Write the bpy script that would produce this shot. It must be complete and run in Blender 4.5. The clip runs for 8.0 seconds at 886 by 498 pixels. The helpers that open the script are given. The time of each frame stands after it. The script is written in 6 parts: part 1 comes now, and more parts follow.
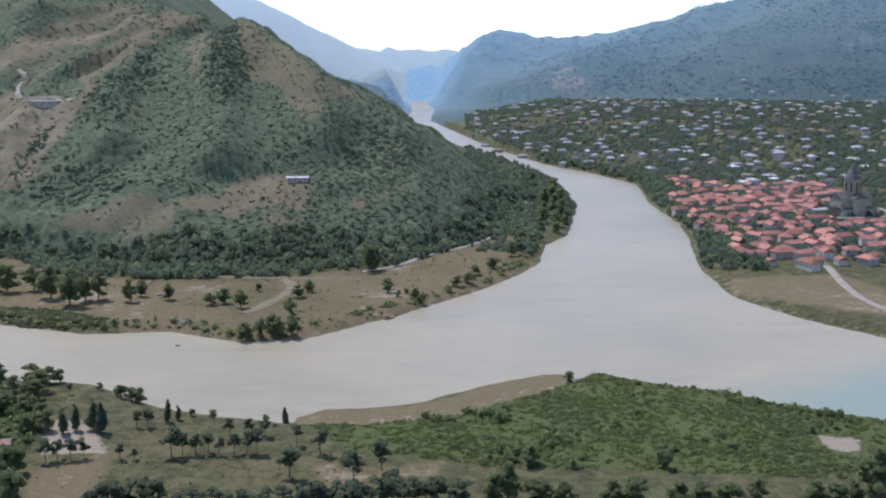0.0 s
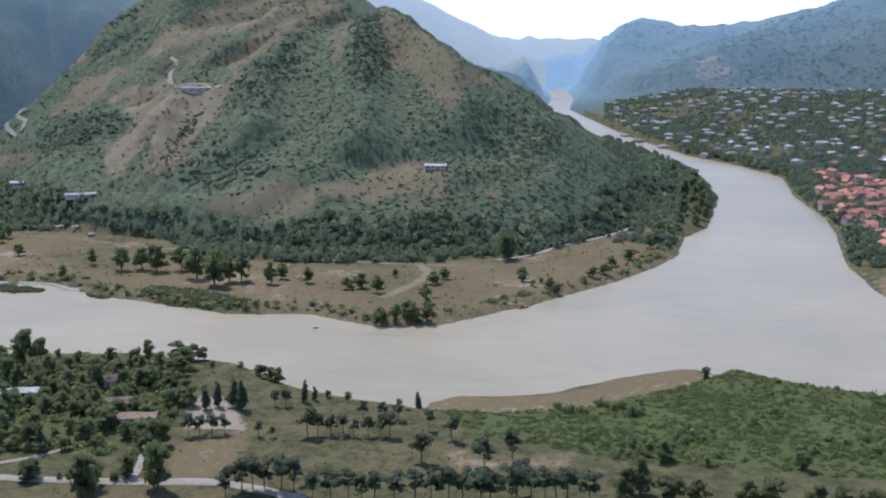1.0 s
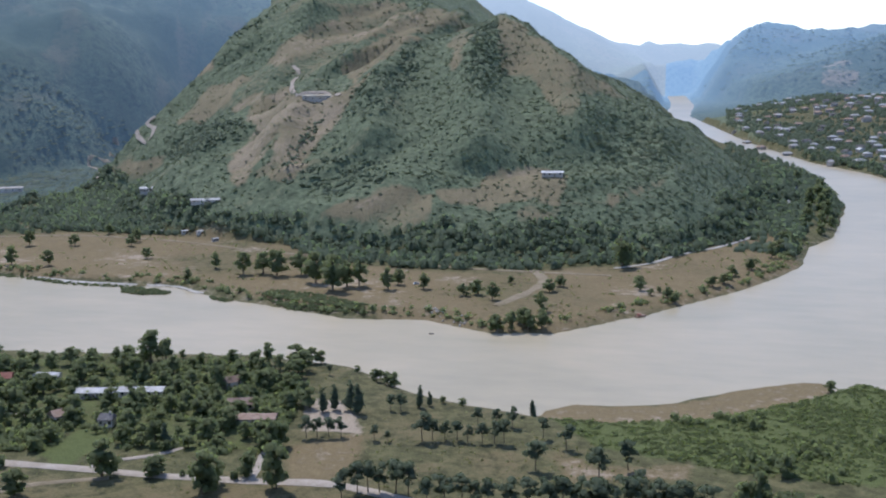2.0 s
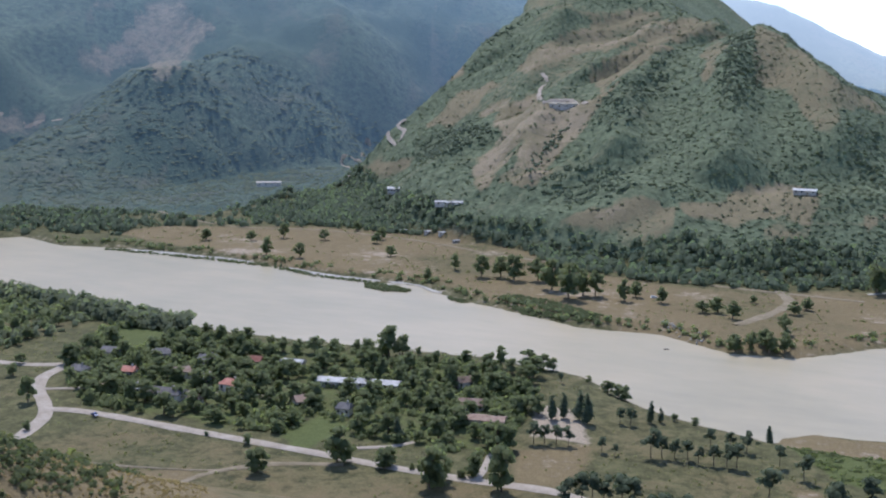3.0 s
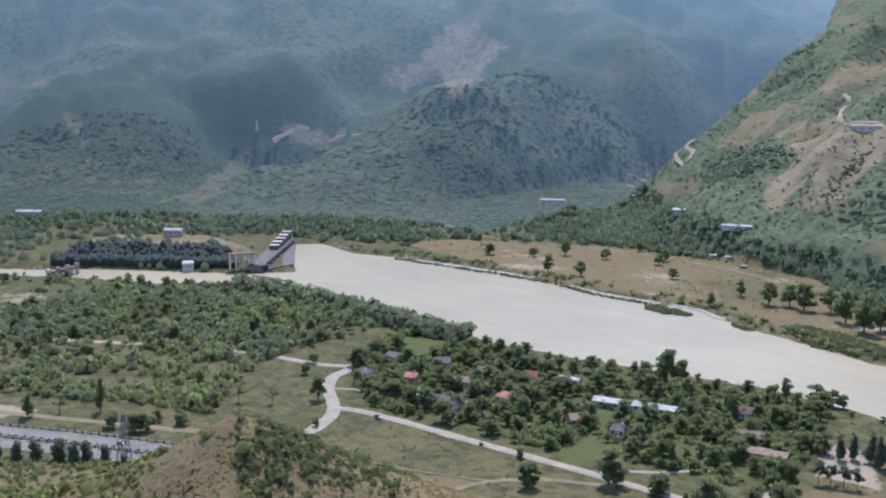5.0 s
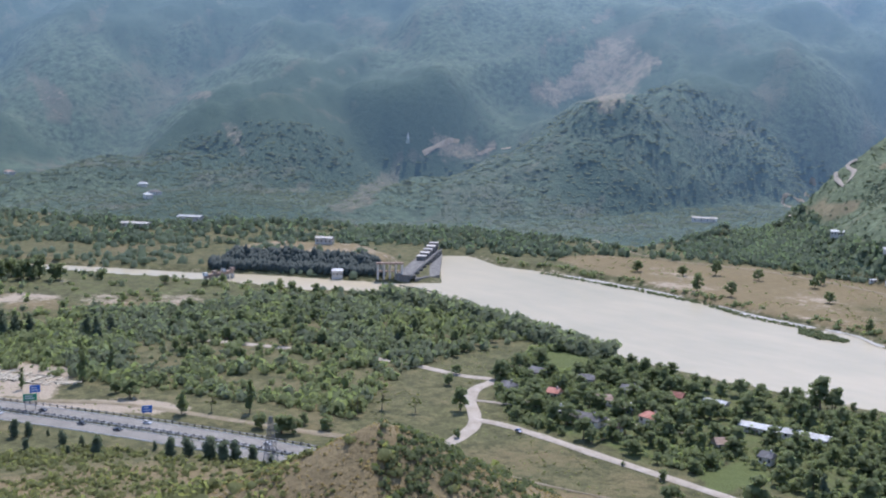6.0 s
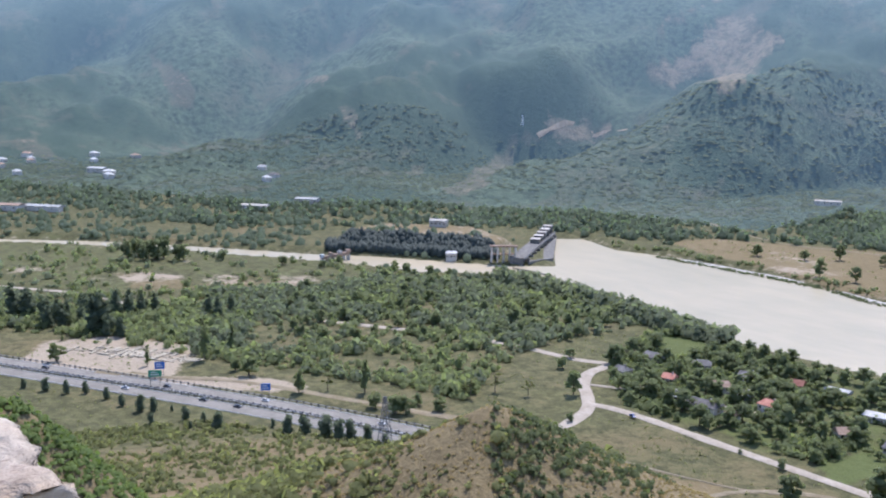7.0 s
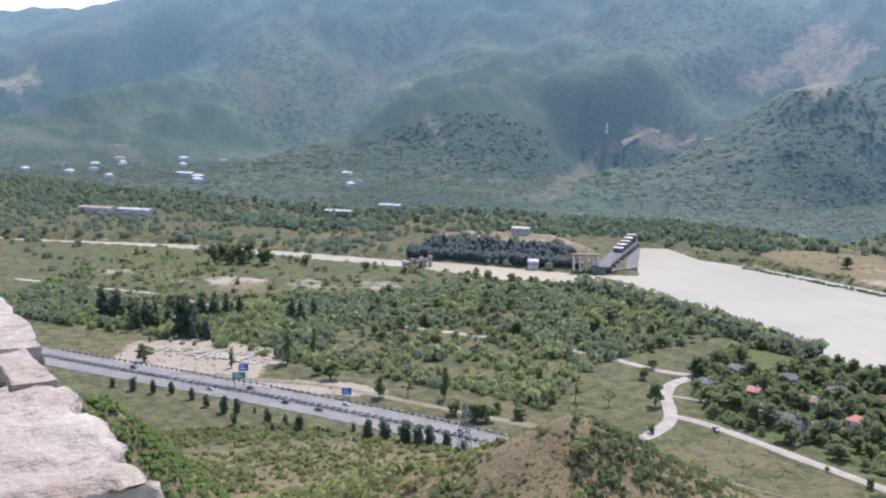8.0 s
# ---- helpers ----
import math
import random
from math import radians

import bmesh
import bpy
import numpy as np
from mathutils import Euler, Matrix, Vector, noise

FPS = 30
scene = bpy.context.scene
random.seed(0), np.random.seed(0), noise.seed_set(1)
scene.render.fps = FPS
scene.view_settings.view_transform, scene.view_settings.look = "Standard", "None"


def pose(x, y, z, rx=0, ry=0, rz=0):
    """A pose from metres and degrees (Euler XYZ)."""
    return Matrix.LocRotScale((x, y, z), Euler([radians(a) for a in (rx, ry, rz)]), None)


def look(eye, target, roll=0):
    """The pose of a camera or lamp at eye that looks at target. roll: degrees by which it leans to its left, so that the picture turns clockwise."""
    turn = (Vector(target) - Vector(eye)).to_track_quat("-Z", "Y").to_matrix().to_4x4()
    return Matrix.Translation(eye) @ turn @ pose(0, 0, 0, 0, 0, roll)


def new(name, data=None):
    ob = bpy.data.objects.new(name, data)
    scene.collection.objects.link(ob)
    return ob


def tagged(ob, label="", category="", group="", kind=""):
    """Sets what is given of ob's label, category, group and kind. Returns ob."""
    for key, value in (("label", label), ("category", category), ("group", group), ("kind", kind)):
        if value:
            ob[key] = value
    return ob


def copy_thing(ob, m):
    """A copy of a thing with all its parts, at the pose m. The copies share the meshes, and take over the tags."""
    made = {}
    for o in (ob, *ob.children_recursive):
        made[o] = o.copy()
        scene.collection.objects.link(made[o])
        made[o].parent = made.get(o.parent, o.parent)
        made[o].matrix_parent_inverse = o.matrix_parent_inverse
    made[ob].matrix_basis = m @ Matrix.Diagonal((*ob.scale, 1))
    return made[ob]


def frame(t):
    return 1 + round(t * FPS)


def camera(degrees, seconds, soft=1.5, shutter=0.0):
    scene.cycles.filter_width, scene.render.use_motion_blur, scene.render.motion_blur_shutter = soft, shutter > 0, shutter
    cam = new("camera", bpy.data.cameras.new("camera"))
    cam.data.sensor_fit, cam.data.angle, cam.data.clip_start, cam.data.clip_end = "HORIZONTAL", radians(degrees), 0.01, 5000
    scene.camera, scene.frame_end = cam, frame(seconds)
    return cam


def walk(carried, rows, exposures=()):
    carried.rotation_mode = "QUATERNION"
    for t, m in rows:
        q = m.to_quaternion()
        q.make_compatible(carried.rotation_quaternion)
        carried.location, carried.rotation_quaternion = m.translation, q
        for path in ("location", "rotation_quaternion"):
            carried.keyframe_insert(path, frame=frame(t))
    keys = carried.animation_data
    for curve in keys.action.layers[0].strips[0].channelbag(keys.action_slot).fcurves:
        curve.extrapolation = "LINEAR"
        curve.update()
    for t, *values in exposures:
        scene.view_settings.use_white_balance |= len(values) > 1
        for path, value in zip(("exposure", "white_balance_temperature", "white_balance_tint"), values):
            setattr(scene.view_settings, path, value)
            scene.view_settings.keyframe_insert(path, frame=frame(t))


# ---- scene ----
# The eye stands still on the hill top and pans to its left; metres, river level is z = 0, y points over the confluence.
cam = camera(43.4, 8.0, soft=2.1)
EYE = 165.0
ROWS = [  # seconds, yaw to the left, pitch, roll
    (0.0, -0.00, -10.00, 0.00),
    (0.5, 4.60, -10.74, 0.73),
    (1.0, 7.08, -10.58, 0.04),
    (1.2, 8.05, -10.59, 0.08),
    (2.3, 16.15, -10.10, 0.15),
    (2.5, 18.67, -10.25, 0.95),
    (3.0, 25.54, -9.81, 0.59),
    (3.5, 30.43, -9.76, 0.75),
    (4.0, 33.35, -9.71, 1.26),
    (4.5, 36.65, -9.63, 1.03),
    (5.0, 40.15, -9.03, 0.72),
    (5.2, 42.16, -9.25, 0.98),
    (6.3, 49.47, -8.48, 0.99),
    (6.5, 50.73, -8.87, 0.73),
    (7.0, 53.67, -9.45, 0.66),
    (7.5, 55.81, -9.08, 0.32),
    (8.0, 57.94, -9.13, 0.76),
]
walk(cam, [(t, pose(0, 0, EYE, 90 + p, 0, y) @ pose(0, 0, 0, 0, 0, r)) for t, y, p, r in ROWS],
     [(0.0, 0.29, 6000, 16), (4.0, 0.56, 6000, 16), (6.5, 0.92, 6080, 17), (8.0, 1.08, 6150, 18)])

# ---- light ----
SUN_AZ, SUN_EL = 36.0, 56.0  # degrees to the left of +y, above the horizon
world = bpy.data.worlds.new("World")
scene.world = world
world.use_nodes = True
wn = world.node_tree.nodes
sky = wn.new("ShaderNodeTexSky")
sky.sky_type = "NISHITA"
sky.sun_disc = False
sky.sun_elevation = radians(SUN_EL)
sky.sun_rotation = radians(-SUN_AZ)
sky.altitude = 600
sky.air_density, sky.dust_density, sky.ozone_density = 1.0, 0.15, 1.4
wn["Background"].inputs["Strength"].default_value = 0.14
pale = wn.new("ShaderNodeHueSaturation")  # a hazy summer sky, whiter than clear air
pale.inputs["Saturation"].default_value = 0.8
world.node_tree.links.new(sky.outputs[0], pale.inputs["Color"])
hazy = wn.new("ShaderNodeMix")  # the blue-grey of humid air
hazy.data_type, hazy.blend_type = "RGBA", "MULTIPLY"
hazy.inputs["Factor"].default_value = 1.0
hazy.inputs[7].default_value = (0.86, 0.96, 1.12, 1)
world.node_tree.links.new(pale.outputs[0], hazy.inputs[6])
world.node_tree.links.new(hazy.outputs[2], wn["Background"].inputs["Color"])

sun = new("sun", bpy.data.lights.new("sun", "SUN"))
sun.data.energy = 2.8
sun.data.angle = radians(0.8)
sun.data.color = (1.0, 0.97, 0.92)
a, e = radians(SUN_AZ), radians(SUN_EL)
sun.matrix_world = look((0, 0, 400), (math.sin(a) * math.cos(e) * 100, -math.cos(a) * math.cos(e) * 100, 400 - math.sin(e) * 100))
scene.view_settings.exposure = 0.0


# ---- materials ----
def material(name, rough=0.9, spec=0.3):
    m = bpy.data.materials.new(name)
    m.use_nodes = True
    b = m.node_tree.nodes["Principled BSDF"]
    b.inputs["Roughness"].default_value = rough
    b.inputs["Specular IOR Level"].default_value = spec
    return m, m.node_tree.nodes, m.node_tree.links, b


def tex(nodes, links, scale, detail=4.0, rough=0.6, stretch=(1, 1, 1)):
    """Noise in world metres: scale is one over the size of its lumps."""
    geo = nodes.new("ShaderNodeNewGeometry")
    mp = nodes.new("ShaderNodeMapping")
    mp.inputs["Scale"].default_value = stretch
    n = nodes.new("ShaderNodeTexNoise")
    n.inputs["Scale"].default_value = scale
    n.inputs["Detail"].default_value = detail
    n.inputs["Roughness"].default_value = rough
    links.new(geo.outputs["Position"], mp.inputs["Vector"])
    links.new(mp.outputs["Vector"], n.inputs["Vector"])
    return n.outputs["Fac"]


def ramp(nodes, links, fac, stops):
    r = nodes.new("ShaderNodeValToRGB")
    els = r.color_ramp.elements
    while len(els) < len(stops):
        els.new(0.5)
    for el, (p, c) in zip(els, stops):
        el.position = p
        el.color = (*c, 1)
    links.new(fac, r.inputs["Fac"])
    return r.outputs["Color"]


def mix(nodes, links, fac, a, b, blend="MIX"):
    m = nodes.new("ShaderNodeMix")
    m.data_type = "RGBA"
    m.blend_type = blend
    for sock, v in ((m.inputs["Factor"], fac), (m.inputs[6], a), (m.inputs[7], b)):
        if isinstance(v, (int, float)):
            sock.default_value = v
        elif isinstance(v, tuple):
            sock.default_value = (*v, 1)
        else:
            links.new(v, sock)
    return m.outputs[2]


def calc(nodes, links, op, a, b=0.0, clamp=False):
    m = nodes.new("ShaderNodeMath")
    m.operation = op
    m.use_clamp = clamp
    for sock, v in zip(m.inputs, (a, b)):
        if isinstance(v, (int, float)):
            sock.default_value = v
        else:
            links.new(v, sock)
    return m.outputs[0]


def bump(nodes, links, b, height, strength, dist):
    bp = nodes.new("ShaderNodeBump")
    bp.inputs["Strength"].default_value = strength
    bp.inputs["Distance"].default_value = dist
    links.new(height, bp.inputs["Height"])
    links.new(bp.outputs["Normal"], b.inputs["Normal"])


def painted_haze(n, l, b, near, away, begin, end):
    """Haze painted as emission: the distant mountains pale with every kilometre, more so towards the sun."""
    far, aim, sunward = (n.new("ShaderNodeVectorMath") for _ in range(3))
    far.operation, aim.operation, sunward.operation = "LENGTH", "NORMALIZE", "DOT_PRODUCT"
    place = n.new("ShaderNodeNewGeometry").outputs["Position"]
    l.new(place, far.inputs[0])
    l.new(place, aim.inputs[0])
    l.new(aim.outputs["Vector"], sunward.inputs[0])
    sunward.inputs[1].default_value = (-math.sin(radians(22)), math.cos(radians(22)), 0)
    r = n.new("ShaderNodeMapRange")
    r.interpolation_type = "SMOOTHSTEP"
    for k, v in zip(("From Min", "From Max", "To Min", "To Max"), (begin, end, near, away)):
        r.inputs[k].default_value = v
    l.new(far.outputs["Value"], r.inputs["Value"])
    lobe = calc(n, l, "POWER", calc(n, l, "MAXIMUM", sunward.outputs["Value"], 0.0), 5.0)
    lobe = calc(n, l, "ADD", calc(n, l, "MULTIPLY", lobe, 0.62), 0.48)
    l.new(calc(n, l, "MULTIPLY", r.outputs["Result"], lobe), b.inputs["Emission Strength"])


def plain_mat(name, c1, c2, scale, rough=0.85, spec=0.3, relief=0.0, vary=0.0, metal=0.0):
    """Two tones in lumps of about 1 / scale metres, finer grain on top, and an own tone for each object."""
    m, n, l, b = material(name, rough, spec)
    col = mix(n, l, ramp(n, l, tex(n, l, scale), [(0.35, (0, 0, 0)), (0.65, (1, 1, 1))]), c1, c2)
    grain = ramp(n, l, tex(n, l, scale * 7, 3), [(0.2, (0.72, 0.72, 0.72)), (0.8, (1.2, 1.2, 1.2))])
    col = mix(n, l, 1.0, col, grain, "MULTIPLY")
    if vary:
        info = n.new("ShaderNodeObjectInfo")
        tone = ramp(n, l, info.outputs["Random"], [(0, (1 - vary,) * 3), (1, (1 + vary,) * 3)])
        col = mix(n, l, 1.0, col, tone, "MULTIPLY")
    l.new(col, b.inputs["Base Color"])
    b.inputs["Metallic"].default_value = metal
    if relief:
        bump(n, l, b, tex(n, l, scale * 3, 5), 0.8, relief)
    return m


def leaf_mat(name, dark, light, scale=0.25, through_light=0.25, glow=None, spread=0.42):
    """Foliage: a tone for each clump, lumps of lighter shoots, some light passing through."""
    m, n, l, b = material(name, 0.75, 0.2)
    rnd = n.new("ShaderNodeNewGeometry").outputs["Random Per Island"]
    own = n.new("ShaderNodeObjectInfo").outputs["Random"]
    fac = calc(n, l, "ADD", calc(n, l, "MULTIPLY", rnd, spread), calc(n, l, "MULTIPLY", tex(n, l, scale, 5, 0.7), 0.8))
    fac = calc(n, l, "ADD", fac, calc(n, l, "MULTIPLY", own, 0.22))
    fine = tex(n, l, scale * 9, 3, 0.7)
    fac = calc(n, l, "ADD", fac, calc(n, l, "MULTIPLY", calc(n, l, "SUBTRACT", fine, 0.5), 0.7))
    bump(n, l, b, fine, 0.6, 0.08 / scale)
    col = ramp(n, l, fac, [(0.3, dark), (0.62, tuple((p + q) / 2 for p, q in zip(dark, light))), (0.95, light)])
    l.new(col, b.inputs["Base Color"])
    if glow:  # haze painted as emission, on the backdrop of distance alone
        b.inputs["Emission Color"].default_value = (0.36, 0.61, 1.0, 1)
        painted_haze(n, l, b, *glow)
    if through_light:
        tr = n.new("ShaderNodeBsdfTranslucent")
        l.new(mix(n, l, 1.0, col, (1.1, 1.14, 0.85), "MULTIPLY"), tr.inputs["Color"])
        ms = n.new("ShaderNodeMixShader")
        ms.inputs["Fac"].default_value = through_light
        l.new(b.outputs[0], ms.inputs[1])
        l.new(tr.outputs[0], ms.inputs[2])
        l.new(ms.outputs[0], n["Material Output"].inputs["Surface"])
    return m


def land_mat(name, grass, straw, soil, lush, patch=0.02, glow=None):
    """Open ground: the attribute 'cover' says how dry (R), how bare (G) and how lush (B) it is."""
    m, n, l, b = material(name, 0.95, 0.15)
    at = n.new("ShaderNodeAttribute")
    at.attribute_name = "cover"
    sep = n.new("ShaderNodeSeparateColor")
    l.new(at.outputs["Color"], sep.inputs["Color"])
    big, mid, fine = tex(n, l, patch, 6, 0.65), tex(n, l, patch * 8, 5, 0.7), tex(n, l, patch * 60, 3, 0.7)

    def edge(mask, wob, gain=4.0):
        v = calc(n, l, "ADD", mask, calc(n, l, "MULTIPLY", calc(n, l, "SUBTRACT", wob, 0.5), 1.5))
        return calc(n, l, "MULTIPLY", calc(n, l, "SUBTRACT", v, 0.38), gain, True)

    g = mix(n, l, ramp(n, l, mid, [(0.35, (0, 0, 0)), (0.65, (1, 1, 1))]), tuple(v * 0.62 for v in grass), tuple(v * 1.45 for v in grass))
    s = mix(n, l, ramp(n, l, mid, [(0.3, (0, 0, 0)), (0.7, (1, 1, 1))]), straw, tuple(v * 0.72 for v in straw))
    col = mix(n, l, edge(sep.outputs["Blue"], mid, 3.0), g, mix(n, l, mid, lush, tuple(v * 1.5 for v in lush)))
    col = mix(n, l, edge(sep.outputs["Red"], calc(n, l, "ADD", calc(n, l, "MULTIPLY", big, 0.5), calc(n, l, "MULTIPLY", mid, 0.5)), 3.0), col, s)
    col = mix(n, l, edge(sep.outputs["Green"], mid, 3.5), col, mix(n, l, fine, tuple(v * 0.8 for v in soil), tuple(v * 1.2 for v in soil)))
    col = mix(n, l, 1.0, col, ramp(n, l, fine, [(0.25, (0.72, 0.72, 0.72)), (0.75, (1.22, 1.22, 1.22))]), "MULTIPLY")
    l.new(col, b.inputs["Base Color"])
    bump(n, l, b, calc(n, l, "ADD", mid, calc(n, l, "MULTIPLY", fine, 0.4)), 0.8 if glow else 0.7, 6.0 if glow else 1.2)
    if glow:  # haze painted as emission, on the backdrop of distance alone
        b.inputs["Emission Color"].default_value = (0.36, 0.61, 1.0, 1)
        painted_haze(n, l, b, *glow)
    return m


LAND = land_mat("land", (0.1, 0.096, 0.042), (0.22, 0.168, 0.086), (0.35, 0.285, 0.205), (0.08, 0.094, 0.031))
SUNWARD, ASIDE = (0.045, 0.68, 1250, 5400), (0.04, 0.62, 2000, 4700)  # haze emission over the distant backdrop: near, away, from, to
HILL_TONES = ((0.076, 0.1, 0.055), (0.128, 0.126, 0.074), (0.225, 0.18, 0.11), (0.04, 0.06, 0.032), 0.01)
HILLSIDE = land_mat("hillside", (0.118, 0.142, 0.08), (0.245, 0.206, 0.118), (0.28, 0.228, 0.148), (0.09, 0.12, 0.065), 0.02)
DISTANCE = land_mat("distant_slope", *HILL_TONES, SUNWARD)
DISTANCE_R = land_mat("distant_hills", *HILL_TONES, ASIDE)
# The farthest range emits a paler painted haze than the rest.
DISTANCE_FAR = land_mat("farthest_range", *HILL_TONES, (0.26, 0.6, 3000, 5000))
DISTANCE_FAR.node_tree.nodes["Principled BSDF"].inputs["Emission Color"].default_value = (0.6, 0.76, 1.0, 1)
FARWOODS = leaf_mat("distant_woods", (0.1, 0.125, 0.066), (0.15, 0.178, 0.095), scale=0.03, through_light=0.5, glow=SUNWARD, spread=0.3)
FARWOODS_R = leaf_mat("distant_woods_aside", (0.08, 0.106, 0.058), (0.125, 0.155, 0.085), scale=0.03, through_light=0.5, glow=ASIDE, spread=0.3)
REEDS = leaf_mat("reeds", (0.092, 0.122, 0.048), (0.165, 0.2, 0.082), scale=0.06, through_light=0.6, spread=0.25)
WOODS = leaf_mat("woods", (0.1, 0.138, 0.092), (0.178, 0.225, 0.142), scale=0.12, through_light=0.6, spread=0.25)
SCRUB = leaf_mat("scrub", (0.13, 0.145, 0.058), (0.275, 0.285, 0.12), scale=0.12, through_light=0.6)
HILLSCRUB = leaf_mat("hill_scrub", (0.108, 0.142, 0.088), (0.205, 0.242, 0.138), scale=0.04, through_light=0.7, spread=0.3)
LUSH = leaf_mat("lush_leaves", (0.125, 0.162, 0.075), (0.26, 0.295, 0.138), scale=0.12, through_light=0.6, spread=0.3)
SAGE = leaf_mat("grey_green_leaves", (0.12, 0.15, 0.092), (0.222, 0.255, 0.158), scale=0.12, through_light=0.6, spread=0.3)
DARKLEAF = leaf_mat("dark_leaves", (0.122, 0.152, 0.074), (0.245, 0.282, 0.135), scale=0.3, through_light=0.6, spread=0.3)
PINELEAF = leaf_mat("pine_needles", (0.056, 0.08, 0.05), (0.13, 0.16, 0.092), scale=0.4, through_light=0.4)
BANKGREEN = leaf_mat("bank_green", (0.085, 0.13, 0.036), (0.175, 0.235, 0.07), scale=0.3, through_light=0.45)
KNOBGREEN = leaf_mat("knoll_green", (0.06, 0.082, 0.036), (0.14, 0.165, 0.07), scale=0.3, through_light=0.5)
STRAW = leaf_mat("straw_grass", (0.28, 0.22, 0.1), (0.38, 0.3, 0.145), scale=0.6, through_light=0.6)
# Dark conifers, with the bank's shade also put into their near-black colours.
DAMWOOD = leaf_mat("shade_painted_wood", (0.03, 0.04, 0.036), (0.055, 0.07, 0.06), scale=0.3, through_light=0.1)
BARK = plain_mat("bark", (0.12, 0.09, 0.06), (0.2, 0.16, 0.12), 1.5, 0.95, 0.1)
DIRT = plain_mat("dirt_road", (0.33, 0.28, 0.215), (0.42, 0.36, 0.29), 0.15, 0.95, 0.1)
TRACK = plain_mat("worn_track", (0.21, 0.17, 0.105), (0.28, 0.23, 0.155), 0.15, 0.95, 0.1)
ASPHALT = plain_mat("asphalt", (0.215, 0.196, 0.166), (0.27, 0.248, 0.212), 0.1, 0.97, 0.02)
GRAVEL = plain_mat("pale_gravel", (0.36, 0.335, 0.285), (0.5, 0.47, 0.41), 0.3, 0.95, 0.05)

m, n, l, b = material("river_water", 0.3, 0.14)
geo = n.new("ShaderNodeNewGeometry")
sep = n.new("ShaderNodeSeparateXYZ")
l.new(geo.outputs["Position"], sep.inputs[0])
edge = calc(n, l, "ADD", calc(n, l, "MULTIPLY", sep.outputs["X"], 1 / 90), calc(n, l, "MULTIPLY", sep.outputs["Y"], -1 / 60))
edge = calc(n, l, "ADD", edge, calc(n, l, "MULTIPLY", tex(n, l, 0.02, 5, 0.6, (1, 2.5, 1)), 1.2))
clear = calc(n, l, "ADD", edge, 6.9, True)
flow = ramp(n, l, calc(n, l, "ADD", calc(n, l, "MULTIPLY", tex(n, l, 0.006, 4, 0.6), 0.65), calc(n, l, "MULTIPLY", tex(n, l, 0.035, 5, 0.65, (0.6, 1.8, 1)), 0.35)), [(0.36, (0, 0, 0)), (0.64, (1, 1, 1))])
mud = mix(n, l, flow, (0.335, 0.295, 0.2), (0.455, 0.38, 0.255))
l.new(mix(n, l, clear, mud, (0.285, 0.325, 0.25)), b.inputs["Base Color"])
bump(n, l, b, calc(n, l, "ADD", tex(n, l, 0.35, 4, 0.6, (1, 1.6, 1)), tex(n, l, 0.05, 3)), 0.2, 0.2)
b.inputs["IOR"].default_value = 1.33
WATER = m


# ---- helpers ----
def lattice(ix, iy, seed):
    h = (ix.astype(np.int64) * 374761393 + iy.astype(np.int64) * 668265263 + seed * 974711) & 0x7FFFFFFF
    h = ((h ^ (h >> 13)) * 1274126177) & 0x7FFFFFFF
    return ((h ^ (h >> 16)) & 0xFFFF) / 65535.0


def vnoise(x, y, size, seed=0):
    x, y = np.asarray(x, float) / size, np.asarray(y, float) / size
    ix, iy = np.floor(x), np.floor(y)
    u, v = x - ix, y - iy
    u, v = u * u * (3 - 2 * u), v * v * (3 - 2 * v)
    a, b = lattice(ix, iy, seed), lattice(ix + 1, iy, seed)
    c, d = lattice(ix, iy + 1, seed), lattice(ix + 1, iy + 1, seed)
    return (a + (b - a) * u) * (1 - v) + (c + (d - c) * u) * v


def fbm(x, y, size, seed=0, octaves=4, gain=0.5):
    total, amp, norm = 0, 1.0, 0.0
    for k in range(octaves):
        total = total + amp * vnoise(np.asarray(x) + 31.7 * k, np.asarray(y) - 17.3 * k, size / 2 ** k, seed + k)
        norm += amp
        amp *= gain
    return total / norm


def inside(poly, x, y):
    x, y = np.asarray(x, float), np.asarray(y, float)
    res = np.zeros(x.shape, bool)
    for (x1, y1), (x2, y2) in zip(poly, poly[1:] + poly[:1]):
        if y1 != y2:
            res ^= ((y1 > y) != (y2 > y)) & (x < (x2 - x1) * (y - y1) / (y2 - y1) + x1)
    return res


def line_dist(pts, x, y, closed=False):
    """Distance to a polyline and the share along its nearest stretch, with that stretch's number."""
    x, y = np.asarray(x, float), np.asarray(y, float)
    best = np.full(x.shape, 1e9)
    for p, q in zip(pts, pts[1:] + (pts[:1] if closed else [])):
        dx, dy = q[0] - p[0], q[1] - p[1]
        s = np.clip(((x - p[0]) * dx + (y - p[1]) * dy) / (dx * dx + dy * dy + 1e-9), 0, 1)
        best = np.minimum(best, np.hypot(x - p[0] - s * dx, y - p[1] - s * dy))
    return best


def signed(poly, x, y):
    d = line_dist(poly, x, y, True)
    return np.where(inside(poly, x, y), -d, d)


def crest(pts, x, y, k):
    """The height of a ridge whose crest runs through pts (x, y, z) and whose flanks fall k metres a metre."""
    best = np.full(np.shape(x), -1e9)
    for p, q in zip(pts, pts[1:]):
        dx, dy = q[0] - p[0], q[1] - p[1]
        s = np.clip(((x - p[0]) * dx + (y - p[1]) * dy) / (dx * dx + dy * dy), 0, 1)
        d = np.hypot(x - p[0] - s * dx, y - p[1] - s * dy)
        best = np.maximum(best, p[2] + s * (q[2] - p[2]) - k * d)
    return best


def smax(a, b, w):
    m = np.maximum(a, b)
    return m + w * np.log(np.exp((a - m) / w) + np.exp((b - m) / w))


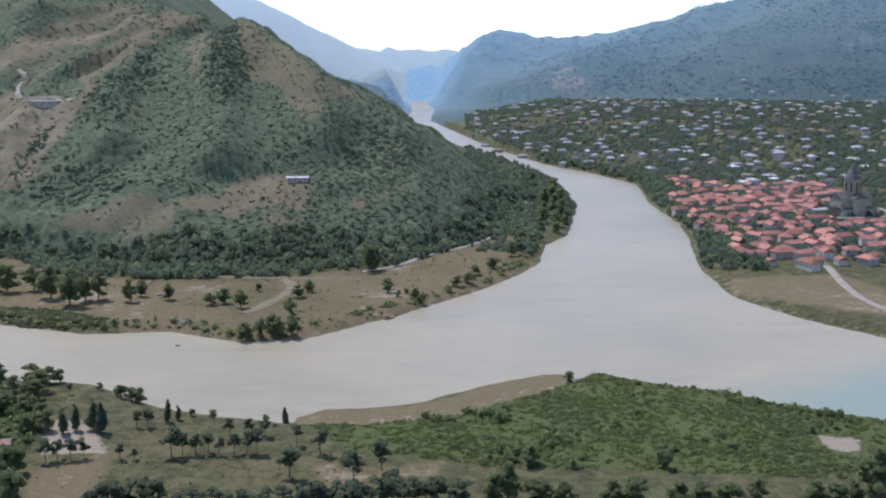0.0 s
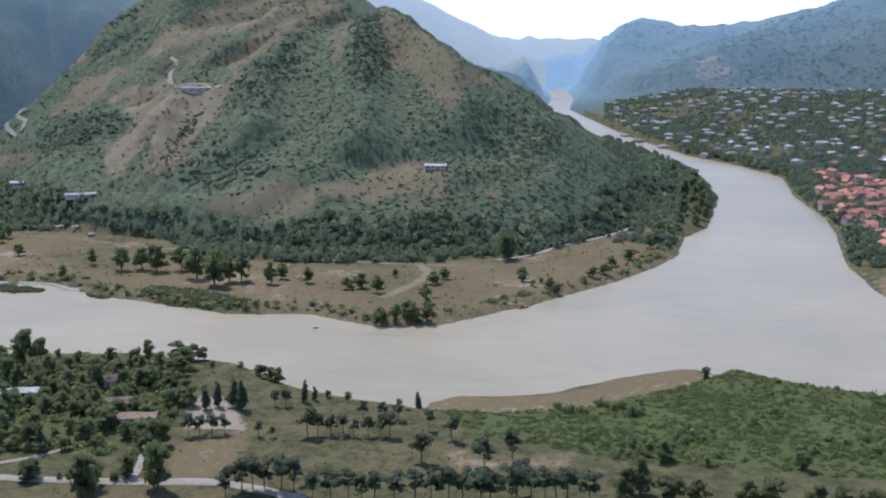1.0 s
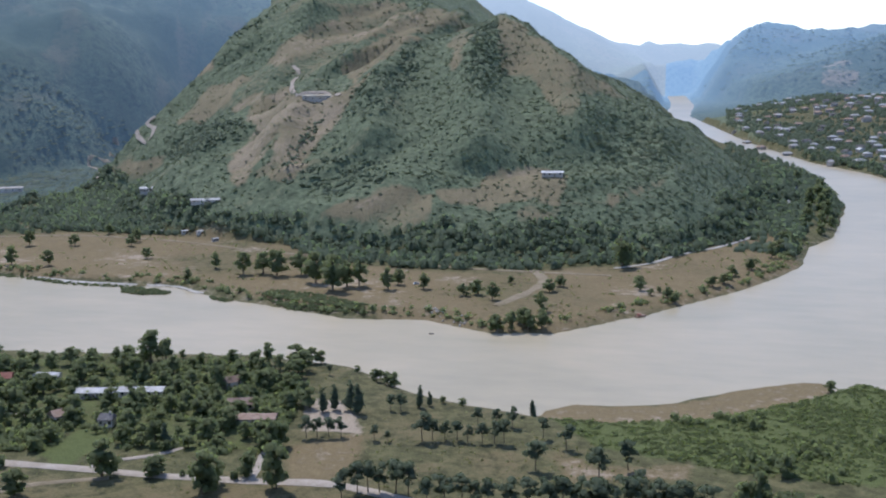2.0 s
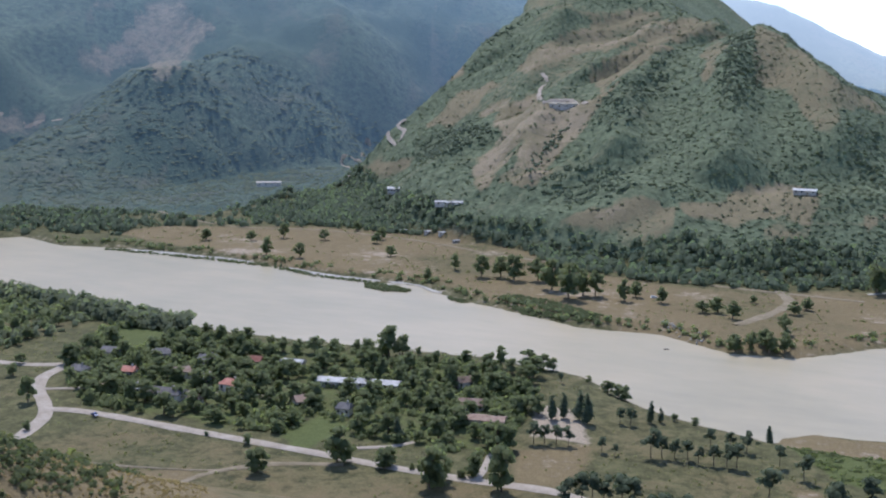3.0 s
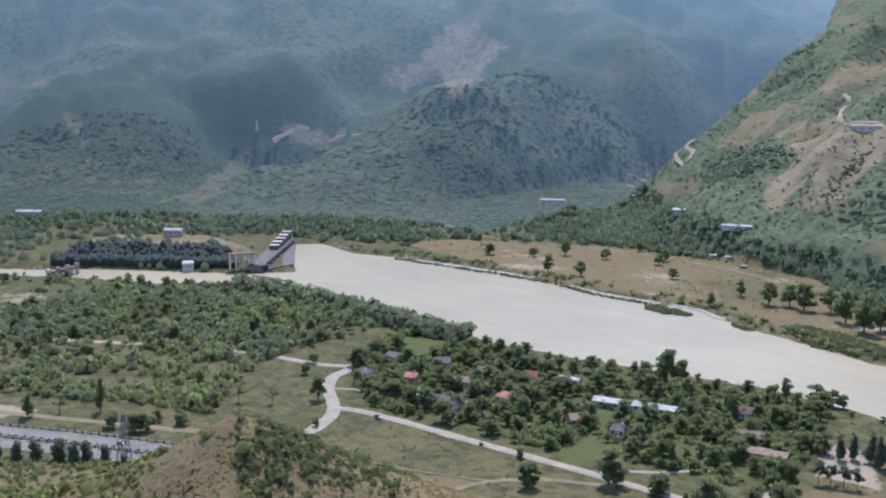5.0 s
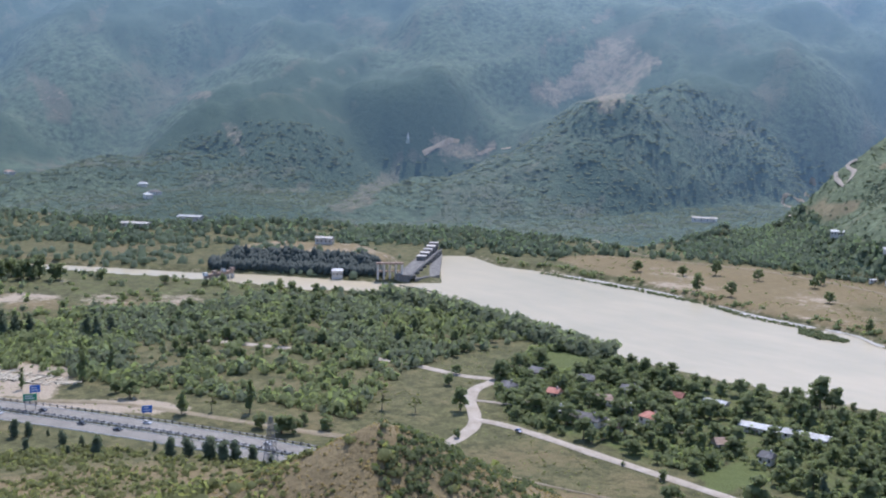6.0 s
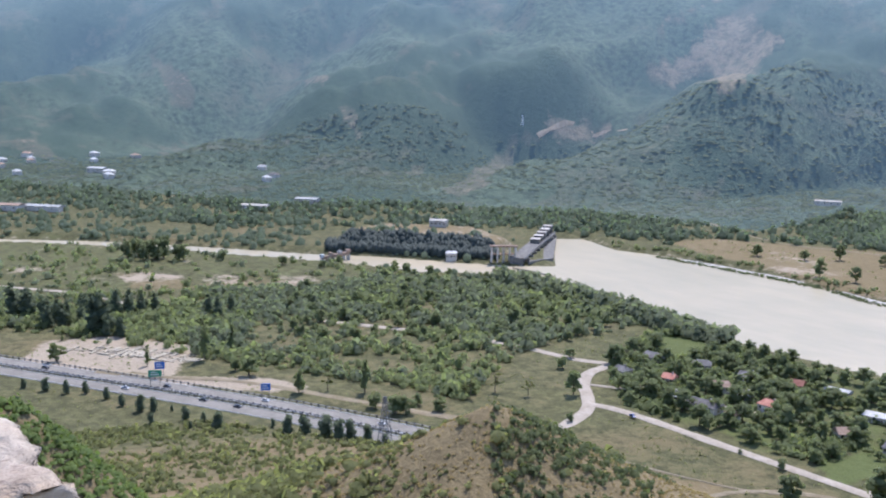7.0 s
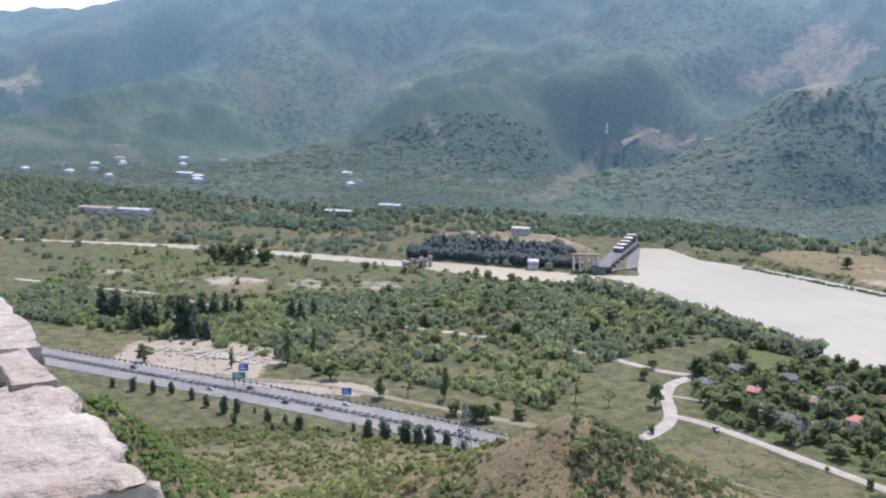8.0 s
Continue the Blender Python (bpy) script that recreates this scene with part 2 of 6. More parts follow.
def step(a, b, v):
    t = np.clip((v - a) / (b - a), 0, 1)
    return t * t * (3 - 2 * t)


def mesh(name, verts, faces, mat=None, smooth=False):
    me = bpy.data.meshes.new(name)
    me.from_pydata(np.asarray(verts).tolist(), [], faces.tolist() if isinstance(faces, np.ndarray) else faces)
    if mat:
        me.materials.append(mat)
    if smooth:
        me.shade_smooth()
    return me


def part(name, bm, mat, parent, label=""):
    """One mesh object under a thing or a part. bm: a bmesh or a ready mesh."""
    if isinstance(bm, bmesh.types.BMesh):
        me = bpy.data.meshes.new(name)
        bm.to_mesh(me)
        bm.free()
        me.materials.append(mat)
    else:
        me = bm
    ob = new(name, me)
    ob.parent = parent
    return tagged(ob, label)


# ---- the shape of the land ----
FAR_SHORE = [(-775, 736), (-710, 716), (-657, 731), (-553, 734), (-429, 712), (-362, 712), (-307, 680), (-255, 660), (-213, 644), (-164, 650), (-119, 626), (-81, 633), (-30, 690), (31, 776), (74, 861), (89, 953), (115, 1014), (147, 1206), (146, 1420), (115, 1661), (30, 2000), (-90, 2750), (-92, 3300), (-120, 3900)]
TOWN_SHORE = [(-60, 3910), (-25, 3300), (-30, 2750), (80, 2000), (150, 1678), (214, 1520), (247, 1401), (230, 1229), (231, 1083), (224, 998), (198, 838), (200, 748), (221, 690), (260, 635), (420, 520), (900, 330), (1500, 300)]
NEAR_SHORE = [(1500, 150), (860, 210), (420, 370), (200, 485), (164, 504), (143, 524), (99, 545), (79, 563), (62, 542), (32, 515), (4, 493), (-36, 479), (-64, 480), (-102, 491), (-140, 509), (-177, 542), (-243, 552), (-291, 543), (-363, 535), (-446, 533), (-525, 544), (-595, 548), (-640, 541)]
CANAL = [(-664, 552), (-711, 505), (-777, 472), (-830, 441), (-898, 393), (-1000, 310), (-1110, 185), (-1500, -100), (-1530, -70), (-1115, 212), (-1004, 342), (-912, 420), (-836, 476), (-806, 508), (-745, 550), (-697, 584), (-681, 616), (-788, 711)]
RIVER = FAR_SHORE + TOWN_SHORE + NEAR_SHORE + CANAL


HIGHWAY = [(-900, -30), (-760, 62), (-640, 128), (-553, 178), (-505, 206), (-445, 238), (-390, 263), (-330, 284), (-270, 294), (-200, 300), (-100, 300), (60, 285), (300, 220)]
BAR = [(67, 561), (52, 560), (33, 547), (13, 533), (-9, 513), (-38, 502), (-54, 502), (-68, 489), (-63, 474), (-36, 474), (4, 488), (31, 510), (62, 538)]
DAM_ISLE = [(-708, 594), (-745, 562), (-806, 520), (-836, 490), (-888, 520), (-905, 590), (-830, 660), (-745, 640)]
ISLETS = [[(-399, 701), (-387, 704), (-357, 696), (-354, 686), (-373, 680), (-391, 687)], [(-324, 687), (-303, 678), (-305, 672), (-319, 679)]]
VALLEY = [(-1800, 60), (-1520, 290), (-1300, 430), (-1080, 570), (-1020, 720), (-890, 840), (-760, 880), (-690, 900), (-705, 1050), (-690, 1180), (-640, 1150), (-570, 1000), (-500, 915), (-336, 872), (-253, 838), (-152, 812), (-47, 806), (-36, 845), (28, 950), (58, 1040), (105, 1200), (118, 1400), (90, 1637), (5, 2000), (-110, 2700), (-110, 3300), (-145, 3960), (-40, 3970), (0, 3300), (90, 2900), (330, 2700), (900, 2500), (2500, 2200), (2500, -2000), (-1800, -2000)]


def polar(az, d, el):
    """A point at azimuth az (degrees to the left), d metres off, at elevation el from the eye."""
    a = radians(az)
    return (-math.sin(a) * d, math.cos(a) * d, EYE + math.tan(radians(el)) * d)


CONE = [polar(-4.2, 1330, -6.6), polar(-2.8, 1360, -5.9), polar(-1.3, 1390, -5.0), polar(-0.5, 1400, -4.4), polar(0.9, 1400, -3.6), polar(2.4, 1400, -2.8), polar(5.3, 1380, -1.6), polar(7.1, 1365, -0.6), polar(8.1, 1360, -0.2), polar(9.4, 1350, 1.3), polar(10.0, 1350, 1.75), polar(11.2, 1420, 1.35), polar(12.2, 1470, 1.8), polar(13.8, 1550, 2.1), polar(16.5, 1680, 3.5)]
PEAK = polar(9.9, 1350, 1.9)
TAIL = [polar(16.5, 1680, 3.5), polar(18, 1850, 5.0), polar(18.5, 2300, 7.5)]
FLANK = [polar(31.4, 1350, -7.0), polar(29.5, 1400, -5.8), polar(27.5, 1450, -4.4), polar(25.2, 1520, -2.1), polar(23.8, 1600, -0.5), polar(21.8, 1700, 1.2), polar(20.4, 1820, 3.2), polar(19, 1980, 5.0)]
SPUR = [polar(19.5, 1010, -7.2), polar(18.0, 1180, -3.6), polar(15.5, 1400, 0.6), polar(13.8, 1550, 2.2)]
SPUR_B = [polar(25.5, 1060, -7.9), polar(22.5, 1250, -3.2), polar(20.5, 1450, 0.4), polar(18, 1650, 3.4)]
MASSIF = [polar(30, 3000, 7.5), polar(36, 2700, 7.0), polar(45, 2700, 6.4), polar(56, 2800, 5.6), polar(66, 2900, 4.6), polar(72.9, 3000, 3.6), polar(76, 3100, 2.9), polar(79.5, 3200, 2.5), polar(95, 3300, 2.0)]
RIB_A = [polar(53.7, 1290, -6.9), polar(51.7, 1400, -5.2), polar(49.5, 1520, -3.5), polar(44.5, 1560, -3.3), polar(41, 1750, -1.6), polar(38.5, 2100, 1.2), polar(37, 2700, 6.0)]
RIB_B = [polar(69.5, 1450, -5.4), polar(66.2, 1650, -3.8), polar(63.3, 1850, -2.5), polar(61.5, 2050, -1.5), polar(57, 2500, 2.2), polar(56, 2800, 5.0)]
RIB_C = [polar(86, 1900, -3.5), polar(79.6, 2050, -1.8), polar(74.4, 2200, -0.6), polar(71.7, 2300, 0.2), polar(68.9, 2450, 0.6), polar(64, 2800, 3.5)]
RIGHT = [polar(1.3, 4150, -1.1), polar(0.9, 4100, -0.7), polar(-0.7, 3850, 0.5), polar(-2.9, 3650, 1.2), polar(-4.4, 3600, 0.8), polar(-6.1, 3600, 0.9), polar(-8.9, 3700, 1.1), polar(-12.5, 3600, 2.1), polar(-15.1, 3500, 2.6), polar(-22, 3400, 3.8), polar(-35, 3000, 5)]
RIGHT_SPUR = [polar(-6.5, 2450, -3.0), polar(-7.5, 2800, -1.0), polar(-8.5, 3300, 0.6)]
FAR_LEFT = [polar(16, 4300, 3.6), polar(9.4, 4300, 2.7), polar(8.6, 4300, 2.3), polar(6.4, 4350, 1.1), polar(4.1, 4400, 0.35), polar(2, 4500, 0.2), polar(-4, 4600, 0.2)]
GORGE = [polar(33, 1400, 0)[:2], polar(29.5, 1600, 0)[:2], polar(26.5, 1760, 0)[:2], polar(23.5, 1980, 0)[:2]]
FOLDS = [  # hollows behind the mountain's spurs
    [polar(69.5, 1720, 0)[:2], polar(66.2, 1930, 0)[:2], polar(63.3, 2130, 0)[:2], polar(61, 2330, 0)[:2]],
    [polar(54.5, 1530, 0)[:2], polar(51.7, 1640, 0)[:2], polar(49.5, 1750, 0)[:2], polar(44.5, 1800, 0)[:2], polar(41, 2000, 0)[:2]],
    [polar(86, 2150, 0)[:2], polar(79.6, 2300, 0)[:2], polar(74.4, 2450, 0)[:2], polar(71.7, 2550, 0)[:2]]]
RIBS = [  # spurs that run down the hill: plan line, width, height
    ([(-234, 1330), (-238, 1200), (-220, 1080), (-195, 985)], 27, 21), ([(-225, 1325), (-165, 1230), (-130, 1130), (-110, 1040)], 27, 18),
    ([(-310, 1440), (-335, 1300), (-335, 1150), (-305, 1010)], 22, 17), ([(-380, 1400), (-430, 1200), (-410, 1040), (-380, 960)], 20, 15),
    ([(-520, 1450), (-560, 1250), (-520, 1080)], 18, 14), ([(-80, 1270), (-45, 1200), (-15, 1110)], 22, 8)]
GREEN_BANK = [polar(80, 80, -16.0), polar(75.3, 86, -16.3), polar(72.2, 90, -20.0), polar(69.3, 93, -22.3), polar(66, 97, -25)]
KNOB_NEAR = [polar(51.2, 164, -18.4), polar(51.8, 150, -21.4), polar(52.3, 130, -26.5)]
KNOB = [polar(51.0, 166, -17.9), polar(50.2, 172, -17.9), polar(50.7, 215, -22), polar(50.5, 265, -27)]

KNOB_SIDES = [polar(64, 176, -22.7), polar(59, 174, -21.0), polar(56.1, 172, -20.0), polar(54.4, 170, -19.2), polar(52.9, 168, -18.5), polar(51.7, 167, -17.95), polar(50.6, 167, -17.8), polar(49.7, 168, -18.0), polar(49, 170, -18.5), polar(48, 173, -19.5), polar(46.8, 178, -20.5), polar(45, 186, -21.1), polar(42.5, 198, -22.0), polar(40, 212, -22.8)]


def height(x, y):
    x, y = np.asarray(x, float), np.asarray(y, float)
    d = np.hypot(x, y)
    az = np.degrees(np.arctan2(-x, y))
    rough = fbm(x, y, 160, 5, 5) - 0.5
    gully = 1 - np.abs(2 * fbm(x, y, 130, 9, 4) - 1)
    # valley floor, the town's gentle slope, the banks
    z = 3.0 + 0.8 * (fbm(x, y, 60, 3, 2) - 0.5) * step(350, 700, d)
    z = z + 46 * step(1450, 2500, y) * step(60, 420, x + 0.05 * y) + 3 * step(180, 300, x) * step(700, 900, y)
    z = z + 14 * step(1000, 1500, d) * step(50, 60, az)
    # hills
    hills = crest(CONE, x, y, 0.40)
    for ridge, k in ((FLANK, 0.85), (TAIL, 0.7), (SPUR, 0.42), (SPUR_B, 0.46)):
        hills = smax(hills, crest(ridge, x, y, k), 9)
    side = np.interp(x, [-300, -250, -196, -170, -127, -101, -59, -35, -10, 11, 33, 68, 95, 125], [900, 300, 180, 156, 132, 122, 98, 81, 74, 58, 40, 22, 20, 0])
    side = side - 0.45 * np.clip(y - 1400, 0, 1e4)
    hills = np.where(y > 1120, np.minimum(hills, side), hills)
    side = np.interp(az, [20, 21.8, 23.8, 25.2, 27.5, 29.5, 31.2, 34], [900, 226, 170, 132, 76, 40, 8, -20])
    side = side - 0.5 * np.clip(d - np.interp(az, [21.8, 25.2, 31.2], [1700, 1520, 1350]), 0, 1e4)
    hills = np.where((d > 1300) & (az > 20) & (az < 60), np.minimum(hills, side), hills)
    mount = crest(MASSIF, x, y, 0.35)
    for ridge, k in ((RIB_A, 0.36), (RIB_B, 0.33), (RIB_C, 0.32)):
        mount = smax(mount, crest(ridge, x, y, k), 14)
    far = smax(smax(crest(RIGHT, x, y, 0.34), crest(RIGHT_SPUR, x, y, 0.25), 15), crest(FAR_LEFT, x, y, 0.5), 15)
    out = signed(VALLEY, x, y) + 30 * (fbm(x, y, 70, 15, 3) - 0.5)
    lid = 3 + np.where(y > 2300, 1.9 - 1.4 * step(-40, 420, x), 0.75) * np.clip(out, -40, 1e5) + np.where(out < -40, -1e3, 0)
    u, v = 0.62 * x + 0.78 * y, 0.78 * x - 0.62 * y
    strata = 1 - np.abs(2 * fbm(v, u * 0.14, 60, 17, 4) - 1)
    hills = hills + np.clip(hills / 50, 0, 1) * (strata - 0.55) * 26 * (0.3 + 0.7 * step(11, 18, az))
    for rib, w, amp in RIBS:
        hills = hills + amp * np.exp(-(line_dist(rib, x, y) / w) ** 2) * step(25, 150, np.hypot(x - PEAK[0], y - PEAK[1]))
    ledge = step(2.5, 5, az) * step(16, 12, az) * (d > 850) * (d < 1150)
    hills = hills + ledge * np.exp(-((hills - 56) / 9.0) ** 2) * (56 - hills) * 0.8
    hills = hills + np.clip(hills / 60, 0, 1) * (rough * 24 - gully * 13 + 6)
    calm = 1 - 0.75 * step(66, 72, az) * step(2500, 2750, d)
    mount = mount + np.clip(mount / 80, 0, 1) * (rough * 44 - gully * 30 + 24) * calm
    coarse = 1 - np.abs(2 * fbm(x + 0.35 * y, y, 330, 19, 4) - 1)
    mount = mount + np.clip(mount / 90, 0, 1) * (0.5 - coarse) * 80 * calm
    for fold in FOLDS:
        mount = mount - np.clip(mount / 90, 0, 1) * 85 * np.exp(-(line_dist(fold, x, y) / 115) ** 2)
    mount = mount - 150 * np.exp(-(line_dist(GORGE, x, y) / 130) ** 2)
    far = far + np.clip(far / 80, 0, 1) * (rough * 34 - gully * 20 + 14)
    z = smax(z, np.minimum(smax(hills, smax(mount, far, 6), 6), lid), 1.5)
    # the hill under the eye
    ds = [0, 5, 60, 150, 230, 300, 350, 480, 560, 700]
    steep = np.interp(d, ds, [163.3, 162.6, 118, 50, 10, 3, 2, 2, 2, 2])
    gentle = np.interp(d, ds, [163.3, 162.6, 120, 75, 50, 37, 25, 4, 3, 2])
    own = steep + (gentle - steep) * step(50, 58, az) * step(150, 120, az)
    own = own + (rough * 14 - gully * 5 + 2) * step(40, 120, d) * np.clip((own - 5) / 40, 0, 1)
    behind = 164 - 0.05 * d
    own = np.where(d < 8, own, own + (behind - own) * step(115, 140, np.abs(az)))
    own = smax(own, smax(smax(crest(KNOB, x, y, 0.75), smax(crest(KNOB_SIDES, x, y, 0.55), crest(KNOB_NEAR, x, y, 0.45), 1), 2), crest(GREEN_BANK, x, y, 1.05), 2) + rough * 6 * step(60, 100, d) + 1.2 * (fbm(x, y, 13, 23, 4) - 0.5) * step(60, 90, d) * step(330, 250, d), 2)
    z = smax(z, own, 1.5)
    # the river's bed
    s = signed(RIVER, x, y) + 5 * (fbm(x, y, 25, 21, 3) - 0.5)
    bed = np.interp(s, [-30, -4, 0, 3, 9, 25, 1e5], [-4, -1.2, 0, 1.2, 2.6, 400, 400])
    z = z + (4.0 - z) * step(30, 17, line_dist(HIGHWAY, x, y)) * (d > 250)
    z = np.minimum(z, bed)
    w = fbm(x, y, 18, 27, 3) - 0.5
    z = np.where(d < 700, np.maximum(z, np.clip(-(signed(BAR, x, y) + 5 * w) * 0.09, -1, 0.5)), z)
    bluff = -signed(DAM_ISLE, x, y) + 7 * w
    z = np.where((d > 800) & (d < 1150) & (az > 45) & (az < 66), np.maximum(z, 15 * step(1, 24, bluff) - 0.5), z)
    for isle in ISLETS:
        z = np.maximum(z, np.clip(-(signed(isle, x, y) + 4 * w) * 0.15, -1, 0.6))
    return z


# ---- land cover ----
ROAD_A = [(-330, 300), (-352, 314), (-358, 334), (-368, 356), (-384, 372), (-402, 386), (-416, 404), (-422, 424), (-440, 416), (-480, 408), (-522, 394), (-547, 378), (-600, 345)]
ROAD_B = [(-376, 364), (-356, 370), (-298, 371), (-238, 372), (-199, 372), (-164, 374), (-130, 377), (-95, 366)]
MEADOW = [(-700, 770), (-560, 738), (-430, 716), (-362, 716), (-300, 685), (-213, 648), (-119, 630), (-81, 636), (-30, 695), (31, 780), (74, 865), (60, 1000), (20, 930), (-36, 840), (-118, 800), (-197, 790), (-282, 800), (-336, 865), (-421, 900), (-560, 895), (-690, 830)]
SPIT = [(-64, 476), (-36, 476), (4, 490), (32, 513), (79, 561), (99, 543), (143, 522), (200, 483), (420, 370), (420, 300), (170, 405), (20, 420), (-40, 440)]
PASTURE = [(-345, 300), (-349, 366), (-251, 364), (-164, 370), (-60, 440), (-20, 300), (-250, 260)]
WORN = [(-336, 318), (-308, 317), (-285, 320), (-269, 333), (-262, 318), (-275, 296), (-300, 276), (-330, 296)]
BEACH = [(205, 790), (289, 802), (320, 700), (300, 655), (277, 672), (230, 712), (203, 750)]
RUINS = [(-592, 160), (-640, 184), (-632, 223), (-579, 258), (-552, 240), (-534, 220), (-560, 188)]
PLAIN = [(-1073, 275), (-961, 423), (-788, 494), (-721, 478), (-704, 441), (-695, 388), (-733, 300), (-777, 197)]
GARDEN_A, GARDEN_B = [(-454, 495), (-428, 515), (-406, 493), (-414, 458)], [(-259, 381), (-258, 413), (-241, 405), (-242, 375)]
LOT = [(-541, 205), (-502, 258), (-474, 264), (-478, 247), (-500, 227), (-520, 211)]
PALE_A, PALE_B = [(-827, 292), (-817, 317), (-785, 336), (-743, 313), (-747, 285)], [(-746, 336), (-697, 384), (-722, 393), (-757, 355)]
PLAZA = [(-166, 430), (-174, 474), (-160, 476), (-146, 458), (-138, 433)]
REDFIELD = [(-163, 413), (-138, 430), (-130, 411), (-131, 387), (-148, 374)]
BARE_PATCH = [(-62, 420), (-52, 427), (-37, 414), (-1, 427), (-1, 409), (-57, 396)]
WHITE_PATCH = [(160, 457), (180, 451), (173, 432), (161, 434), (157, 447)]
VILLAGE = [(-422, 422), (-462, 503), (-428, 511), (-351, 515), (-280, 521), (-233, 527), (-193, 508), (-170, 436), (-172, 401), (-224, 395), (-259, 386), (-316, 377), (-365, 378)]
TOWN_RED = [(285, 1411), (345, 1310), (448, 1338), (434, 1080), (341, 842), (276, 812), (239, 849), (236, 904), (238, 1026), (237, 1141)]
SCRUBLAND = [(-400, 300), (-470, 400), (-480, 545), (-640, 538), (-700, 500), (-780, 465), (-1000, 300), (-700, 60), (-600, 150), (-420, 285)]


def land_hit(az, el, start=600.0):
    """Where the line of sight at that azimuth and elevation meets the land."""
    a, k = radians(az), math.tan(radians(el))
    d = np.arange(start, 4200, 4.0)
    x, y = -math.sin(a) * d, math.cos(a) * d
    z = height(x, y)
    hit = np.argmax(z >= EYE + k * d)
    return float(x[hit]), float(y[hit]), float(z[hit])


# Bare and dry stretches of the slopes, outlined by azimuth and elevation from the eye, with how dry and how bare they are
HILL_PATCHES = [
    ([(10.3, 1.8), (9.4, 1.4), (8.2, 0.5), (5.3, -1.6), (3.8, -2.6), (6, -2.3), (6.4, -3.6), (7.3, -3.4), (8.5, -1.5), (10, -1.1)], 0.75, 0.4),
    ([(12.3, 1.2), (11.4, 1.4), (11.8, 0.1), (12.4, -1.2), (12.8, -1.2), (12.8, -0.3)], 0.7, 0.15),
    ([(15.6, 1.3), (13.4, 2.1), (11.5, 1.8), (13.7, 0.6), (15.4, 0.4)], 0.75, 0.3),
    ([(10.7, -6.2), (7.9, -6.1), (6.6, -6.5), (7.1, -8.2), (8.4, -7.7), (10.8, -8.5), (13, -8), (13.6, -7.1), (11.2, -6.9)], 0.9, 0.45),
    ([(15.7, -7.1), (13.6, -7.3), (13.8, -8.6), (14.7, -9.6), (16.4, -9.5), (17, -8.3)], 0.85, 0.4),
    ([(5, -7.2), (1.8, -6.7), (2.5, -7.4), (3.5, -7.6), (4.5, -8.3)], 0.85, 0.35),
    ([(9.1, -7.7), (6.9, -8.2), (7.4, -9.1), (9.6, -8.9)], 0.6, 0.35),
    ([(23.6, -2.9), (22.5, -2.3), (21, -2.1), (17.7, -2.3), (18.3, -3.5), (19.9, -5.2), (20.8, -6.3), (22.5, -6.3), (21.8, -5.2), (21.4, -4.1), (22.9, -5.6), (23.6, -6.7), (24, -6), (22.5, -3.8)], 0.8, 0.6),
    ([(26.5, -1.7), (24.9, -0.4), (23.6, -0.4), (25.4, -1.3)], 0.9, 0.6),
    ([(25.8, -2.6), (25, -1.9), (23.2, -1.4), (23.8, -2.5), (25.4, -3.5), (26.5, -3.6), (26, -2.9)], 0.85, 0.55),
    ([(18.1, -1), (17.1, -0.1), (14.4, 1.6), (14.4, 0.8), (16.3, -0.6), (17.6, -1.9)], 0.9, 0.45),
    ([(29.6, -5.8), (27.1, -4.9), (27.4, -5.5), (29, -6.2)], 0.9, 0.4),
    ([(19.6, 1.3), (14.6, 2.8), (14.4, 1.7), (17.4, 0.4), (20, 0), (21.4, -0.7), (21.8, -0.4)], 0.65, 0.45),
    ([(20.6, -8.5), (18.8, -7.8), (14.2, -6.9), (14.2, -7.7), (15.6, -8.1), (17, -9.4), (18, -8.5)], 0.75, 0.35)]
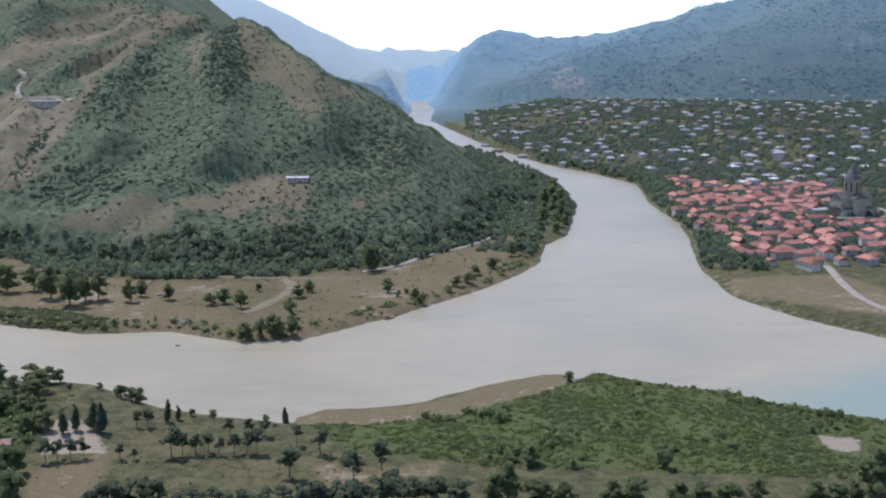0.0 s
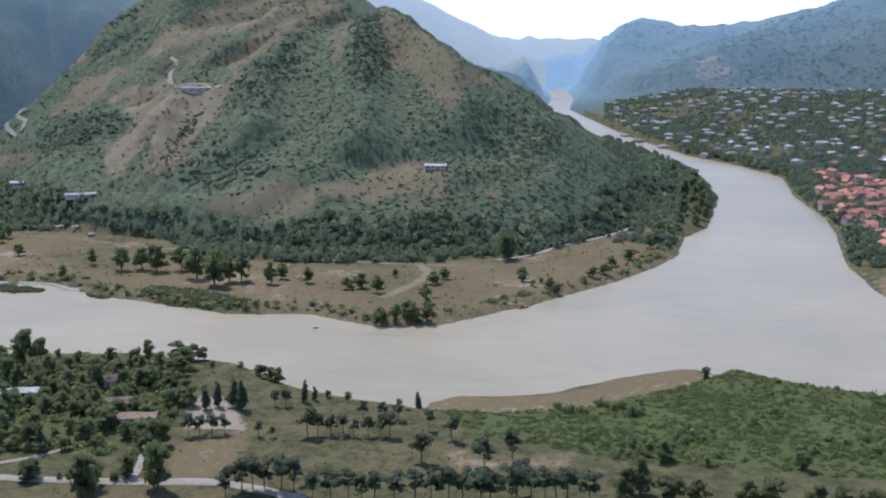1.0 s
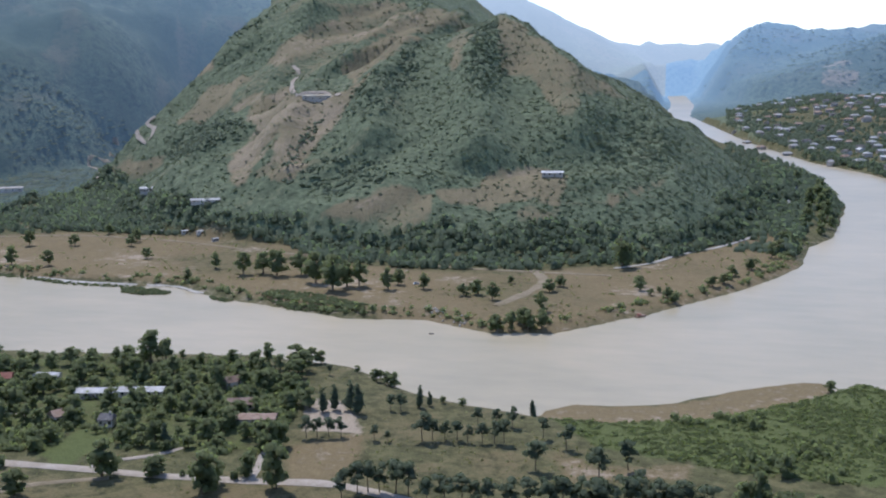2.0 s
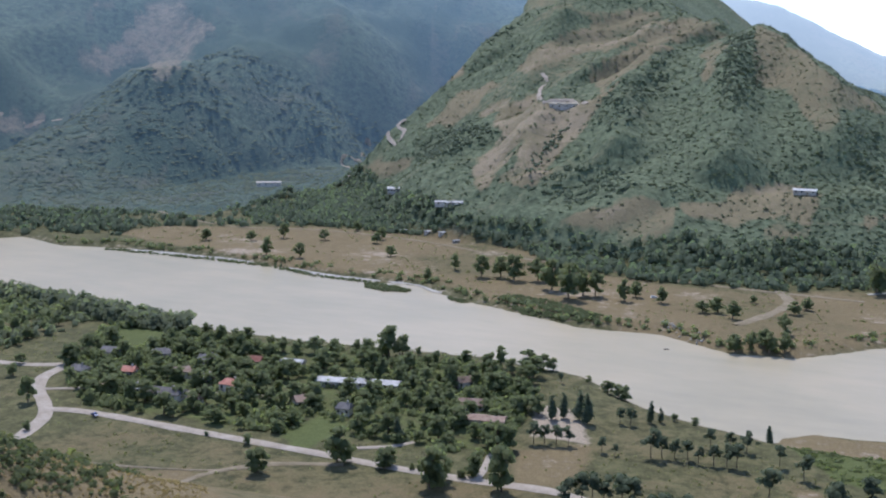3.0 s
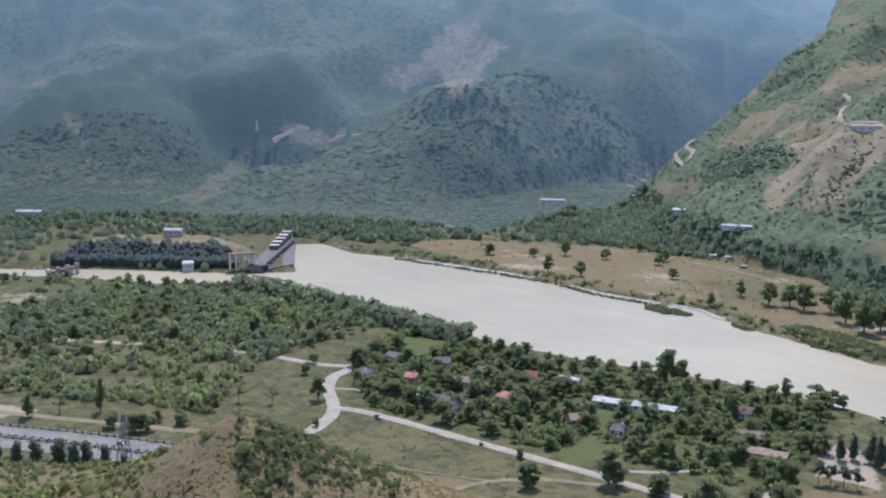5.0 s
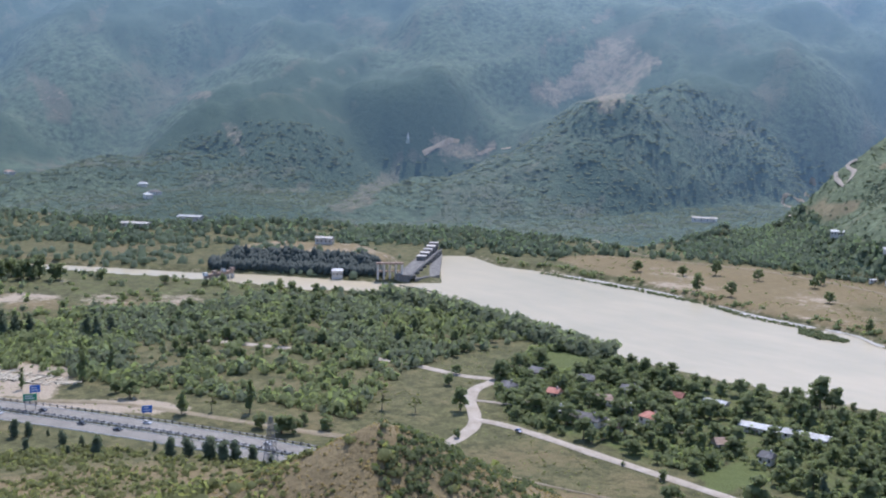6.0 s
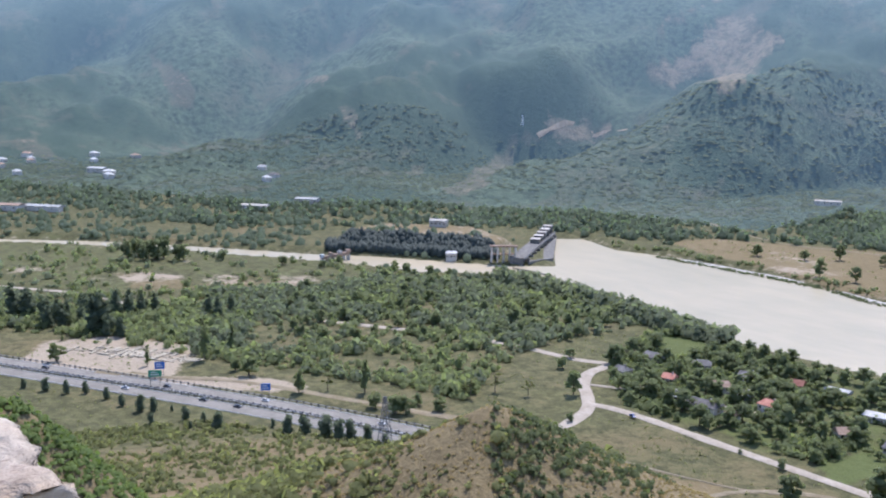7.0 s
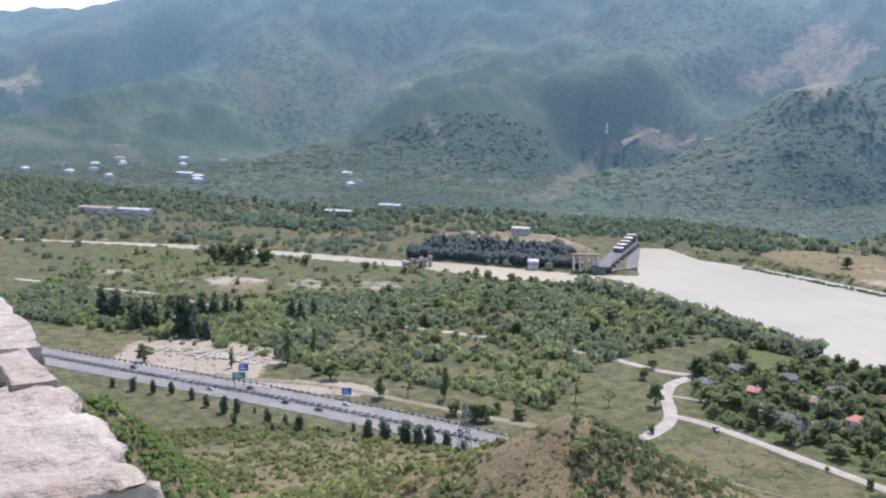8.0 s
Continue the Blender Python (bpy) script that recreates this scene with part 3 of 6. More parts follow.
FAR_PATCHES = [
    ([(41.7, 1.5), (39.8, 2.6), (38.4, 2.5), (37, 1.1), (38.1, 0), (38.8, -1), (39.9, -1.3), (40.4, -0.5), (42.1, -0.8), (44.1, -0.8), (43, 0.2), (41.5, 0.5)], 0.9, 0.62),
    ([(43.5, 1.7), (40.1, 3.7), (39, 3.7), (43, 1.5)], 0.8, 0.45),
    ([(49.3, -3.1), (48.4, -3), (44.4, -3), (44.4, -3.4), (48.4, -3.6)], 0.9, 0.7),
    ([(49.4, -3.3), (48.2, -3.7), (50, -5), (52.6, -6.8), (54.2, -6.8), (51.3, -4.8)], 0.9, 0.35),
    ([(48.1, -3.7), (44.4, -3.5), (41.5, -2.4), (42, -4.7), (45, -6.1), (47.9, -6.1)], 0.45, 0.25),
    ([(81, -0.9), (79.5, -0.6), (77.2, -0.1), (75.6, -0.3), (77, -1.1), (79.6, -1.3), (81, -1.5)], 0.9, 0.7),
    ([(68.1, 0), (67, -0.2), (65.8, -2.1), (66.8, -2.4), (67.9, -0.9)], 0.8, 0.4),
    ([(59.4, -2.1), (58.1, -2.2), (57.6, -4), (58.4, -3.9)], 0.7, 0.4),
    ([(75.8, -3.8), (73.7, -3.5), (72.6, -4.8), (74.3, -4.6)], 0.7, 0.35),
    ([(68.2, -4.2), (65.6, -3.5), (65.6, -4), (67.9, -4.7)], 0.7, 0.3),
    ([(60.8, -0.9), (59.6, -0.4), (59.7, -0.9), (60.5, -1.3)], 0.8, 0.5),
    ([(56.4, -6), (54.6, -5.1), (54.9, -5.7), (56.1, -6.5)], 0.7, 0.3),
    ([(-5, -1.3), (-6.2, -0.7), (-7.2, -1), (-7, -1.9), (-5.6, -2)], 0.8, 0.7),
    ([(-5.1, -3.2), (-7.4, -2.7), (-9.3, -2.8), (-9.1, -3.4), (-5.7, -3.5)], 0.9, 0.3),
    ([(-19.2, 0.5), (-21.4, 0.7), (-21.4, 0.3), (-19.4, 0.1)], 0.8, 0.4),
    ([(-15.5, -0.4), (-22.2, 0), (-22.2, -0.6), (-17, -0.8)], 0.6, 0.1)]


def patched(patches, x, y, z):
    """How dry and how bare the patches make the ground, with frayed edges."""
    az, el = np.degrees(np.arctan2(-x, y)), np.degrees(np.arctan2(z - EYE, np.hypot(x, y)))
    wob = 1.1 * (fbm(x, y, 45, 101, 4, 0.65) - 0.5)
    dry, bare = np.zeros(np.shape(x)), np.zeros(np.shape(x))
    for poly, a, b in patches:
        w = step(0.16, -0.2, signed(poly, az, el) + wob)
        dry, bare = np.maximum(dry, a * w), np.maximum(bare, b * w)
    return dry, bare


def massif(x, y):
    """The mountain land behind the valley and behind the hill's left flank."""
    d, az = np.hypot(x, y), np.degrees(np.arctan2(-x, y))
    behind = np.interp(az, [20, 21, 21.8, 23.8, 25.2, 27.5, 29.5, 31.4, 31.5], [2150, 1980, 1780, 1660, 1575, 1500, 1440, 1380, 0])
    return np.where(az > 31.4, signed(VALLEY, x, y) > 10, d > behind) & (az > 20) & (d > 900)


def cover(x, y, z):
    """How dry, how bare and how lush the ground is."""
    d = np.hypot(x, y)
    az = np.degrees(np.arctan2(-x, y))
    n1, n2 = fbm(x, y, 120, 41, 4), fbm(x, y, 40, 47, 4)
    dry = 0.35 + 0.3 * (n1 - 0.5)
    bare = np.full(d.shape, 0.0)
    lush = np.full(d.shape, 0.1)
    hill = step(8, 40, z) * step(700, 800, d)
    back = massif(x, y)
    u, v = 0.62 * x + 0.78 * y, 0.78 * x - 0.62 * y
    strata = 1 - np.abs(2 * fbm(v, u * 0.14, 60, 17, 4) - 1)
    cone = hill * (~back) * (y < 2200) * step(-8, -4, az) * (az < 33)
    dry = np.where(hill > 0, dry * (1 - hill) + hill * (0.15 + 0.5 * n1), dry)
    p_dry, p_bare = patched(HILL_PATCHES, x, y, z)
    terraces = step(0.45, 0.9, np.sin(z / 1.5 + 9 * (n1 - 0.5))) * step(20, 35, z) * step(100, 75, z) * step(15, 12, az)
    streaks = step(11, 17, az) * step(0.62, 0.95, strata)
    dry = np.where(cone > 0, dry * (1 - cone) + cone * (0.02 + 0.55 * (n1 - 0.5) + 0.42 * streaks + 0.34 * terraces + 0.9 * p_dry), dry)
    bare = np.where(cone > 0, cone * (-0.08 + 0.6 * (n2 - 0.5) + 0.25 * streaks + p_bare * (0.25 + 0.8 * n2)), bare)
    f_dry, f_bare = patched(FAR_PATCHES, x, y, z)
    f_bare = f_bare * (0.45 + 0.9 * n2)
    ravines = 1 - np.abs(2 * fbm(x + 0.3 * y, 0.35 * y, 110, 43, 4) - 1)
    woods = fbm(x, y, 230, 44, 5, 0.6)
    dry = np.where(back, 0.1 + 0.5 * (n1 - 0.4) + 0.4 * step(0.8, 1, ravines), dry)
    lush = np.where(back | (d > 2400), np.clip(0.5 + 3.2 * (woods - 0.5), 0, 1), lush)
    dry, bare = np.maximum(dry, f_dry), np.maximum(bare, f_bare)
    for poly, v in ((SPIT, (0.0, 0.0, 1.0)), (BAR, (1.0, 0.3, 0)), (PLAZA, (0.4, 1.0, 0)), (REDFIELD, (0.95, 0.3, 0)), (BARE_PATCH, (0.8, 0.42, 0)), (WHITE_PATCH, (0.6, 1.0, 0)), (MEADOW, (0.74 + 0.9 * (n1 - 0.5), 0.16 + 1.5 * (n2 - 0.5), 0.15 + 1.6 * (fbm(x, y, 70, 49, 3) - 0.5))), (PASTURE, (0.4 + 0.5 * (n1 - 0.5), 0.04 + 0.3 * (n2 - 0.4), 0.25)), (WORN, (0.85, 0.4 + 0.5 * (n2 - 0.5), 0)), (BEACH, (0.9, 0.25 + 0.9 * (n2 - 0.4), 0)), (SCRUBLAND, (0.42, 0.05 + 0.3 * (n2 - 0.4), 0.2)), (PLAIN, (0.3 + 1.2 * (n1 - 0.5), 0.1 + 1.4 * (n2 - 0.5), 0.4)), (PALE_A, (0.6, 0.25 + 1.6 * (n2 - 0.4), 0)), (PALE_B, (0.6, 0.3 + 1.6 * (n2 - 0.4), 0)), (VILLAGE, (0.12 + 0.8 * (n2 - 0.5), 0, 0.6)), (GARDEN_A, (0, 0, 1.0)), (GARDEN_B, (0, 0, 1.0)), (LOT, (0.5, 0.9, 0)), (RUINS, (0.6, 0.8, 0))):
        w = step(4, -4, signed(poly, x, y) + 14 * (n2 - 0.5))
        dry, bare, lush = (c + (q - c) * w for c, q in zip((dry, bare, lush), v))
    top = step(-14, -26, signed(DAM_ISLE, x, y))
    dry, bare = dry + top * 0.8, bare + step(-6, -12, signed(DAM_ISLE, x, y)) * 0.7 * n2
    s = signed(RIVER, x, y)
    bare = np.where(np.abs(s) < 7, np.maximum(bare, 0.35), bare)
    own = step(4.5, 13, z) * step(700, 600, d)
    dry = dry * (1 - own) + own * (0.7 + 0.7 * (n2 - 0.5))
    knoll = step(70, 95, z) * step(230, 215, d) * step(110, 130, d) * step(66, 62, az) * step(36, 40, az)
    dry, bare = dry + 0.5 * knoll, bare * (1 - 0.8 * knoll)
    return np.clip(dry, 0, 1), np.clip(bare, 0, 1), np.clip(lush, 0, 1)


# ---- ground: one sheet, finer where the clip looks ----
AZ = np.radians(np.concatenate([np.arange(-26, 84, 0.17), np.arange(84, 334, 3.0)]))
RAD = np.concatenate([[0.02, 1.0, 3.0, 6.0, 12.0, 20.0, 30.0, 40.0], 50 * 1.0135 ** np.arange(0, 343)])
RAD = np.sort(np.concatenate([RAD, (RAD[1:] * RAD[:-1])[(RAD[1:] > 820) & (RAD[1:] < 1650)] ** 0.5]))
gx, gy = -np.sin(AZ)[None] * RAD[:, None], np.cos(AZ)[None] * RAD[:, None]
gx[0] += 0.5  # the innermost ring closes the sheet beside the eye
gz = height(gx, gy)
nr, na = gx.shape
ids = np.arange(nr * na).reshape(nr, na)
nxt = np.roll(ids, -1, 1)
quads = np.stack([ids[:-1], ids[1:], nxt[1:], nxt[:-1]], -1).reshape(-1, 4)
verts = np.stack([gx, gy, gz], -1).reshape(-1, 3)
cov = np.ones((nr * na, 4))
for k, c in enumerate(cover(gx.ravel(), gy.ravel(), gz.ravel())):
    cov[:, k] = c
mid = verts[quads].mean(1)
mid_d = np.hypot(mid[:, 0], mid[:, 1]) + 120 * (fbm(mid[:, 0], mid[:, 1], 120, 33, 4) - 0.5)
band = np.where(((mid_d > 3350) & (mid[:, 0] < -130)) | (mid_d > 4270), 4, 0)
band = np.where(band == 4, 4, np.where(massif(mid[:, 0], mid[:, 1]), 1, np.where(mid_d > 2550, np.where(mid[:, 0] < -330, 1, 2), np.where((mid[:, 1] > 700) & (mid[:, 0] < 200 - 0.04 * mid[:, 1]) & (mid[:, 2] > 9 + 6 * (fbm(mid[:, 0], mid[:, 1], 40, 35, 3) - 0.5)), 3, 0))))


def sheet(name, which, mat, label):
    f = quads[band == which]
    used, f = np.unique(f, return_inverse=True)
    ob = new(name, mesh(name, verts[used], f.reshape(-1, 4), mat, True))
    col = ob.data.color_attributes.new("cover", "FLOAT_COLOR", "POINT")
    col.data.foreach_set("color", cov[used].ravel())
    return tagged(ob, label, "ground", kind="structure")


ground = sheet("ground", 0, LAND, "dry grass and scrub land rising into wooded hills")
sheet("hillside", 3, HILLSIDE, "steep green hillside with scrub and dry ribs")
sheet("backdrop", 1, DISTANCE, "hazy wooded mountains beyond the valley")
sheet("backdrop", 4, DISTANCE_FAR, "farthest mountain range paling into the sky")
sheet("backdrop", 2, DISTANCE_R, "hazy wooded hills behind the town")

bm = bmesh.new()
corners = [bm.verts.new((x, y, 0.0)) for x, y in ((-2600, -500), (1600, -500), (1600, 4800), (-2600, 4800))]
bm.faces.new(corners)
water = tagged(part("water", bm, WATER, None), "calm muddy beige river water", "river", kind="structure")


def surface(x, y):
    return height(np.asarray(x, float), np.asarray(y, float))


# ---- vegetation in masses ----
def ico(level):
    bm = bmesh.new()
    bmesh.ops.create_icosphere(bm, subdivisions=level, radius=1.0)
    v = np.array([p.co[:] for p in bm.verts])
    f = np.array([[q.index for q in p.verts] for p in bm.faces])
    bm.free()
    return v, f[v[f].mean(1)[:, 2] > -0.6]  # no undersides: they are sunk in the ground


ICO1, ICO2 = ico(1), ico(2)


def soften(me, outward, up):
    """Foliage catches light as a rounded mass, not as single facets."""
    outward = outward / (np.linalg.norm(outward, axis=1)[:, None] + 1e-9)
    nv = outward * (1 - up) + np.array([0, 0, up])
    nv /= np.linalg.norm(nv, axis=1)[:, None] + 1e-9
    me.shade_smooth()
    me.normals_split_custom_set_from_vertices(nv.tolist())


def clumps(name, xyz, size, mat, label, category, rng, level=1, tall=0.8, up=0.6):
    """Many bushes or tree tops as one mesh: lumpy, uneven, sunk a little into the ground."""
    v, f = (ICO1, ICO2)[level - 1]
    n = len(xyz)
    jag = 1 + 0.55 * (rng.random((n, len(v), 1)) - 0.5)
    scale = size[:, None] * np.stack([0.8 + 0.5 * rng.random(n), 0.8 + 0.5 * rng.random(n), tall * (0.7 + 0.6 * rng.random(n))], -1)
    turn = rng.random(n) * 6.28
    p = v[None] * jag * scale[:, None, :]
    c, s = np.cos(turn)[:, None], np.sin(turn)[:, None]
    p = np.stack([p[..., 0] * c - p[..., 1] * s, p[..., 0] * s + p[..., 1] * c, p[..., 2]], -1)
    outward = p.reshape(-1, 3) / np.repeat(scale, len(v), 0)
    p = p + xyz[:, None, :]
    p[..., 2] += (scale[:, 2] * 0.45)[:, None]
    faces = (f[None] + (np.arange(n) * len(v))[:, None, None]).reshape(-1, 3)
    ob = new(name, mesh(name, p.reshape(-1, 3), faces, mat, True))
    soften(ob.data, outward, up)
    return tagged(ob, label, category, kind="stuff")


def bushes(name, xyz, size, mat, label, category, rng, blades=14, tall=0.8, up=0.58):
    """Bushes as one mesh: an uneven core and leafy sprays that stand off it."""
    v, f = ICO1
    n = len(xyz)
    scale = size[:, None] * np.stack([0.75 + 0.55 * rng.random(n), 0.75 + 0.55 * rng.random(n), tall * (0.65 + 0.7 * rng.random(n))], -1)
    core = v[None] * (1 + 0.6 * (rng.random((n, len(v), 1)) - 0.5)) * scale[:, None, :] * 0.74
    d = rng.normal(size=(n, blades, 3))
    d[..., 2] = np.abs(d[..., 2]) * 0.9 - 0.1
    d /= np.linalg.norm(d, axis=-1)[..., None]
    at = d * scale[:, None, :] * rng.uniform(0.8, 1.15, (n, blades, 1))
    u = np.cross(d, rng.normal(size=d.shape))
    u /= np.linalg.norm(u, axis=-1)[..., None]
    w = np.cross(d, u) + 0.6 * d * rng.normal(size=(n, blades, 1))
    s = size[:, None, None] * rng.uniform(0.22, 0.5, (n, blades, 1))
    leaf = np.stack([at - u * s, at - w * s * 0.7, at + u * s, at + w * s * 0.8 + d * s * 0.3], 2)
    lift = (scale[:, 2] * 0.45)[:, None] * np.array([0, 0, 1.0])
    outward = np.concatenate([(core / scale[:, None, :]).reshape(-1, 3), np.repeat(d.reshape(-1, 3), 4, 0)])
    core += (xyz + lift)[:, None, :]
    leaf += (xyz + lift)[:, None, None, :]
    tri = (f[None] + (np.arange(n) * len(v))[:, None, None]).reshape(-1, 3)
    quad = np.arange(n * blades * 4).reshape(-1, 4) + n * len(v)
    ob = new(name, mesh(name, np.concatenate([core.reshape(-1, 3), leaf.reshape(-1, 3)]), tri.tolist() + quad.tolist(), mat))
    soften(ob.data, outward, up)
    return tagged(ob, label, category, kind="stuff")


def sow(rng, n, az, dist, density):
    """Places spread evenly over a stretch of land, kept by the chance that density(x, y, z) gives."""
    a = np.radians(rng.uniform(*az, n))
    d = np.sqrt(rng.uniform(dist[0] ** 2, dist[1] ** 2, n))
    x, y = -np.sin(a) * d, np.cos(a) * d
    z = height(x, y)
    keep = (rng.random(n) < density(x, y, z)) & (signed(RIVER, x, y) > 4)
    return np.stack([x, y, z], -1)[keep]


rng = np.random.default_rng(7)

# hill slopes over the far bank
def on_cone(x, y, z):
    p_dry, p_bare = patched(HILL_PATCHES, x, y, z)
    return (z > 6) * (~massif(x, y)) * np.clip(0.78 + 2.4 * (fbm(x, y, 90, 61, 4) - 0.45), 0.2, 1) * (1 - 0.55 * p_dry) * (1 - 0.6 * step(12, 18, np.degrees(np.arctan2(-x, y))) * step(0.5, 0.9, 1 - np.abs(2 * fbm(0.78 * x - 0.62 * y, (0.62 * x + 0.78 * y) * 0.14, 60, 17, 4) - 1)))


p = sow(rng, 66000, (-5, 33), (780, 1750), on_cone)
clumps("hill_scrub", p, rng.uniform(0.5, 1.6, len(p)) * rng.uniform(0.6, 1.5, len(p)), HILLSCRUB, "low green scrub dotted over a dry hill slope", "scrub", rng, 1, 0.28, 0.82)


HILL_THICKETS = [
    ([(11.6, 0.9), (10.4, 1.3), (10, -1.2), (10.8, -2.4), (12.1, -1.8)], 0.9, 0),
    ([(27, -4.2), (23.8, -3.2), (22.9, -3.9), (25, -5), (27.4, -5.3)], 0.9, 0),
    ([(18.5, -3.4), (16.5, -1), (14.5, 0.2), (14, -1.5), (16, -3.2)], 0.7, 0),
    ([(20.4, -4.4), (19.9, -3.4), (19.2, -3.6), (20.6, -5.6), (21.2, -5.8)], 0.9, 0),
    ([(21.5, -6.6), (17, -5), (15.8, -6.2), (18.5, -7.4)], 0.6, 0),
    ([(26, -0.2), (22.5, 1), (21, 2.6), (23, 1.6)], 0.6, 0),
    ([(6.3, -4), (3.5, -3.2), (1, -4.6), (1.5, -6.2), (5, -6)], 0.45, 0)]


def hill_thickets(x, y, z):
    return patched(HILL_THICKETS, x, y, z)[0] * (z > 8) * (~massif(x, y))


p = sow(rng, 30000, (-2, 30), (900, 1650), hill_thickets)
clumps("hill_thicket", p, rng.uniform(1.2, 2.8, len(p)), WOODS, "dense dark green thicket in a fold of the hill", "bushes", rng, 1, 0.5, 0.6)


def foot_woods(x, y, z):
    return (z > 3.5) * (z < 24 + 30 * (fbm(x, y, 120, 64, 3) - 0.5)) * (~inside(MEADOW, x, y)) * (~massif(x, y)) * 0.95


p = sow(rng, 15000, (-5, 33), (780, 1500), foot_woods)
bushes("foot_woods", p, rng.uniform(1.8, 5.4, len(p)), WOODS, "dark green woods along the foot of the hill", "woods", rng, 9, 1.0)


def on_mount(x, y, z):
    return massif(x, y) * (1 - 0.85 * patched(FAR_PATCHES, x, y, z)[0]) * np.clip(0.85 + 3.0 * (fbm(x, y, 170, 71, 5) - 0.48), 0.35, 1)


p = sow(rng, 16000, (20, 82), (1150, 1800), on_mount)
pd = np.hypot(p[:, 0], p[:, 1])
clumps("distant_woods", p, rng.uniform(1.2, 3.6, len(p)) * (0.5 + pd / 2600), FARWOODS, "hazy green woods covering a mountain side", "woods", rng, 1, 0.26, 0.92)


def valley_woods(x, y, z):
    d = signed(VALLEY, x, y)
    return (d < 12) * (d > -130) * (~inside(MEADOW, x, y)) * (np.hypot(x, y) > 800) * np.clip(0.55 + 2 * (fbm(x, y, 80, 75, 3) - 0.5), 0, 1)


p = sow(rng, 26000, (28, 82), (850, 1650), valley_woods)
bushes("valley_woods", p, rng.uniform(1.2, 5.2, len(p)), WOODS, "dark green trees along the valley edge", "woods", rng, 7, 1.0)


def flats(x, y, z):
    return inside(VALLEY, x, y) * (~inside(SCRUBLAND, x, y)) * (~inside(MEADOW, x, y)) * np.clip(0.3 + 3.5 * (fbm(x, y, 90, 77, 4) - 0.5), 0.04, 1)


p = sow(rng, 11000, (50, 82), (800, 1700), flats)
clumps("flats_trees", p, rng.uniform(1.2, 4.2, len(p)), WOODS, "scattered green trees and bushes on river flats", "trees", rng, 1, 1.0)


def weeds(x, y, z):
    return (z > 2.2) * (z < 6) * (line_dist(HIGHWAY, x, y) > 20) * (~inside(VILLAGE, x, y)) * (~inside(SPIT, x, y)) * (line_dist(ROAD_B, x, y) > 5) * (line_dist(ROAD_A, x, y) > 5) * np.clip(0.3 + 3 * (fbm(x, y, 26, 79, 4) - 0.5), 0.02, 1)


p = sow(rng, 13000, (-6, 78), (340, 720), weeds)
bushes("weeds", p, rng.uniform(0.2, 0.8, len(p)), SCRUB, "rough olive weeds and tufts in dry grass", "weeds", rng, 5, 0.6)


def scrubby(x, y, z):
    return inside(SCRUBLAND, x, y) * (line_dist(HIGHWAY, x, y) > 60) * np.clip(0.8 + 3.4 * (fbm(x, y, 60, 81, 4) - 0.47), 0.1, 1) * np.where(inside(PLAIN, x, y) | inside(RUINS, x, y) | inside(LOT, x, y) | ((x < -650) & (signed(RIVER, x, y) < 45)), 0.06, 1)


p = sow(rng, 36000, (40, 80), (420, 1050), scrubby)
size = rng.uniform(0.8, 3.6, len(p)) * rng.uniform(0.6, 1.3, len(p))
sage = rng.random(len(p)) < np.clip(0.4 + 4 * (fbm(p[:, 0], p[:, 1], 70, 86, 3) - 0.5), 0.05, 0.95)
bushes("thicket", p[~sage], size[~sage], LUSH, "green thicket of bushes and small trees", "bushes", rng, 16, 0.95)
bushes("thicket", p[sage], size[sage], SAGE, "grey-green thicket of willows and bushes", "bushes", rng, 16, 0.95)


def bank(x, y, z):
    return (signed(RIVER, x, y) < 26) * (x < -420) * (y < 600) * np.where(x < -655, 0.03, 1)


p = sow(rng, 9000, (38, 56), (560, 900), bank)
bushes("bank_trees", p, rng.uniform(1.5, 5.4, len(p)), SAGE, "rounded green trees crowding the river bank", "trees", rng, 26, 1.1)


def village_green(x, y, z):
    return inside(VILLAGE, x, y) * (~inside(GARDEN_A, x, y)) * (~inside(GARDEN_B, x, y)) * np.clip(0.5 + 2.5 * (fbm(x, y, 30, 83, 3) - 0.5), 0, 1)


p = sow(rng, 9000, (20, 50), (420, 700), village_green)
bushes("garden_bushes", p, rng.uniform(0.7, 2.8, len(p)), LUSH, "green garden bushes and vines between houses", "bushes", rng, 16, 0.8)


def spit_green(x, y, z):
    return inside(SPIT, x, y) * (~inside(WHITE_PATCH, x, y)) * np.clip(0.65 + 2 * (fbm(x, y, 35, 85, 3) - 0.5), 0.25, 1)


p = sow(rng, 22000, (-28, 9), (395, 600), spit_green)
bushes("reed_bed", p, rng.uniform(0.4, 1.7, len(p)), REEDS, "lush green reeds and low willows on a river spit", "reeds", rng, 8, 0.22, 0.75)


def spit_bushes(x, y, z):
    edge = signed(RIVER, x, y)
    return inside(SPIT, x, y) * (~inside(WHITE_PATCH, x, y)) * np.clip((edge < 22) * (x > 105) * 0.8 + 4 * (fbm(x, y, 24, 87, 3) - 0.62), 0, 1)


p = sow(rng, 2600, (-24, 5), (395, 600), spit_bushes)
bushes("spit_willows", p, rng.uniform(0.8, 2.2, len(p)), LUSH, "green willow bushes standing in the reeds", "bushes", rng, 22, 1.0)


def own_slope(x, y, z):
    az = np.degrees(np.arctan2(-x, y))
    knoll = step(245, 225, np.hypot(x, y)) * step(62, 58, az)
    return (z > 4.5) * (az > 44) * (1 - 0.93 * knoll) * (line_dist(HIGHWAY, x, y) > 24) * np.clip(0.55 + 2.5 * (fbm(x, y, 35, 91, 3) - 0.5), 0.12, 1)


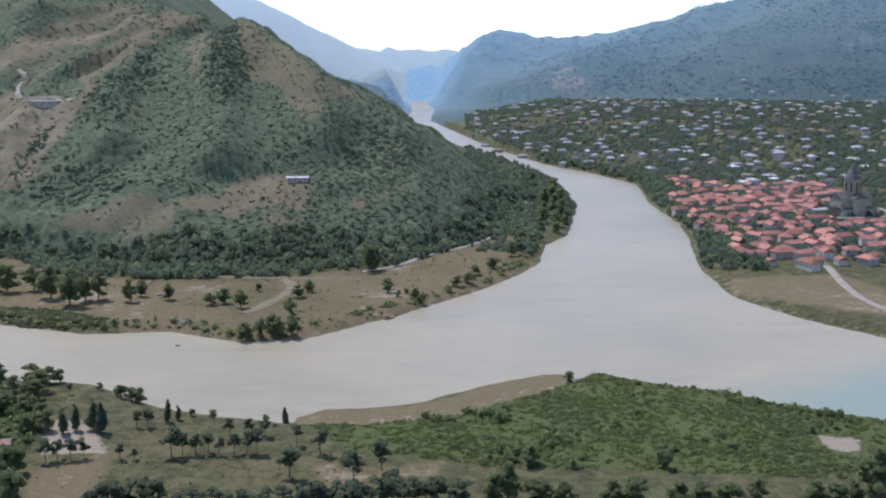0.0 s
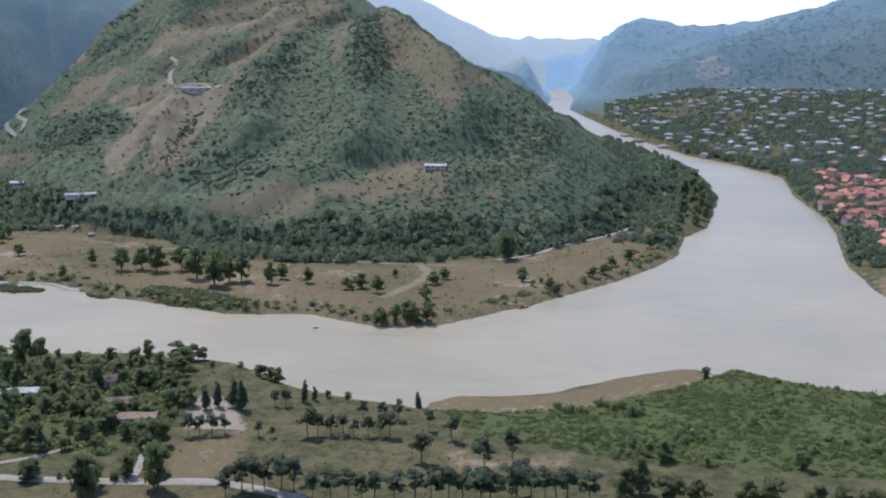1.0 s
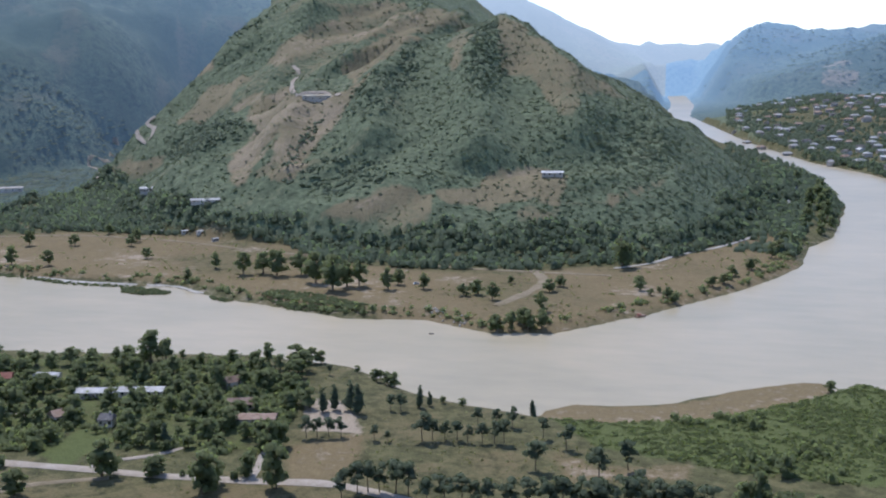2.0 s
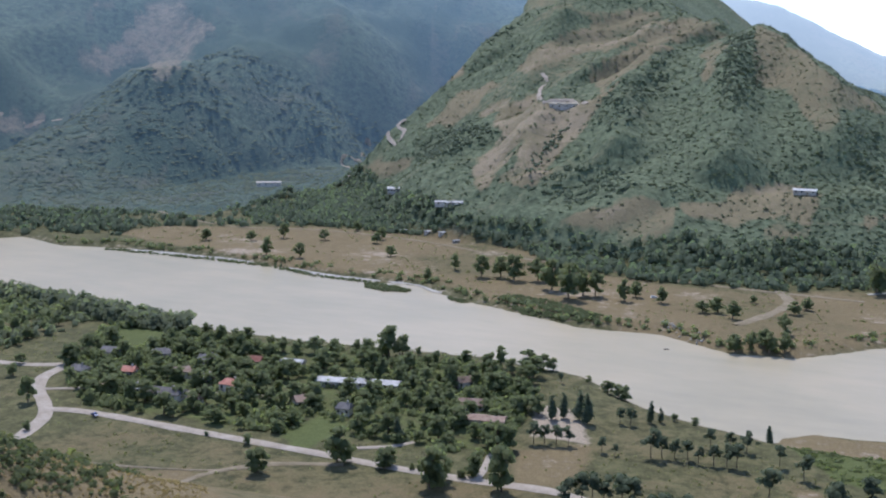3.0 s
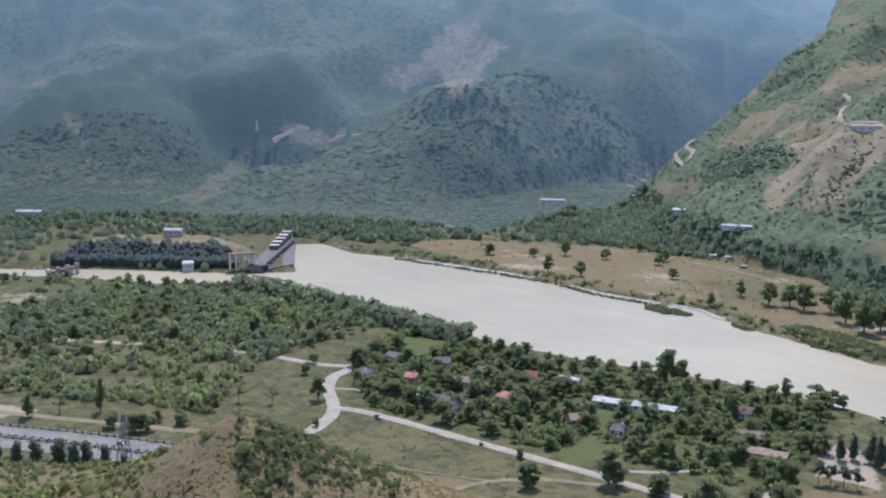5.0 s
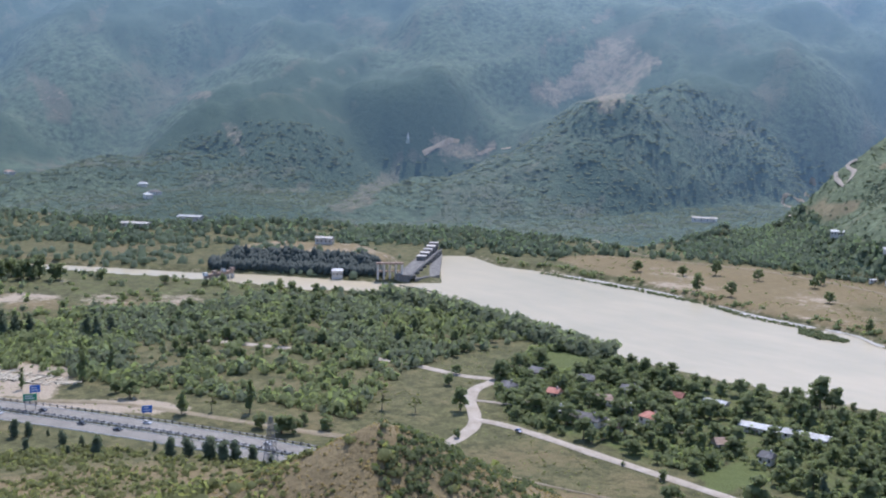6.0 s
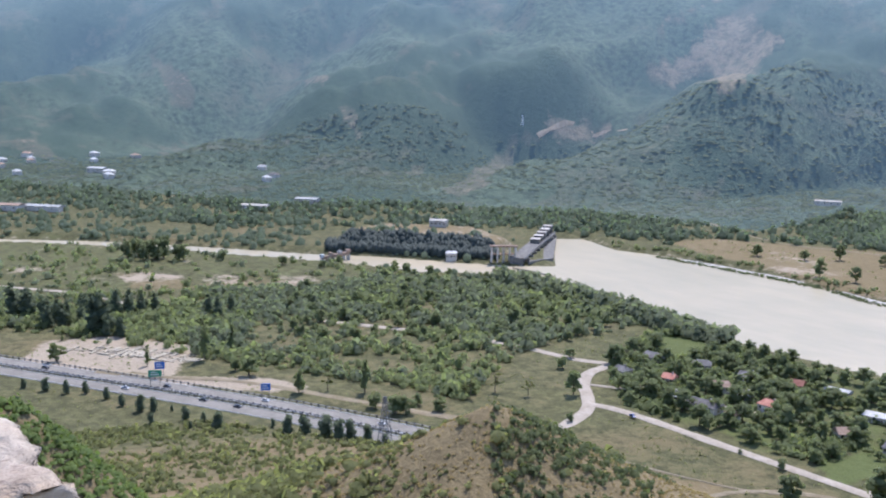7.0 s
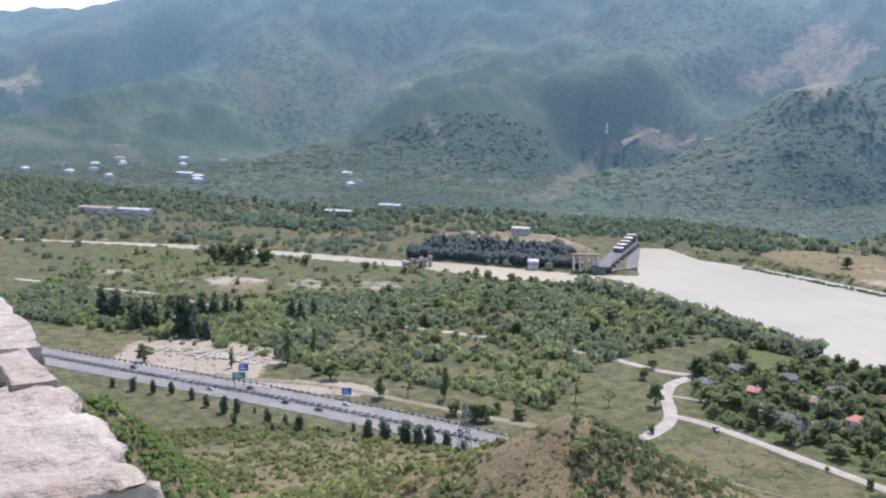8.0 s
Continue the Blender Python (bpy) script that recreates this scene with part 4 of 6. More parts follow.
p = sow(rng, 30000, (44, 76), (130, 560), own_slope)
bushes("slope_scrub", p, rng.uniform(0.3, 1.9, len(p)) * rng.uniform(0.6, 1.2, len(p)), SCRUB, "low olive scrub on the dry hillside below", "scrub", rng, 8, 0.8)


def green_slope(x, y, z):
    return (crest(GREEN_BANK, x, y, 1.05) > z - 4.5) * 1.0


p = sow(rng, 5500, (64, 78), (74, 115), green_slope)
bushes("slope_thicket", p, rng.uniform(0.2, 0.55, len(p)), BANKGREEN, "dense bright green growth on a steep bank", "bushes", rng, 6, 0.7, 0.6)


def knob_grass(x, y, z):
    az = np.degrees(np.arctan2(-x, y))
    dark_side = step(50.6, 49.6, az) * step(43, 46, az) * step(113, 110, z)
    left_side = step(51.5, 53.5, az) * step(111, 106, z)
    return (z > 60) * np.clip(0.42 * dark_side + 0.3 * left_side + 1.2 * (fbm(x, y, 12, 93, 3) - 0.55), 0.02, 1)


p = sow(rng, 15000, (41, 66), (105, 215), knob_grass)
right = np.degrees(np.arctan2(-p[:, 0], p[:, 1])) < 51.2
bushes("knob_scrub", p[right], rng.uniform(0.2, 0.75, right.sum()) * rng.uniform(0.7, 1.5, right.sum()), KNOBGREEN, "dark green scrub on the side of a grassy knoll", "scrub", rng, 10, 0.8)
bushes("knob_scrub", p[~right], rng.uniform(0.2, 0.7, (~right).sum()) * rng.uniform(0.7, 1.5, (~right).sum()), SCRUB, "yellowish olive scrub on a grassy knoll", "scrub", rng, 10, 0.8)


def knob_straw(x, y, z):
    return (z > 60) * np.clip(0.7 + 2 * (fbm(x, y, 9, 94, 3) - 0.5), 0.15, 1)


p = sow(rng, 9000, (38, 64), (125, 215), knob_straw)
bushes("straw_tufts", p, rng.uniform(0.1, 0.36, len(p)), STRAW, "golden dry grass tufts on a knoll", "grass", rng, 6, 0.7)


def far_bank_green(x, y, z):
    s = signed(RIVER, x, y)
    return (s < 16) * (fbm(x, y, 50, 95, 3) > 0.36) * (y > 600)


p = sow(rng, 22000, (-6, 46), (600, 1500), far_bank_green)
bushes("bank_bushes", p, rng.uniform(0.7, 3.2, len(p)), LUSH, "green bushes along the far river bank", "bushes", rng, 8, 0.7)


def tufts(x, y, z):
    return inside(MEADOW, x, y) * np.clip(0.25 + 2.5 * (fbm(x, y, 30, 96, 3) - 0.5), 0.02, 1)


p = sow(rng, 9000, (-5, 44), (640, 1100), tufts)
bushes("meadow_tufts", p, rng.uniform(0.3, 1.3, len(p)), SCRUB, "small dry bushes and weeds on the far meadow", "scrub", rng, 6, 0.6)


def town_green(x, y, z):
    return (x > 120 + 0 * y) * (signed(RIVER, x, y) < 45) * (y > 820)


p = sow(rng, 9000, (-18, -3), (850, 1750), town_green)
bushes("town_bank_trees", p, rng.uniform(1.5, 5, len(p)), WOODS, "dark green trees along the town's river bank", "trees", rng, 9, 1.0)


def town_trees(x, y, z):
    return (x > 0.02 * y) * (signed(RIVER, x, y) > 10) * np.clip(0.45 + 2.2 * (fbm(x, y, 90, 97, 3) - 0.5), 0.1, 1) * np.where(inside(TOWN_RED, x, y), 0.8, 1) * (y > 820)


p = sow(rng, 34000, (-24, 2), (900, 2750), town_trees)
clumps("town_trees", p, rng.uniform(1.8, 4.6, len(p)), WOODS, "dark green trees between the town's houses", "trees", rng, 1, 1.0)


def right_hill(x, y, z):
    return (z > 45) * (1 - 0.9 * patched(FAR_PATCHES, x, y, z)[0]) * np.clip(0.5 + 2.4 * (fbm(x, y, 160, 99, 4) - 0.48), 0.05, 1)


p = sow(rng, 12000, (-26, 3), (2400, 3600), right_hill)
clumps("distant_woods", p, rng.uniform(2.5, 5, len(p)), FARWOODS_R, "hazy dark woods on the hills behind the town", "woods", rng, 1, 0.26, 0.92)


# ---- single trees ----
def leaves(rng, centres, radii, n, size):
    """Leaf sprays on the skins of round masses: small bent blades, each its own island."""
    k = rng.integers(0, len(centres), n)
    d = rng.normal(size=(n, 3))
    d /= np.linalg.norm(d, axis=1)[:, None]
    d[:, 2] = np.abs(d[:, 2]) * 0.9 - 0.25
    at = centres[k] + d * radii[k][:, None] * rng.uniform(0.85, 1.12, (n, 1))
    u = np.cross(d, rng.normal(size=(n, 3)))
    u /= np.linalg.norm(u, axis=1)[:, None]
    v = np.cross(d, u) + 0.5 * d * rng.normal(size=(n, 1))
    s = size * rng.uniform(0.6, 1.3, (n, 1))
    quad = np.stack([at - u * s, at - v * s * 0.7, at + u * s, at + v * s * 0.7 + d * s * 0.3], 1).reshape(-1, 3)
    return quad, np.arange(n * 4).reshape(n, 4)


def crown_mesh(name, rng, centres, radii, mat, sprays, size):
    """Round masses of foliage with sprays of leaves round them."""
    v, f = ICO1
    n = len(centres)
    body = v[None] * (radii[:, None, :] * 0.74) * (1 + 0.4 * (rng.random((n, len(v), 1)) - 0.5)) + centres[:, None, :]
    tri = (f[None] + (np.arange(n) * len(v))[:, None, None]).reshape(-1, 3)
    q, qf = leaves(rng, centres, radii.mean(1), sprays, size)
    verts = np.concatenate([body.reshape(-1, 3), q])
    me = mesh(name, verts, tri.tolist() + (qf + n * len(v)).tolist(), mat)
    mid = verts.mean(0)
    lump = np.concatenate([(body - centres[:, None, :]).reshape(-1, 3), np.repeat(q.reshape(-1, 4, 3).mean(1) - mid, 4, 0) * 0.6])
    soften(me, lump / (np.linalg.norm(lump, axis=1)[:, None] + 1e-9) + 0.5 * (verts - mid) / np.linalg.norm(verts - mid, axis=1).max(), 0.5)
    return me


def trunk_mesh(rng, height, base, limbs):
    """A tapered trunk that leans a little, with limbs."""
    bm = bmesh.new()

    def limb(p, q, r1, r2, sides=6):
        p, q = Vector(p), Vector(q)
        turn = (q - p).to_track_quat("Z", "Y").to_matrix()
        rings = []
        for at, r in ((p, r1), (q, r2)):
            rings.append([bm.verts.new(at + turn @ Vector((r * math.cos(6.283 * k / sides), r * math.sin(6.283 * k / sides), 0))) for k in range(sides)])
        for k in range(sides):
            bm.faces.new((rings[0][k], rings[0][(k + 1) % sides], rings[1][(k + 1) % sides], rings[1][k]))
        bm.faces.new(rings[1])

    a = (0, 0, -0.4)
    b = (rng.uniform(-0.03, 0.03) * height, rng.uniform(-0.03, 0.03) * height, height * 0.5)
    c = (b[0] * 1.4, b[1] * 1.4, height * 0.9)
    limb(a, b, base, base * 0.65)
    limb(b, c, base * 0.65, base * 0.15)
    for k in range(limbs):
        t = rng.uniform(0.35, 0.8)
        ang = rng.uniform(0, 6.28)
        z = height * t
        q = (b[0] + math.cos(ang) * height * 0.22, b[1] + math.sin(ang) * height * 0.22, z + height * 0.14)
        limb((b[0] * t, b[1] * t, z), q, base * 0.35, base * 0.1, 5)
    return bm


def tree(kind, rng, label, category="tree"):
    """A tree about one unit of ten metres high, at the origin; its copies are scaled."""
    h = 10.0
    if kind == "pine":  # clear trunk, flattish dark top
        n = 13
        c = np.stack([rng.normal(0, 1.0, n), rng.normal(0, 1.0, n), rng.uniform(4.4, 9.0, n)], -1)
        c[:, :2] *= np.clip(1.6 - (c[:, 2:] - 5) / 5, 0.5, 1.3)
        r = np.stack([rng.uniform(1.0, 1.75, n)] * 2 + [rng.uniform(0.9, 1.4, n)], -1)
        mat, sprays, size, limbs, base = PINELEAF, 300, 0.42, 4, 0.2
    elif kind == "cypress":
        n = 10
        z = np.linspace(1.2, 9.2, n)
        w = 2.9 * np.clip(1.05 - (z / 10) ** 1.5, 0.1, 1) * np.clip(z / 2.2, 0.6, 1)
        c = np.stack([rng.normal(0, 0.25, n), rng.normal(0, 0.25, n), z], -1)
        r = np.stack([w, w, np.full(n, 0.9)], -1)
        mat, sprays, size, limbs, base = PINELEAF, 220, 0.36, 0, 0.18
    elif kind == "conifer":
        n = 14
        z = np.linspace(1.0, 9.2, n)
        w = 2.5 * np.clip(1.08 - (z / 10) ** 1.8, 0.12, 1)
        c = np.stack([rng.normal(0, 0.5, n), rng.normal(0, 0.5, n), z], -1)
        r = np.stack([w, w, np.full(n, 0.9)], -1)
        mat, sprays, size, limbs, base = PINELEAF, 300, 0.4, 0, 0.22
    elif kind == "poplar":
        n = 12
        z = np.linspace(1.8, 9.4, n)
        w = 1.15 * np.clip(1.15 - (z / 10) ** 2, 0.25, 1)
        c = np.stack([rng.normal(0, 0.35, n), rng.normal(0, 0.35, n), z], -1)
        r = np.stack([w, w, np.full(n, 0.8)], -1)
        mat, sprays, size, limbs, base = DARKLEAF, 240, 0.36, 3, 0.2
    elif kind == "young_pine":
        n = 8
        z = np.linspace(1.2, 8.8, n)
        w = 3.6 * np.sqrt(np.clip(1 - ((z - 3.6) / 6.2) ** 2, 0.06, 1))
        c = np.stack([rng.normal(0, 0.35, n), rng.normal(0, 0.35, n), z], -1)
        r = np.stack([w, w, np.full(n, 0.9)], -1)
        mat, sprays, size, limbs, base = PINELEAF, 200, 0.5, 0, 0.22
    elif kind == "bare_tree":
        n = 14
        a = rng.uniform(0, 6.28, n)
        c = np.stack([np.cos(a) * rng.uniform(0.5, 3.2, n), np.sin(a) * rng.uniform(0.5, 3.2, n), rng.uniform(4, 9, n)], -1)
        r = np.stack([rng.uniform(0.5, 1.0, n)] * 3, -1)
        mat, sprays, size, limbs, base = SCRUB, 220, 0.34, 9, 0.22
    else:  # broadleaf: many uneven masses, wider than high for bushes
        n = 24
        a = rng.uniform(0, 6.28, n)
        z = 1.5 + 7.2 * rng.beta(1.3, 1.5, n)
        rad = rng.uniform(0.5, 3.1, n) * np.clip(1.3 - np.abs(z - 4.2) / 5.5, 0.25, 1)
        c = np.stack([np.cos(a) * rad, np.sin(a) * rad, z], -1)
        r = np.stack([rng.uniform(1.1, 1.9, n)] * 2 + [rng.uniform(1.0, 1.6, n)], -1)
        mat, sprays, size, limbs, base = (LUSH if kind == "light_broadleaf" else DARKLEAF), 330, 0.5, 5, 0.3
    top = tagged(new(kind if kind.endswith("tree") else kind + "_tree"), label, category)
    part("trunk", trunk_mesh(rng, h * 0.95, base, limbs), BARK, top)
    part("crown", crown_mesh("crown", rng, c, r, mat, sprays, size), mat, top)
    return top


def grove(kind, places, label, group, seed, variants=3, floor=None):
    """Trees of one kind at (x, y, height)."""
    rng = np.random.default_rng(seed)
    sources = []
    for k, (x, y, h) in enumerate(places):
        z = float(surface(x, y)) if floor is None else floor
        m = pose(x, y, z, 0, 0, rng.uniform(0, 360))
        if k < variants:
            t = tree(kind, rng, label)
            tagged(t, group=group)
            t.matrix_basis = m
            sources.append(t)
        else:
            t = copy_thing(sources[k % variants], m)
        s = max(h, 2.0) / 10
        wide = s * ((1.22 if h < 12 else 0.9) if kind.endswith("broadleaf") else 1.0)
        t.scale = (wide * rng.uniform(0.85, 1.2), wide * rng.uniform(0.85, 1.2), s)


PINE_ROW = [(-110, 430, 13.5), (-106, 432, 10.3), (-101, 433, 9.1), (-96, 434, 9.1), (-91, 432, 8.1), (-85, 433, 9.8), (-80, 434, 9.8), (-76, 434, 11.5), (-91, 454, 9.0), (-83, 454, 9.5), (-76, 455, 9.5), (-61, 443, 10.0), (-50, 433, 11.4), (-159, 424, 11.0), (-155, 426, 9.1), (-150, 427, 9.1), (-145, 428, 9.1), (-134, 466, 8.5), (-129, 466, 8.5), (-179, 514, 5.8), (-130, 427, 7.4), (-124, 426, 5.6)]
PINE_FRONT = [(-124, 365, 10.5), (-120, 371, 13.4), (-116, 372, 13.0), (-112, 373, 12.0), (-106, 374, 14.1), (-101, 373, 14.1), (-92, 364, 11.5), (-86, 366, 12.4), (-80, 369, 12.2), (-75, 368, 10.7), (-70, 366, 12.1), (-63, 368, 12.1), (-56, 370, 12.4), (-50, 368, 13.1), (-44, 371, 13.2), (-39, 372, 12.8), (-32, 368, 14.7), (-29, 371, 14.2), (-20, 372, 14.2), (-15, 375, 13.2), (-10, 375, 13.6), (-6, 374, 13.3), (-2, 376, 13.2), (6, 374, 13.7), (-59, 407, 13.2), (-34, 402, 14.3), (-24, 415, 12.4), (-20, 380, 14.0)]
FRONT_ROW = [(18, 382, 13.0), (24, 385, 17.5), (34, 382, 10.8), (44, 382, 9.7), (61, 382, 10.8), (69, 382, 11.9), (85, 380, 10.7), (94, 382, 10.1), (103, 380, 9.6), (115, 385, 9.7), (136, 385, 9.1), (143, 382, 9.2), (150, 384, 9.0), (161, 390, 22.0), (87, 418, 8.2), (35, 421, 9.4), (25, 473, 4.7), (64, 545, 7.0)]
CYPRESSES = [(-163, 457, 12.5), (-159, 462, 12.4), (-147, 459, 14.6), (-152, 463, 14.2), (-122, 473, 10.7), (-118, 476, 7.2), (-212, 401, 11.3), (-70, 474, 8.5)]
CONIFERS = [(-721, 190, 22.0), (-707, 196, 18.1), (-677, 199, 19.4), (-678, 211, 16.7), (-696, 228, 14.7), (-648, 217, 24.2), (-634, 220, 14.4), (-685, 244, 17.7), (-688, 254, 16.0), (-689, 261, 10.2), (-687, 265, 8.3), (-679, 268, 14.2), (-713, 231, 11.3), (-646, 220, 25.9), (-633, 227, 12.0), (-690, 208, 14.4), (-652, 293, 14.8), (-642, 295, 14.7), (-652, 309, 13.1)]
POPLARS = [(-450, 284, 17.3), (-552, 245, 23.7), (-566, 268, 14.8), (-558, 215, 11.8)]
SHORE_TREES = [(-280, 519, 18.4), (-273, 522, 14.0), (-266, 528, 5.1), (-224, 481, 16.5), (-216, 524, 12.8), (-221, 519, 10.3), (-207, 518, 8.8), (-203, 531, 11.4), (-195, 517, 11.7), (-195, 532, 9.6), (-190, 533, 7.5), (-168, 525, 4.4), (-154, 512, 7.2), (-148, 510, 8.0), (-144, 509, 8.0), (-104, 482, 4.3), (-113, 481, 3.8), (-176, 466, 13.3), (-171, 462, 10.6)]
ROAD_TREES = [(-176, 359, 17.9), (-202, 370, 7.3), (-191, 373, 3.1), (-170, 374, 4.4), (-167, 379, 10.5), (-151, 369, 20.2), (-168, 406, 14.2), (-166, 413, 13.2), (-175, 412, 10.8), (-244, 343, 11.3), (-288, 369, 2.1), (-266, 368, 5.5), (-221, 366, 16.8), (-202, 372, 8.9), (-177, 367, 15.8)]
LONE_TREES = [(-419, 294, 6.5), (-407, 298, 8.6), (-391, 369, 14.2), (-360, 338, 5.3), (-430, 397, 7.7), (-444, 415, 6.4), (-594, 178, 11.0), (-522, 249, 7.7), (-510, 251, 10.9), (-468, 257, 12.9), (-426, 275, 8.3), (-414, 278, 10.1), (-411, 282, 9.5), (-638, 195, 3.4), (-527, 327, 5.0)]
BARE_TREES = [(-417, 321, 8.2), (-416, 339, 11.1), (-402, 349, 9.8), (-464, 271, 10.2), (-415, 323, 11.2)]
SLOPE_PINES = [(-483, 182, 8.7), (-480, 187, 7.3), (-460, 178, 6.0), (-475, 194, 3.3), (-459, 194, 6.6), (-451, 199, 5.3), (-436, 199, 9.3), (-447, 191, 3.6), (-526, 171, 6.3), (-531, 163, 7.1), (-541, 156, 7.1), (-552, 149, 5.2), (-496, 178, 6.1), (-511, 176, 6.2), (-428, 222, 4.4), (-411, 220, 8.9), (-408, 227, 8.9), (-395, 230, 10.5), (-385, 230, 9.1), (-378, 240, 8.4), (-385, 236, 9.2), (-374, 246, 6.7), (-376, 258, 3.8)]
FAR_BANK = [(-282, 752, 20.2), (-262, 727, 24.4), (-242, 705, 27.5), (-236, 718, 21.9), (-228, 721, 21.9), (-206, 716, 16.5), (-203, 732, 12.0), (-182, 721, 12.9), (-151, 706, 9.5), (-142, 710, 11.4), (-130, 697, 13.0), (-127, 750, 6.8), (-94, 671, 15.2), (-97, 729, 9.6), (-92, 746, 8.6), (-38, 745, 10.6), (-30, 730, 5.6), (-19, 726, 6.6), (-14, 720, 7.3), (-115, 629, 11.6), (-106, 631, 13.8), (-97, 633, 13.2), (-89, 636, 13.2), (-101, 640, 11)]
FAR_BANK_B = [(-353, 761, 13.6), (-324, 745, 18.3), (-311, 751, 18.3), (-298, 745, 20.2), (-606, 784, 11.2), (-569, 800, 9.8), (-516, 746, 15.8), (-486, 749, 13.6), (-466, 841, 10.8), (-425, 790, 9.3), (-552, 825, 14.9), (-515, 834, 10.9), (-357, 722, 8.3), (-472, 861, 12.6), (-516, 893, 10.5)]
FAR_BANK_C = [(-55, 823, 26.7), (-39, 756, 9.2), (-18, 726, 7.7), (10, 768, 8.8), (18, 778, 8.2), (-25, 740, 4.7), (68, 945, 14.6), (55, 880, 13.7), (62, 905, 11.7), (38, 830, 10.8), (24, 805, 9.2), (74, 935, 12.0)]

TONGUE = [(96, 1063, 17), (108, 1046, 15), (118, 1101, 20), (110, 1184, 21), (128, 1207, 18), (126, 1281, 19), (109, 1364, 17), (116, 1046, 13), (102, 1110, 16), (117, 1150, 19), (122, 1240, 18), (88, 1015, 12), (104, 1010, 11)]
grove("pine", PINE_ROW, "dark green pine with a bare trunk on dry grass", "pines on the meadow", 11, 4)
grove("pine", PINE_FRONT, "tall dark green pine with a bare trunk", "pines by the road", 12, 4)
grove("broadleaf", FRONT_ROW, "dark green tree at the edge of the green spit", "trees by the spit", 13, 3)
grove("cypress", CYPRESSES, "pointed dark green cypress on short grass", "cypresses", 14, 3)
grove("conifer", CONIFERS + [(x + 7, y + 6, h * 0.85) for x, y, h in CONIFERS[:9]], "tall dark conifer in a clump by the excavation", "dark conifers", 15, 4)
grove("poplar", POPLARS, "slender dark green poplar beside the highway", "poplars", 16, 2)
grove("broadleaf", SHORE_TREES, "dark leafy tree on the near river bank", "trees on the near bank", 17, 4)
grove("broadleaf", ROAD_TREES, "dark leafy tree beside the dirt road", "trees along the dirt road", 18, 4)
grove("light_broadleaf", LONE_TREES, "green leafy tree standing alone in rough grass", "single trees", 19, 3)
grove("bare_tree", BARE_TREES, "thin grey-green tree with sparse leaves", "sparse trees", 20, 2)
grove("young_pine", SLOPE_PINES, "young dark pine on the slope below the highway", "young pines", 21, 4)
grove("broadleaf", FAR_BANK, "leafy tree on the dry far river bank", "trees on the far bank", 22, 4)
grove("light_broadleaf", FAR_BANK_B, "grey-green leafy tree on the dry far meadow", "trees on the far meadow", 23, 3)
grove("broadleaf", FAR_BANK_C, "dark leafy tree at the foot of the hill", "trees below the hill", 24, 3)
grove("light_broadleaf", TONGUE, "tall light green tree on the tongue of land below the hill", "trees on the tongue", 29, 4)


def scatter(poly, n, gap, seed, taken=()):
    """Places at least gap apart inside a stretch of the plan."""
    rng = np.random.default_rng(seed)
    xs, ys = [p[0] for p in poly], [p[1] for p in poly]
    got = list(taken)
    new_ones = []
    for _ in range(n * 30):
        x, y = rng.uniform(min(xs), max(xs)), rng.uniform(min(ys), max(ys))
        if inside(poly, x, y) and all(abs(x - q[0]) > gap or abs(y - q[1]) > gap or math.hypot(x - q[0], y - q[1]) > gap for q in got):
            got.append((x, y))
            new_ones.append((x, y))
            if len(new_ones) == n:
                break
    return new_ones


VILLAGE_SPOTS = [(-378, 424), (-353, 434), (-318, 428), (-333, 469), (-337, 403), (-385, 457), (-357, 461), (-412, 448), (-401, 413), (-277, 458), (-256, 464), (-315, 477), (-373, 402), (-190, 437), (-345, 404), (-268, 460), (-248, 466), (-196, 439), (-183, 435)]
vr = np.random.default_rng(71)
spots = [p for p in scatter(VILLAGE, 290, 5.4, 72, VILLAGE_SPOTS) if not inside(GARDEN_A, *p) and not inside(GARDEN_B, *p)]
grove("broadleaf", [(x, y, vr.uniform(6, 12.5)) for x, y in spots[:140]], "dark leafy tree in the village gardens", "village trees", 25, 5)
grove("light_broadleaf", [(x, y, vr.uniform(4, 9)) for x, y in spots[140:]], "light green fruit tree in the village gardens", "village fruit trees", 26, 4)

spots = scatter([(-470, 420), (-480, 535), (-640, 530), (-780, 455), (-715, 480), (-690, 380), (-640, 330), (-560, 300)], 110, 9, 73)
grove("light_broadleaf", [(x, y, vr.uniform(4.5, 10)) for x, y in spots], "green leafy tree rising out of the thicket", "thicket trees", 27, 4)
grove("broadleaf", [(-880, 325, 17), (-889, 336, 19), (-867, 334, 15), (-863, 342, 20), (-869, 352, 21), (-853, 356, 17), (-850, 361, 15), (-872, 340, 18), (-833, 388, 9), (-788, 419, 9), (-787, 471, 8), (-760, 440, 7)], "rounded green tree in a clump on the river flats", "trees on the flats", 28, 4)


# ---- roads ----
def curve_points(pts, every):
    """A smooth line through pts, with a point about every so many metres."""
    out = []
    ext = [pts[0]] + list(pts) + [pts[-1]]
    for a, b, c, d in zip(ext, ext[1:], ext[2:], ext[3:]):
        a, b, c, d = (np.array(v, float) for v in (a, b, c, d))
        n = max(2, int(np.linalg.norm(c - b) / every))
        for k in range(n):
            t = k / n
            out.append(0.5 * (2 * b + (c - a) * t + (2 * a - 5 * b + 4 * c - d) * t * t + (3 * b - a - 3 * c + d) * t ** 3))
    out.append(np.array(pts[-1], float))
    return np.array(out)


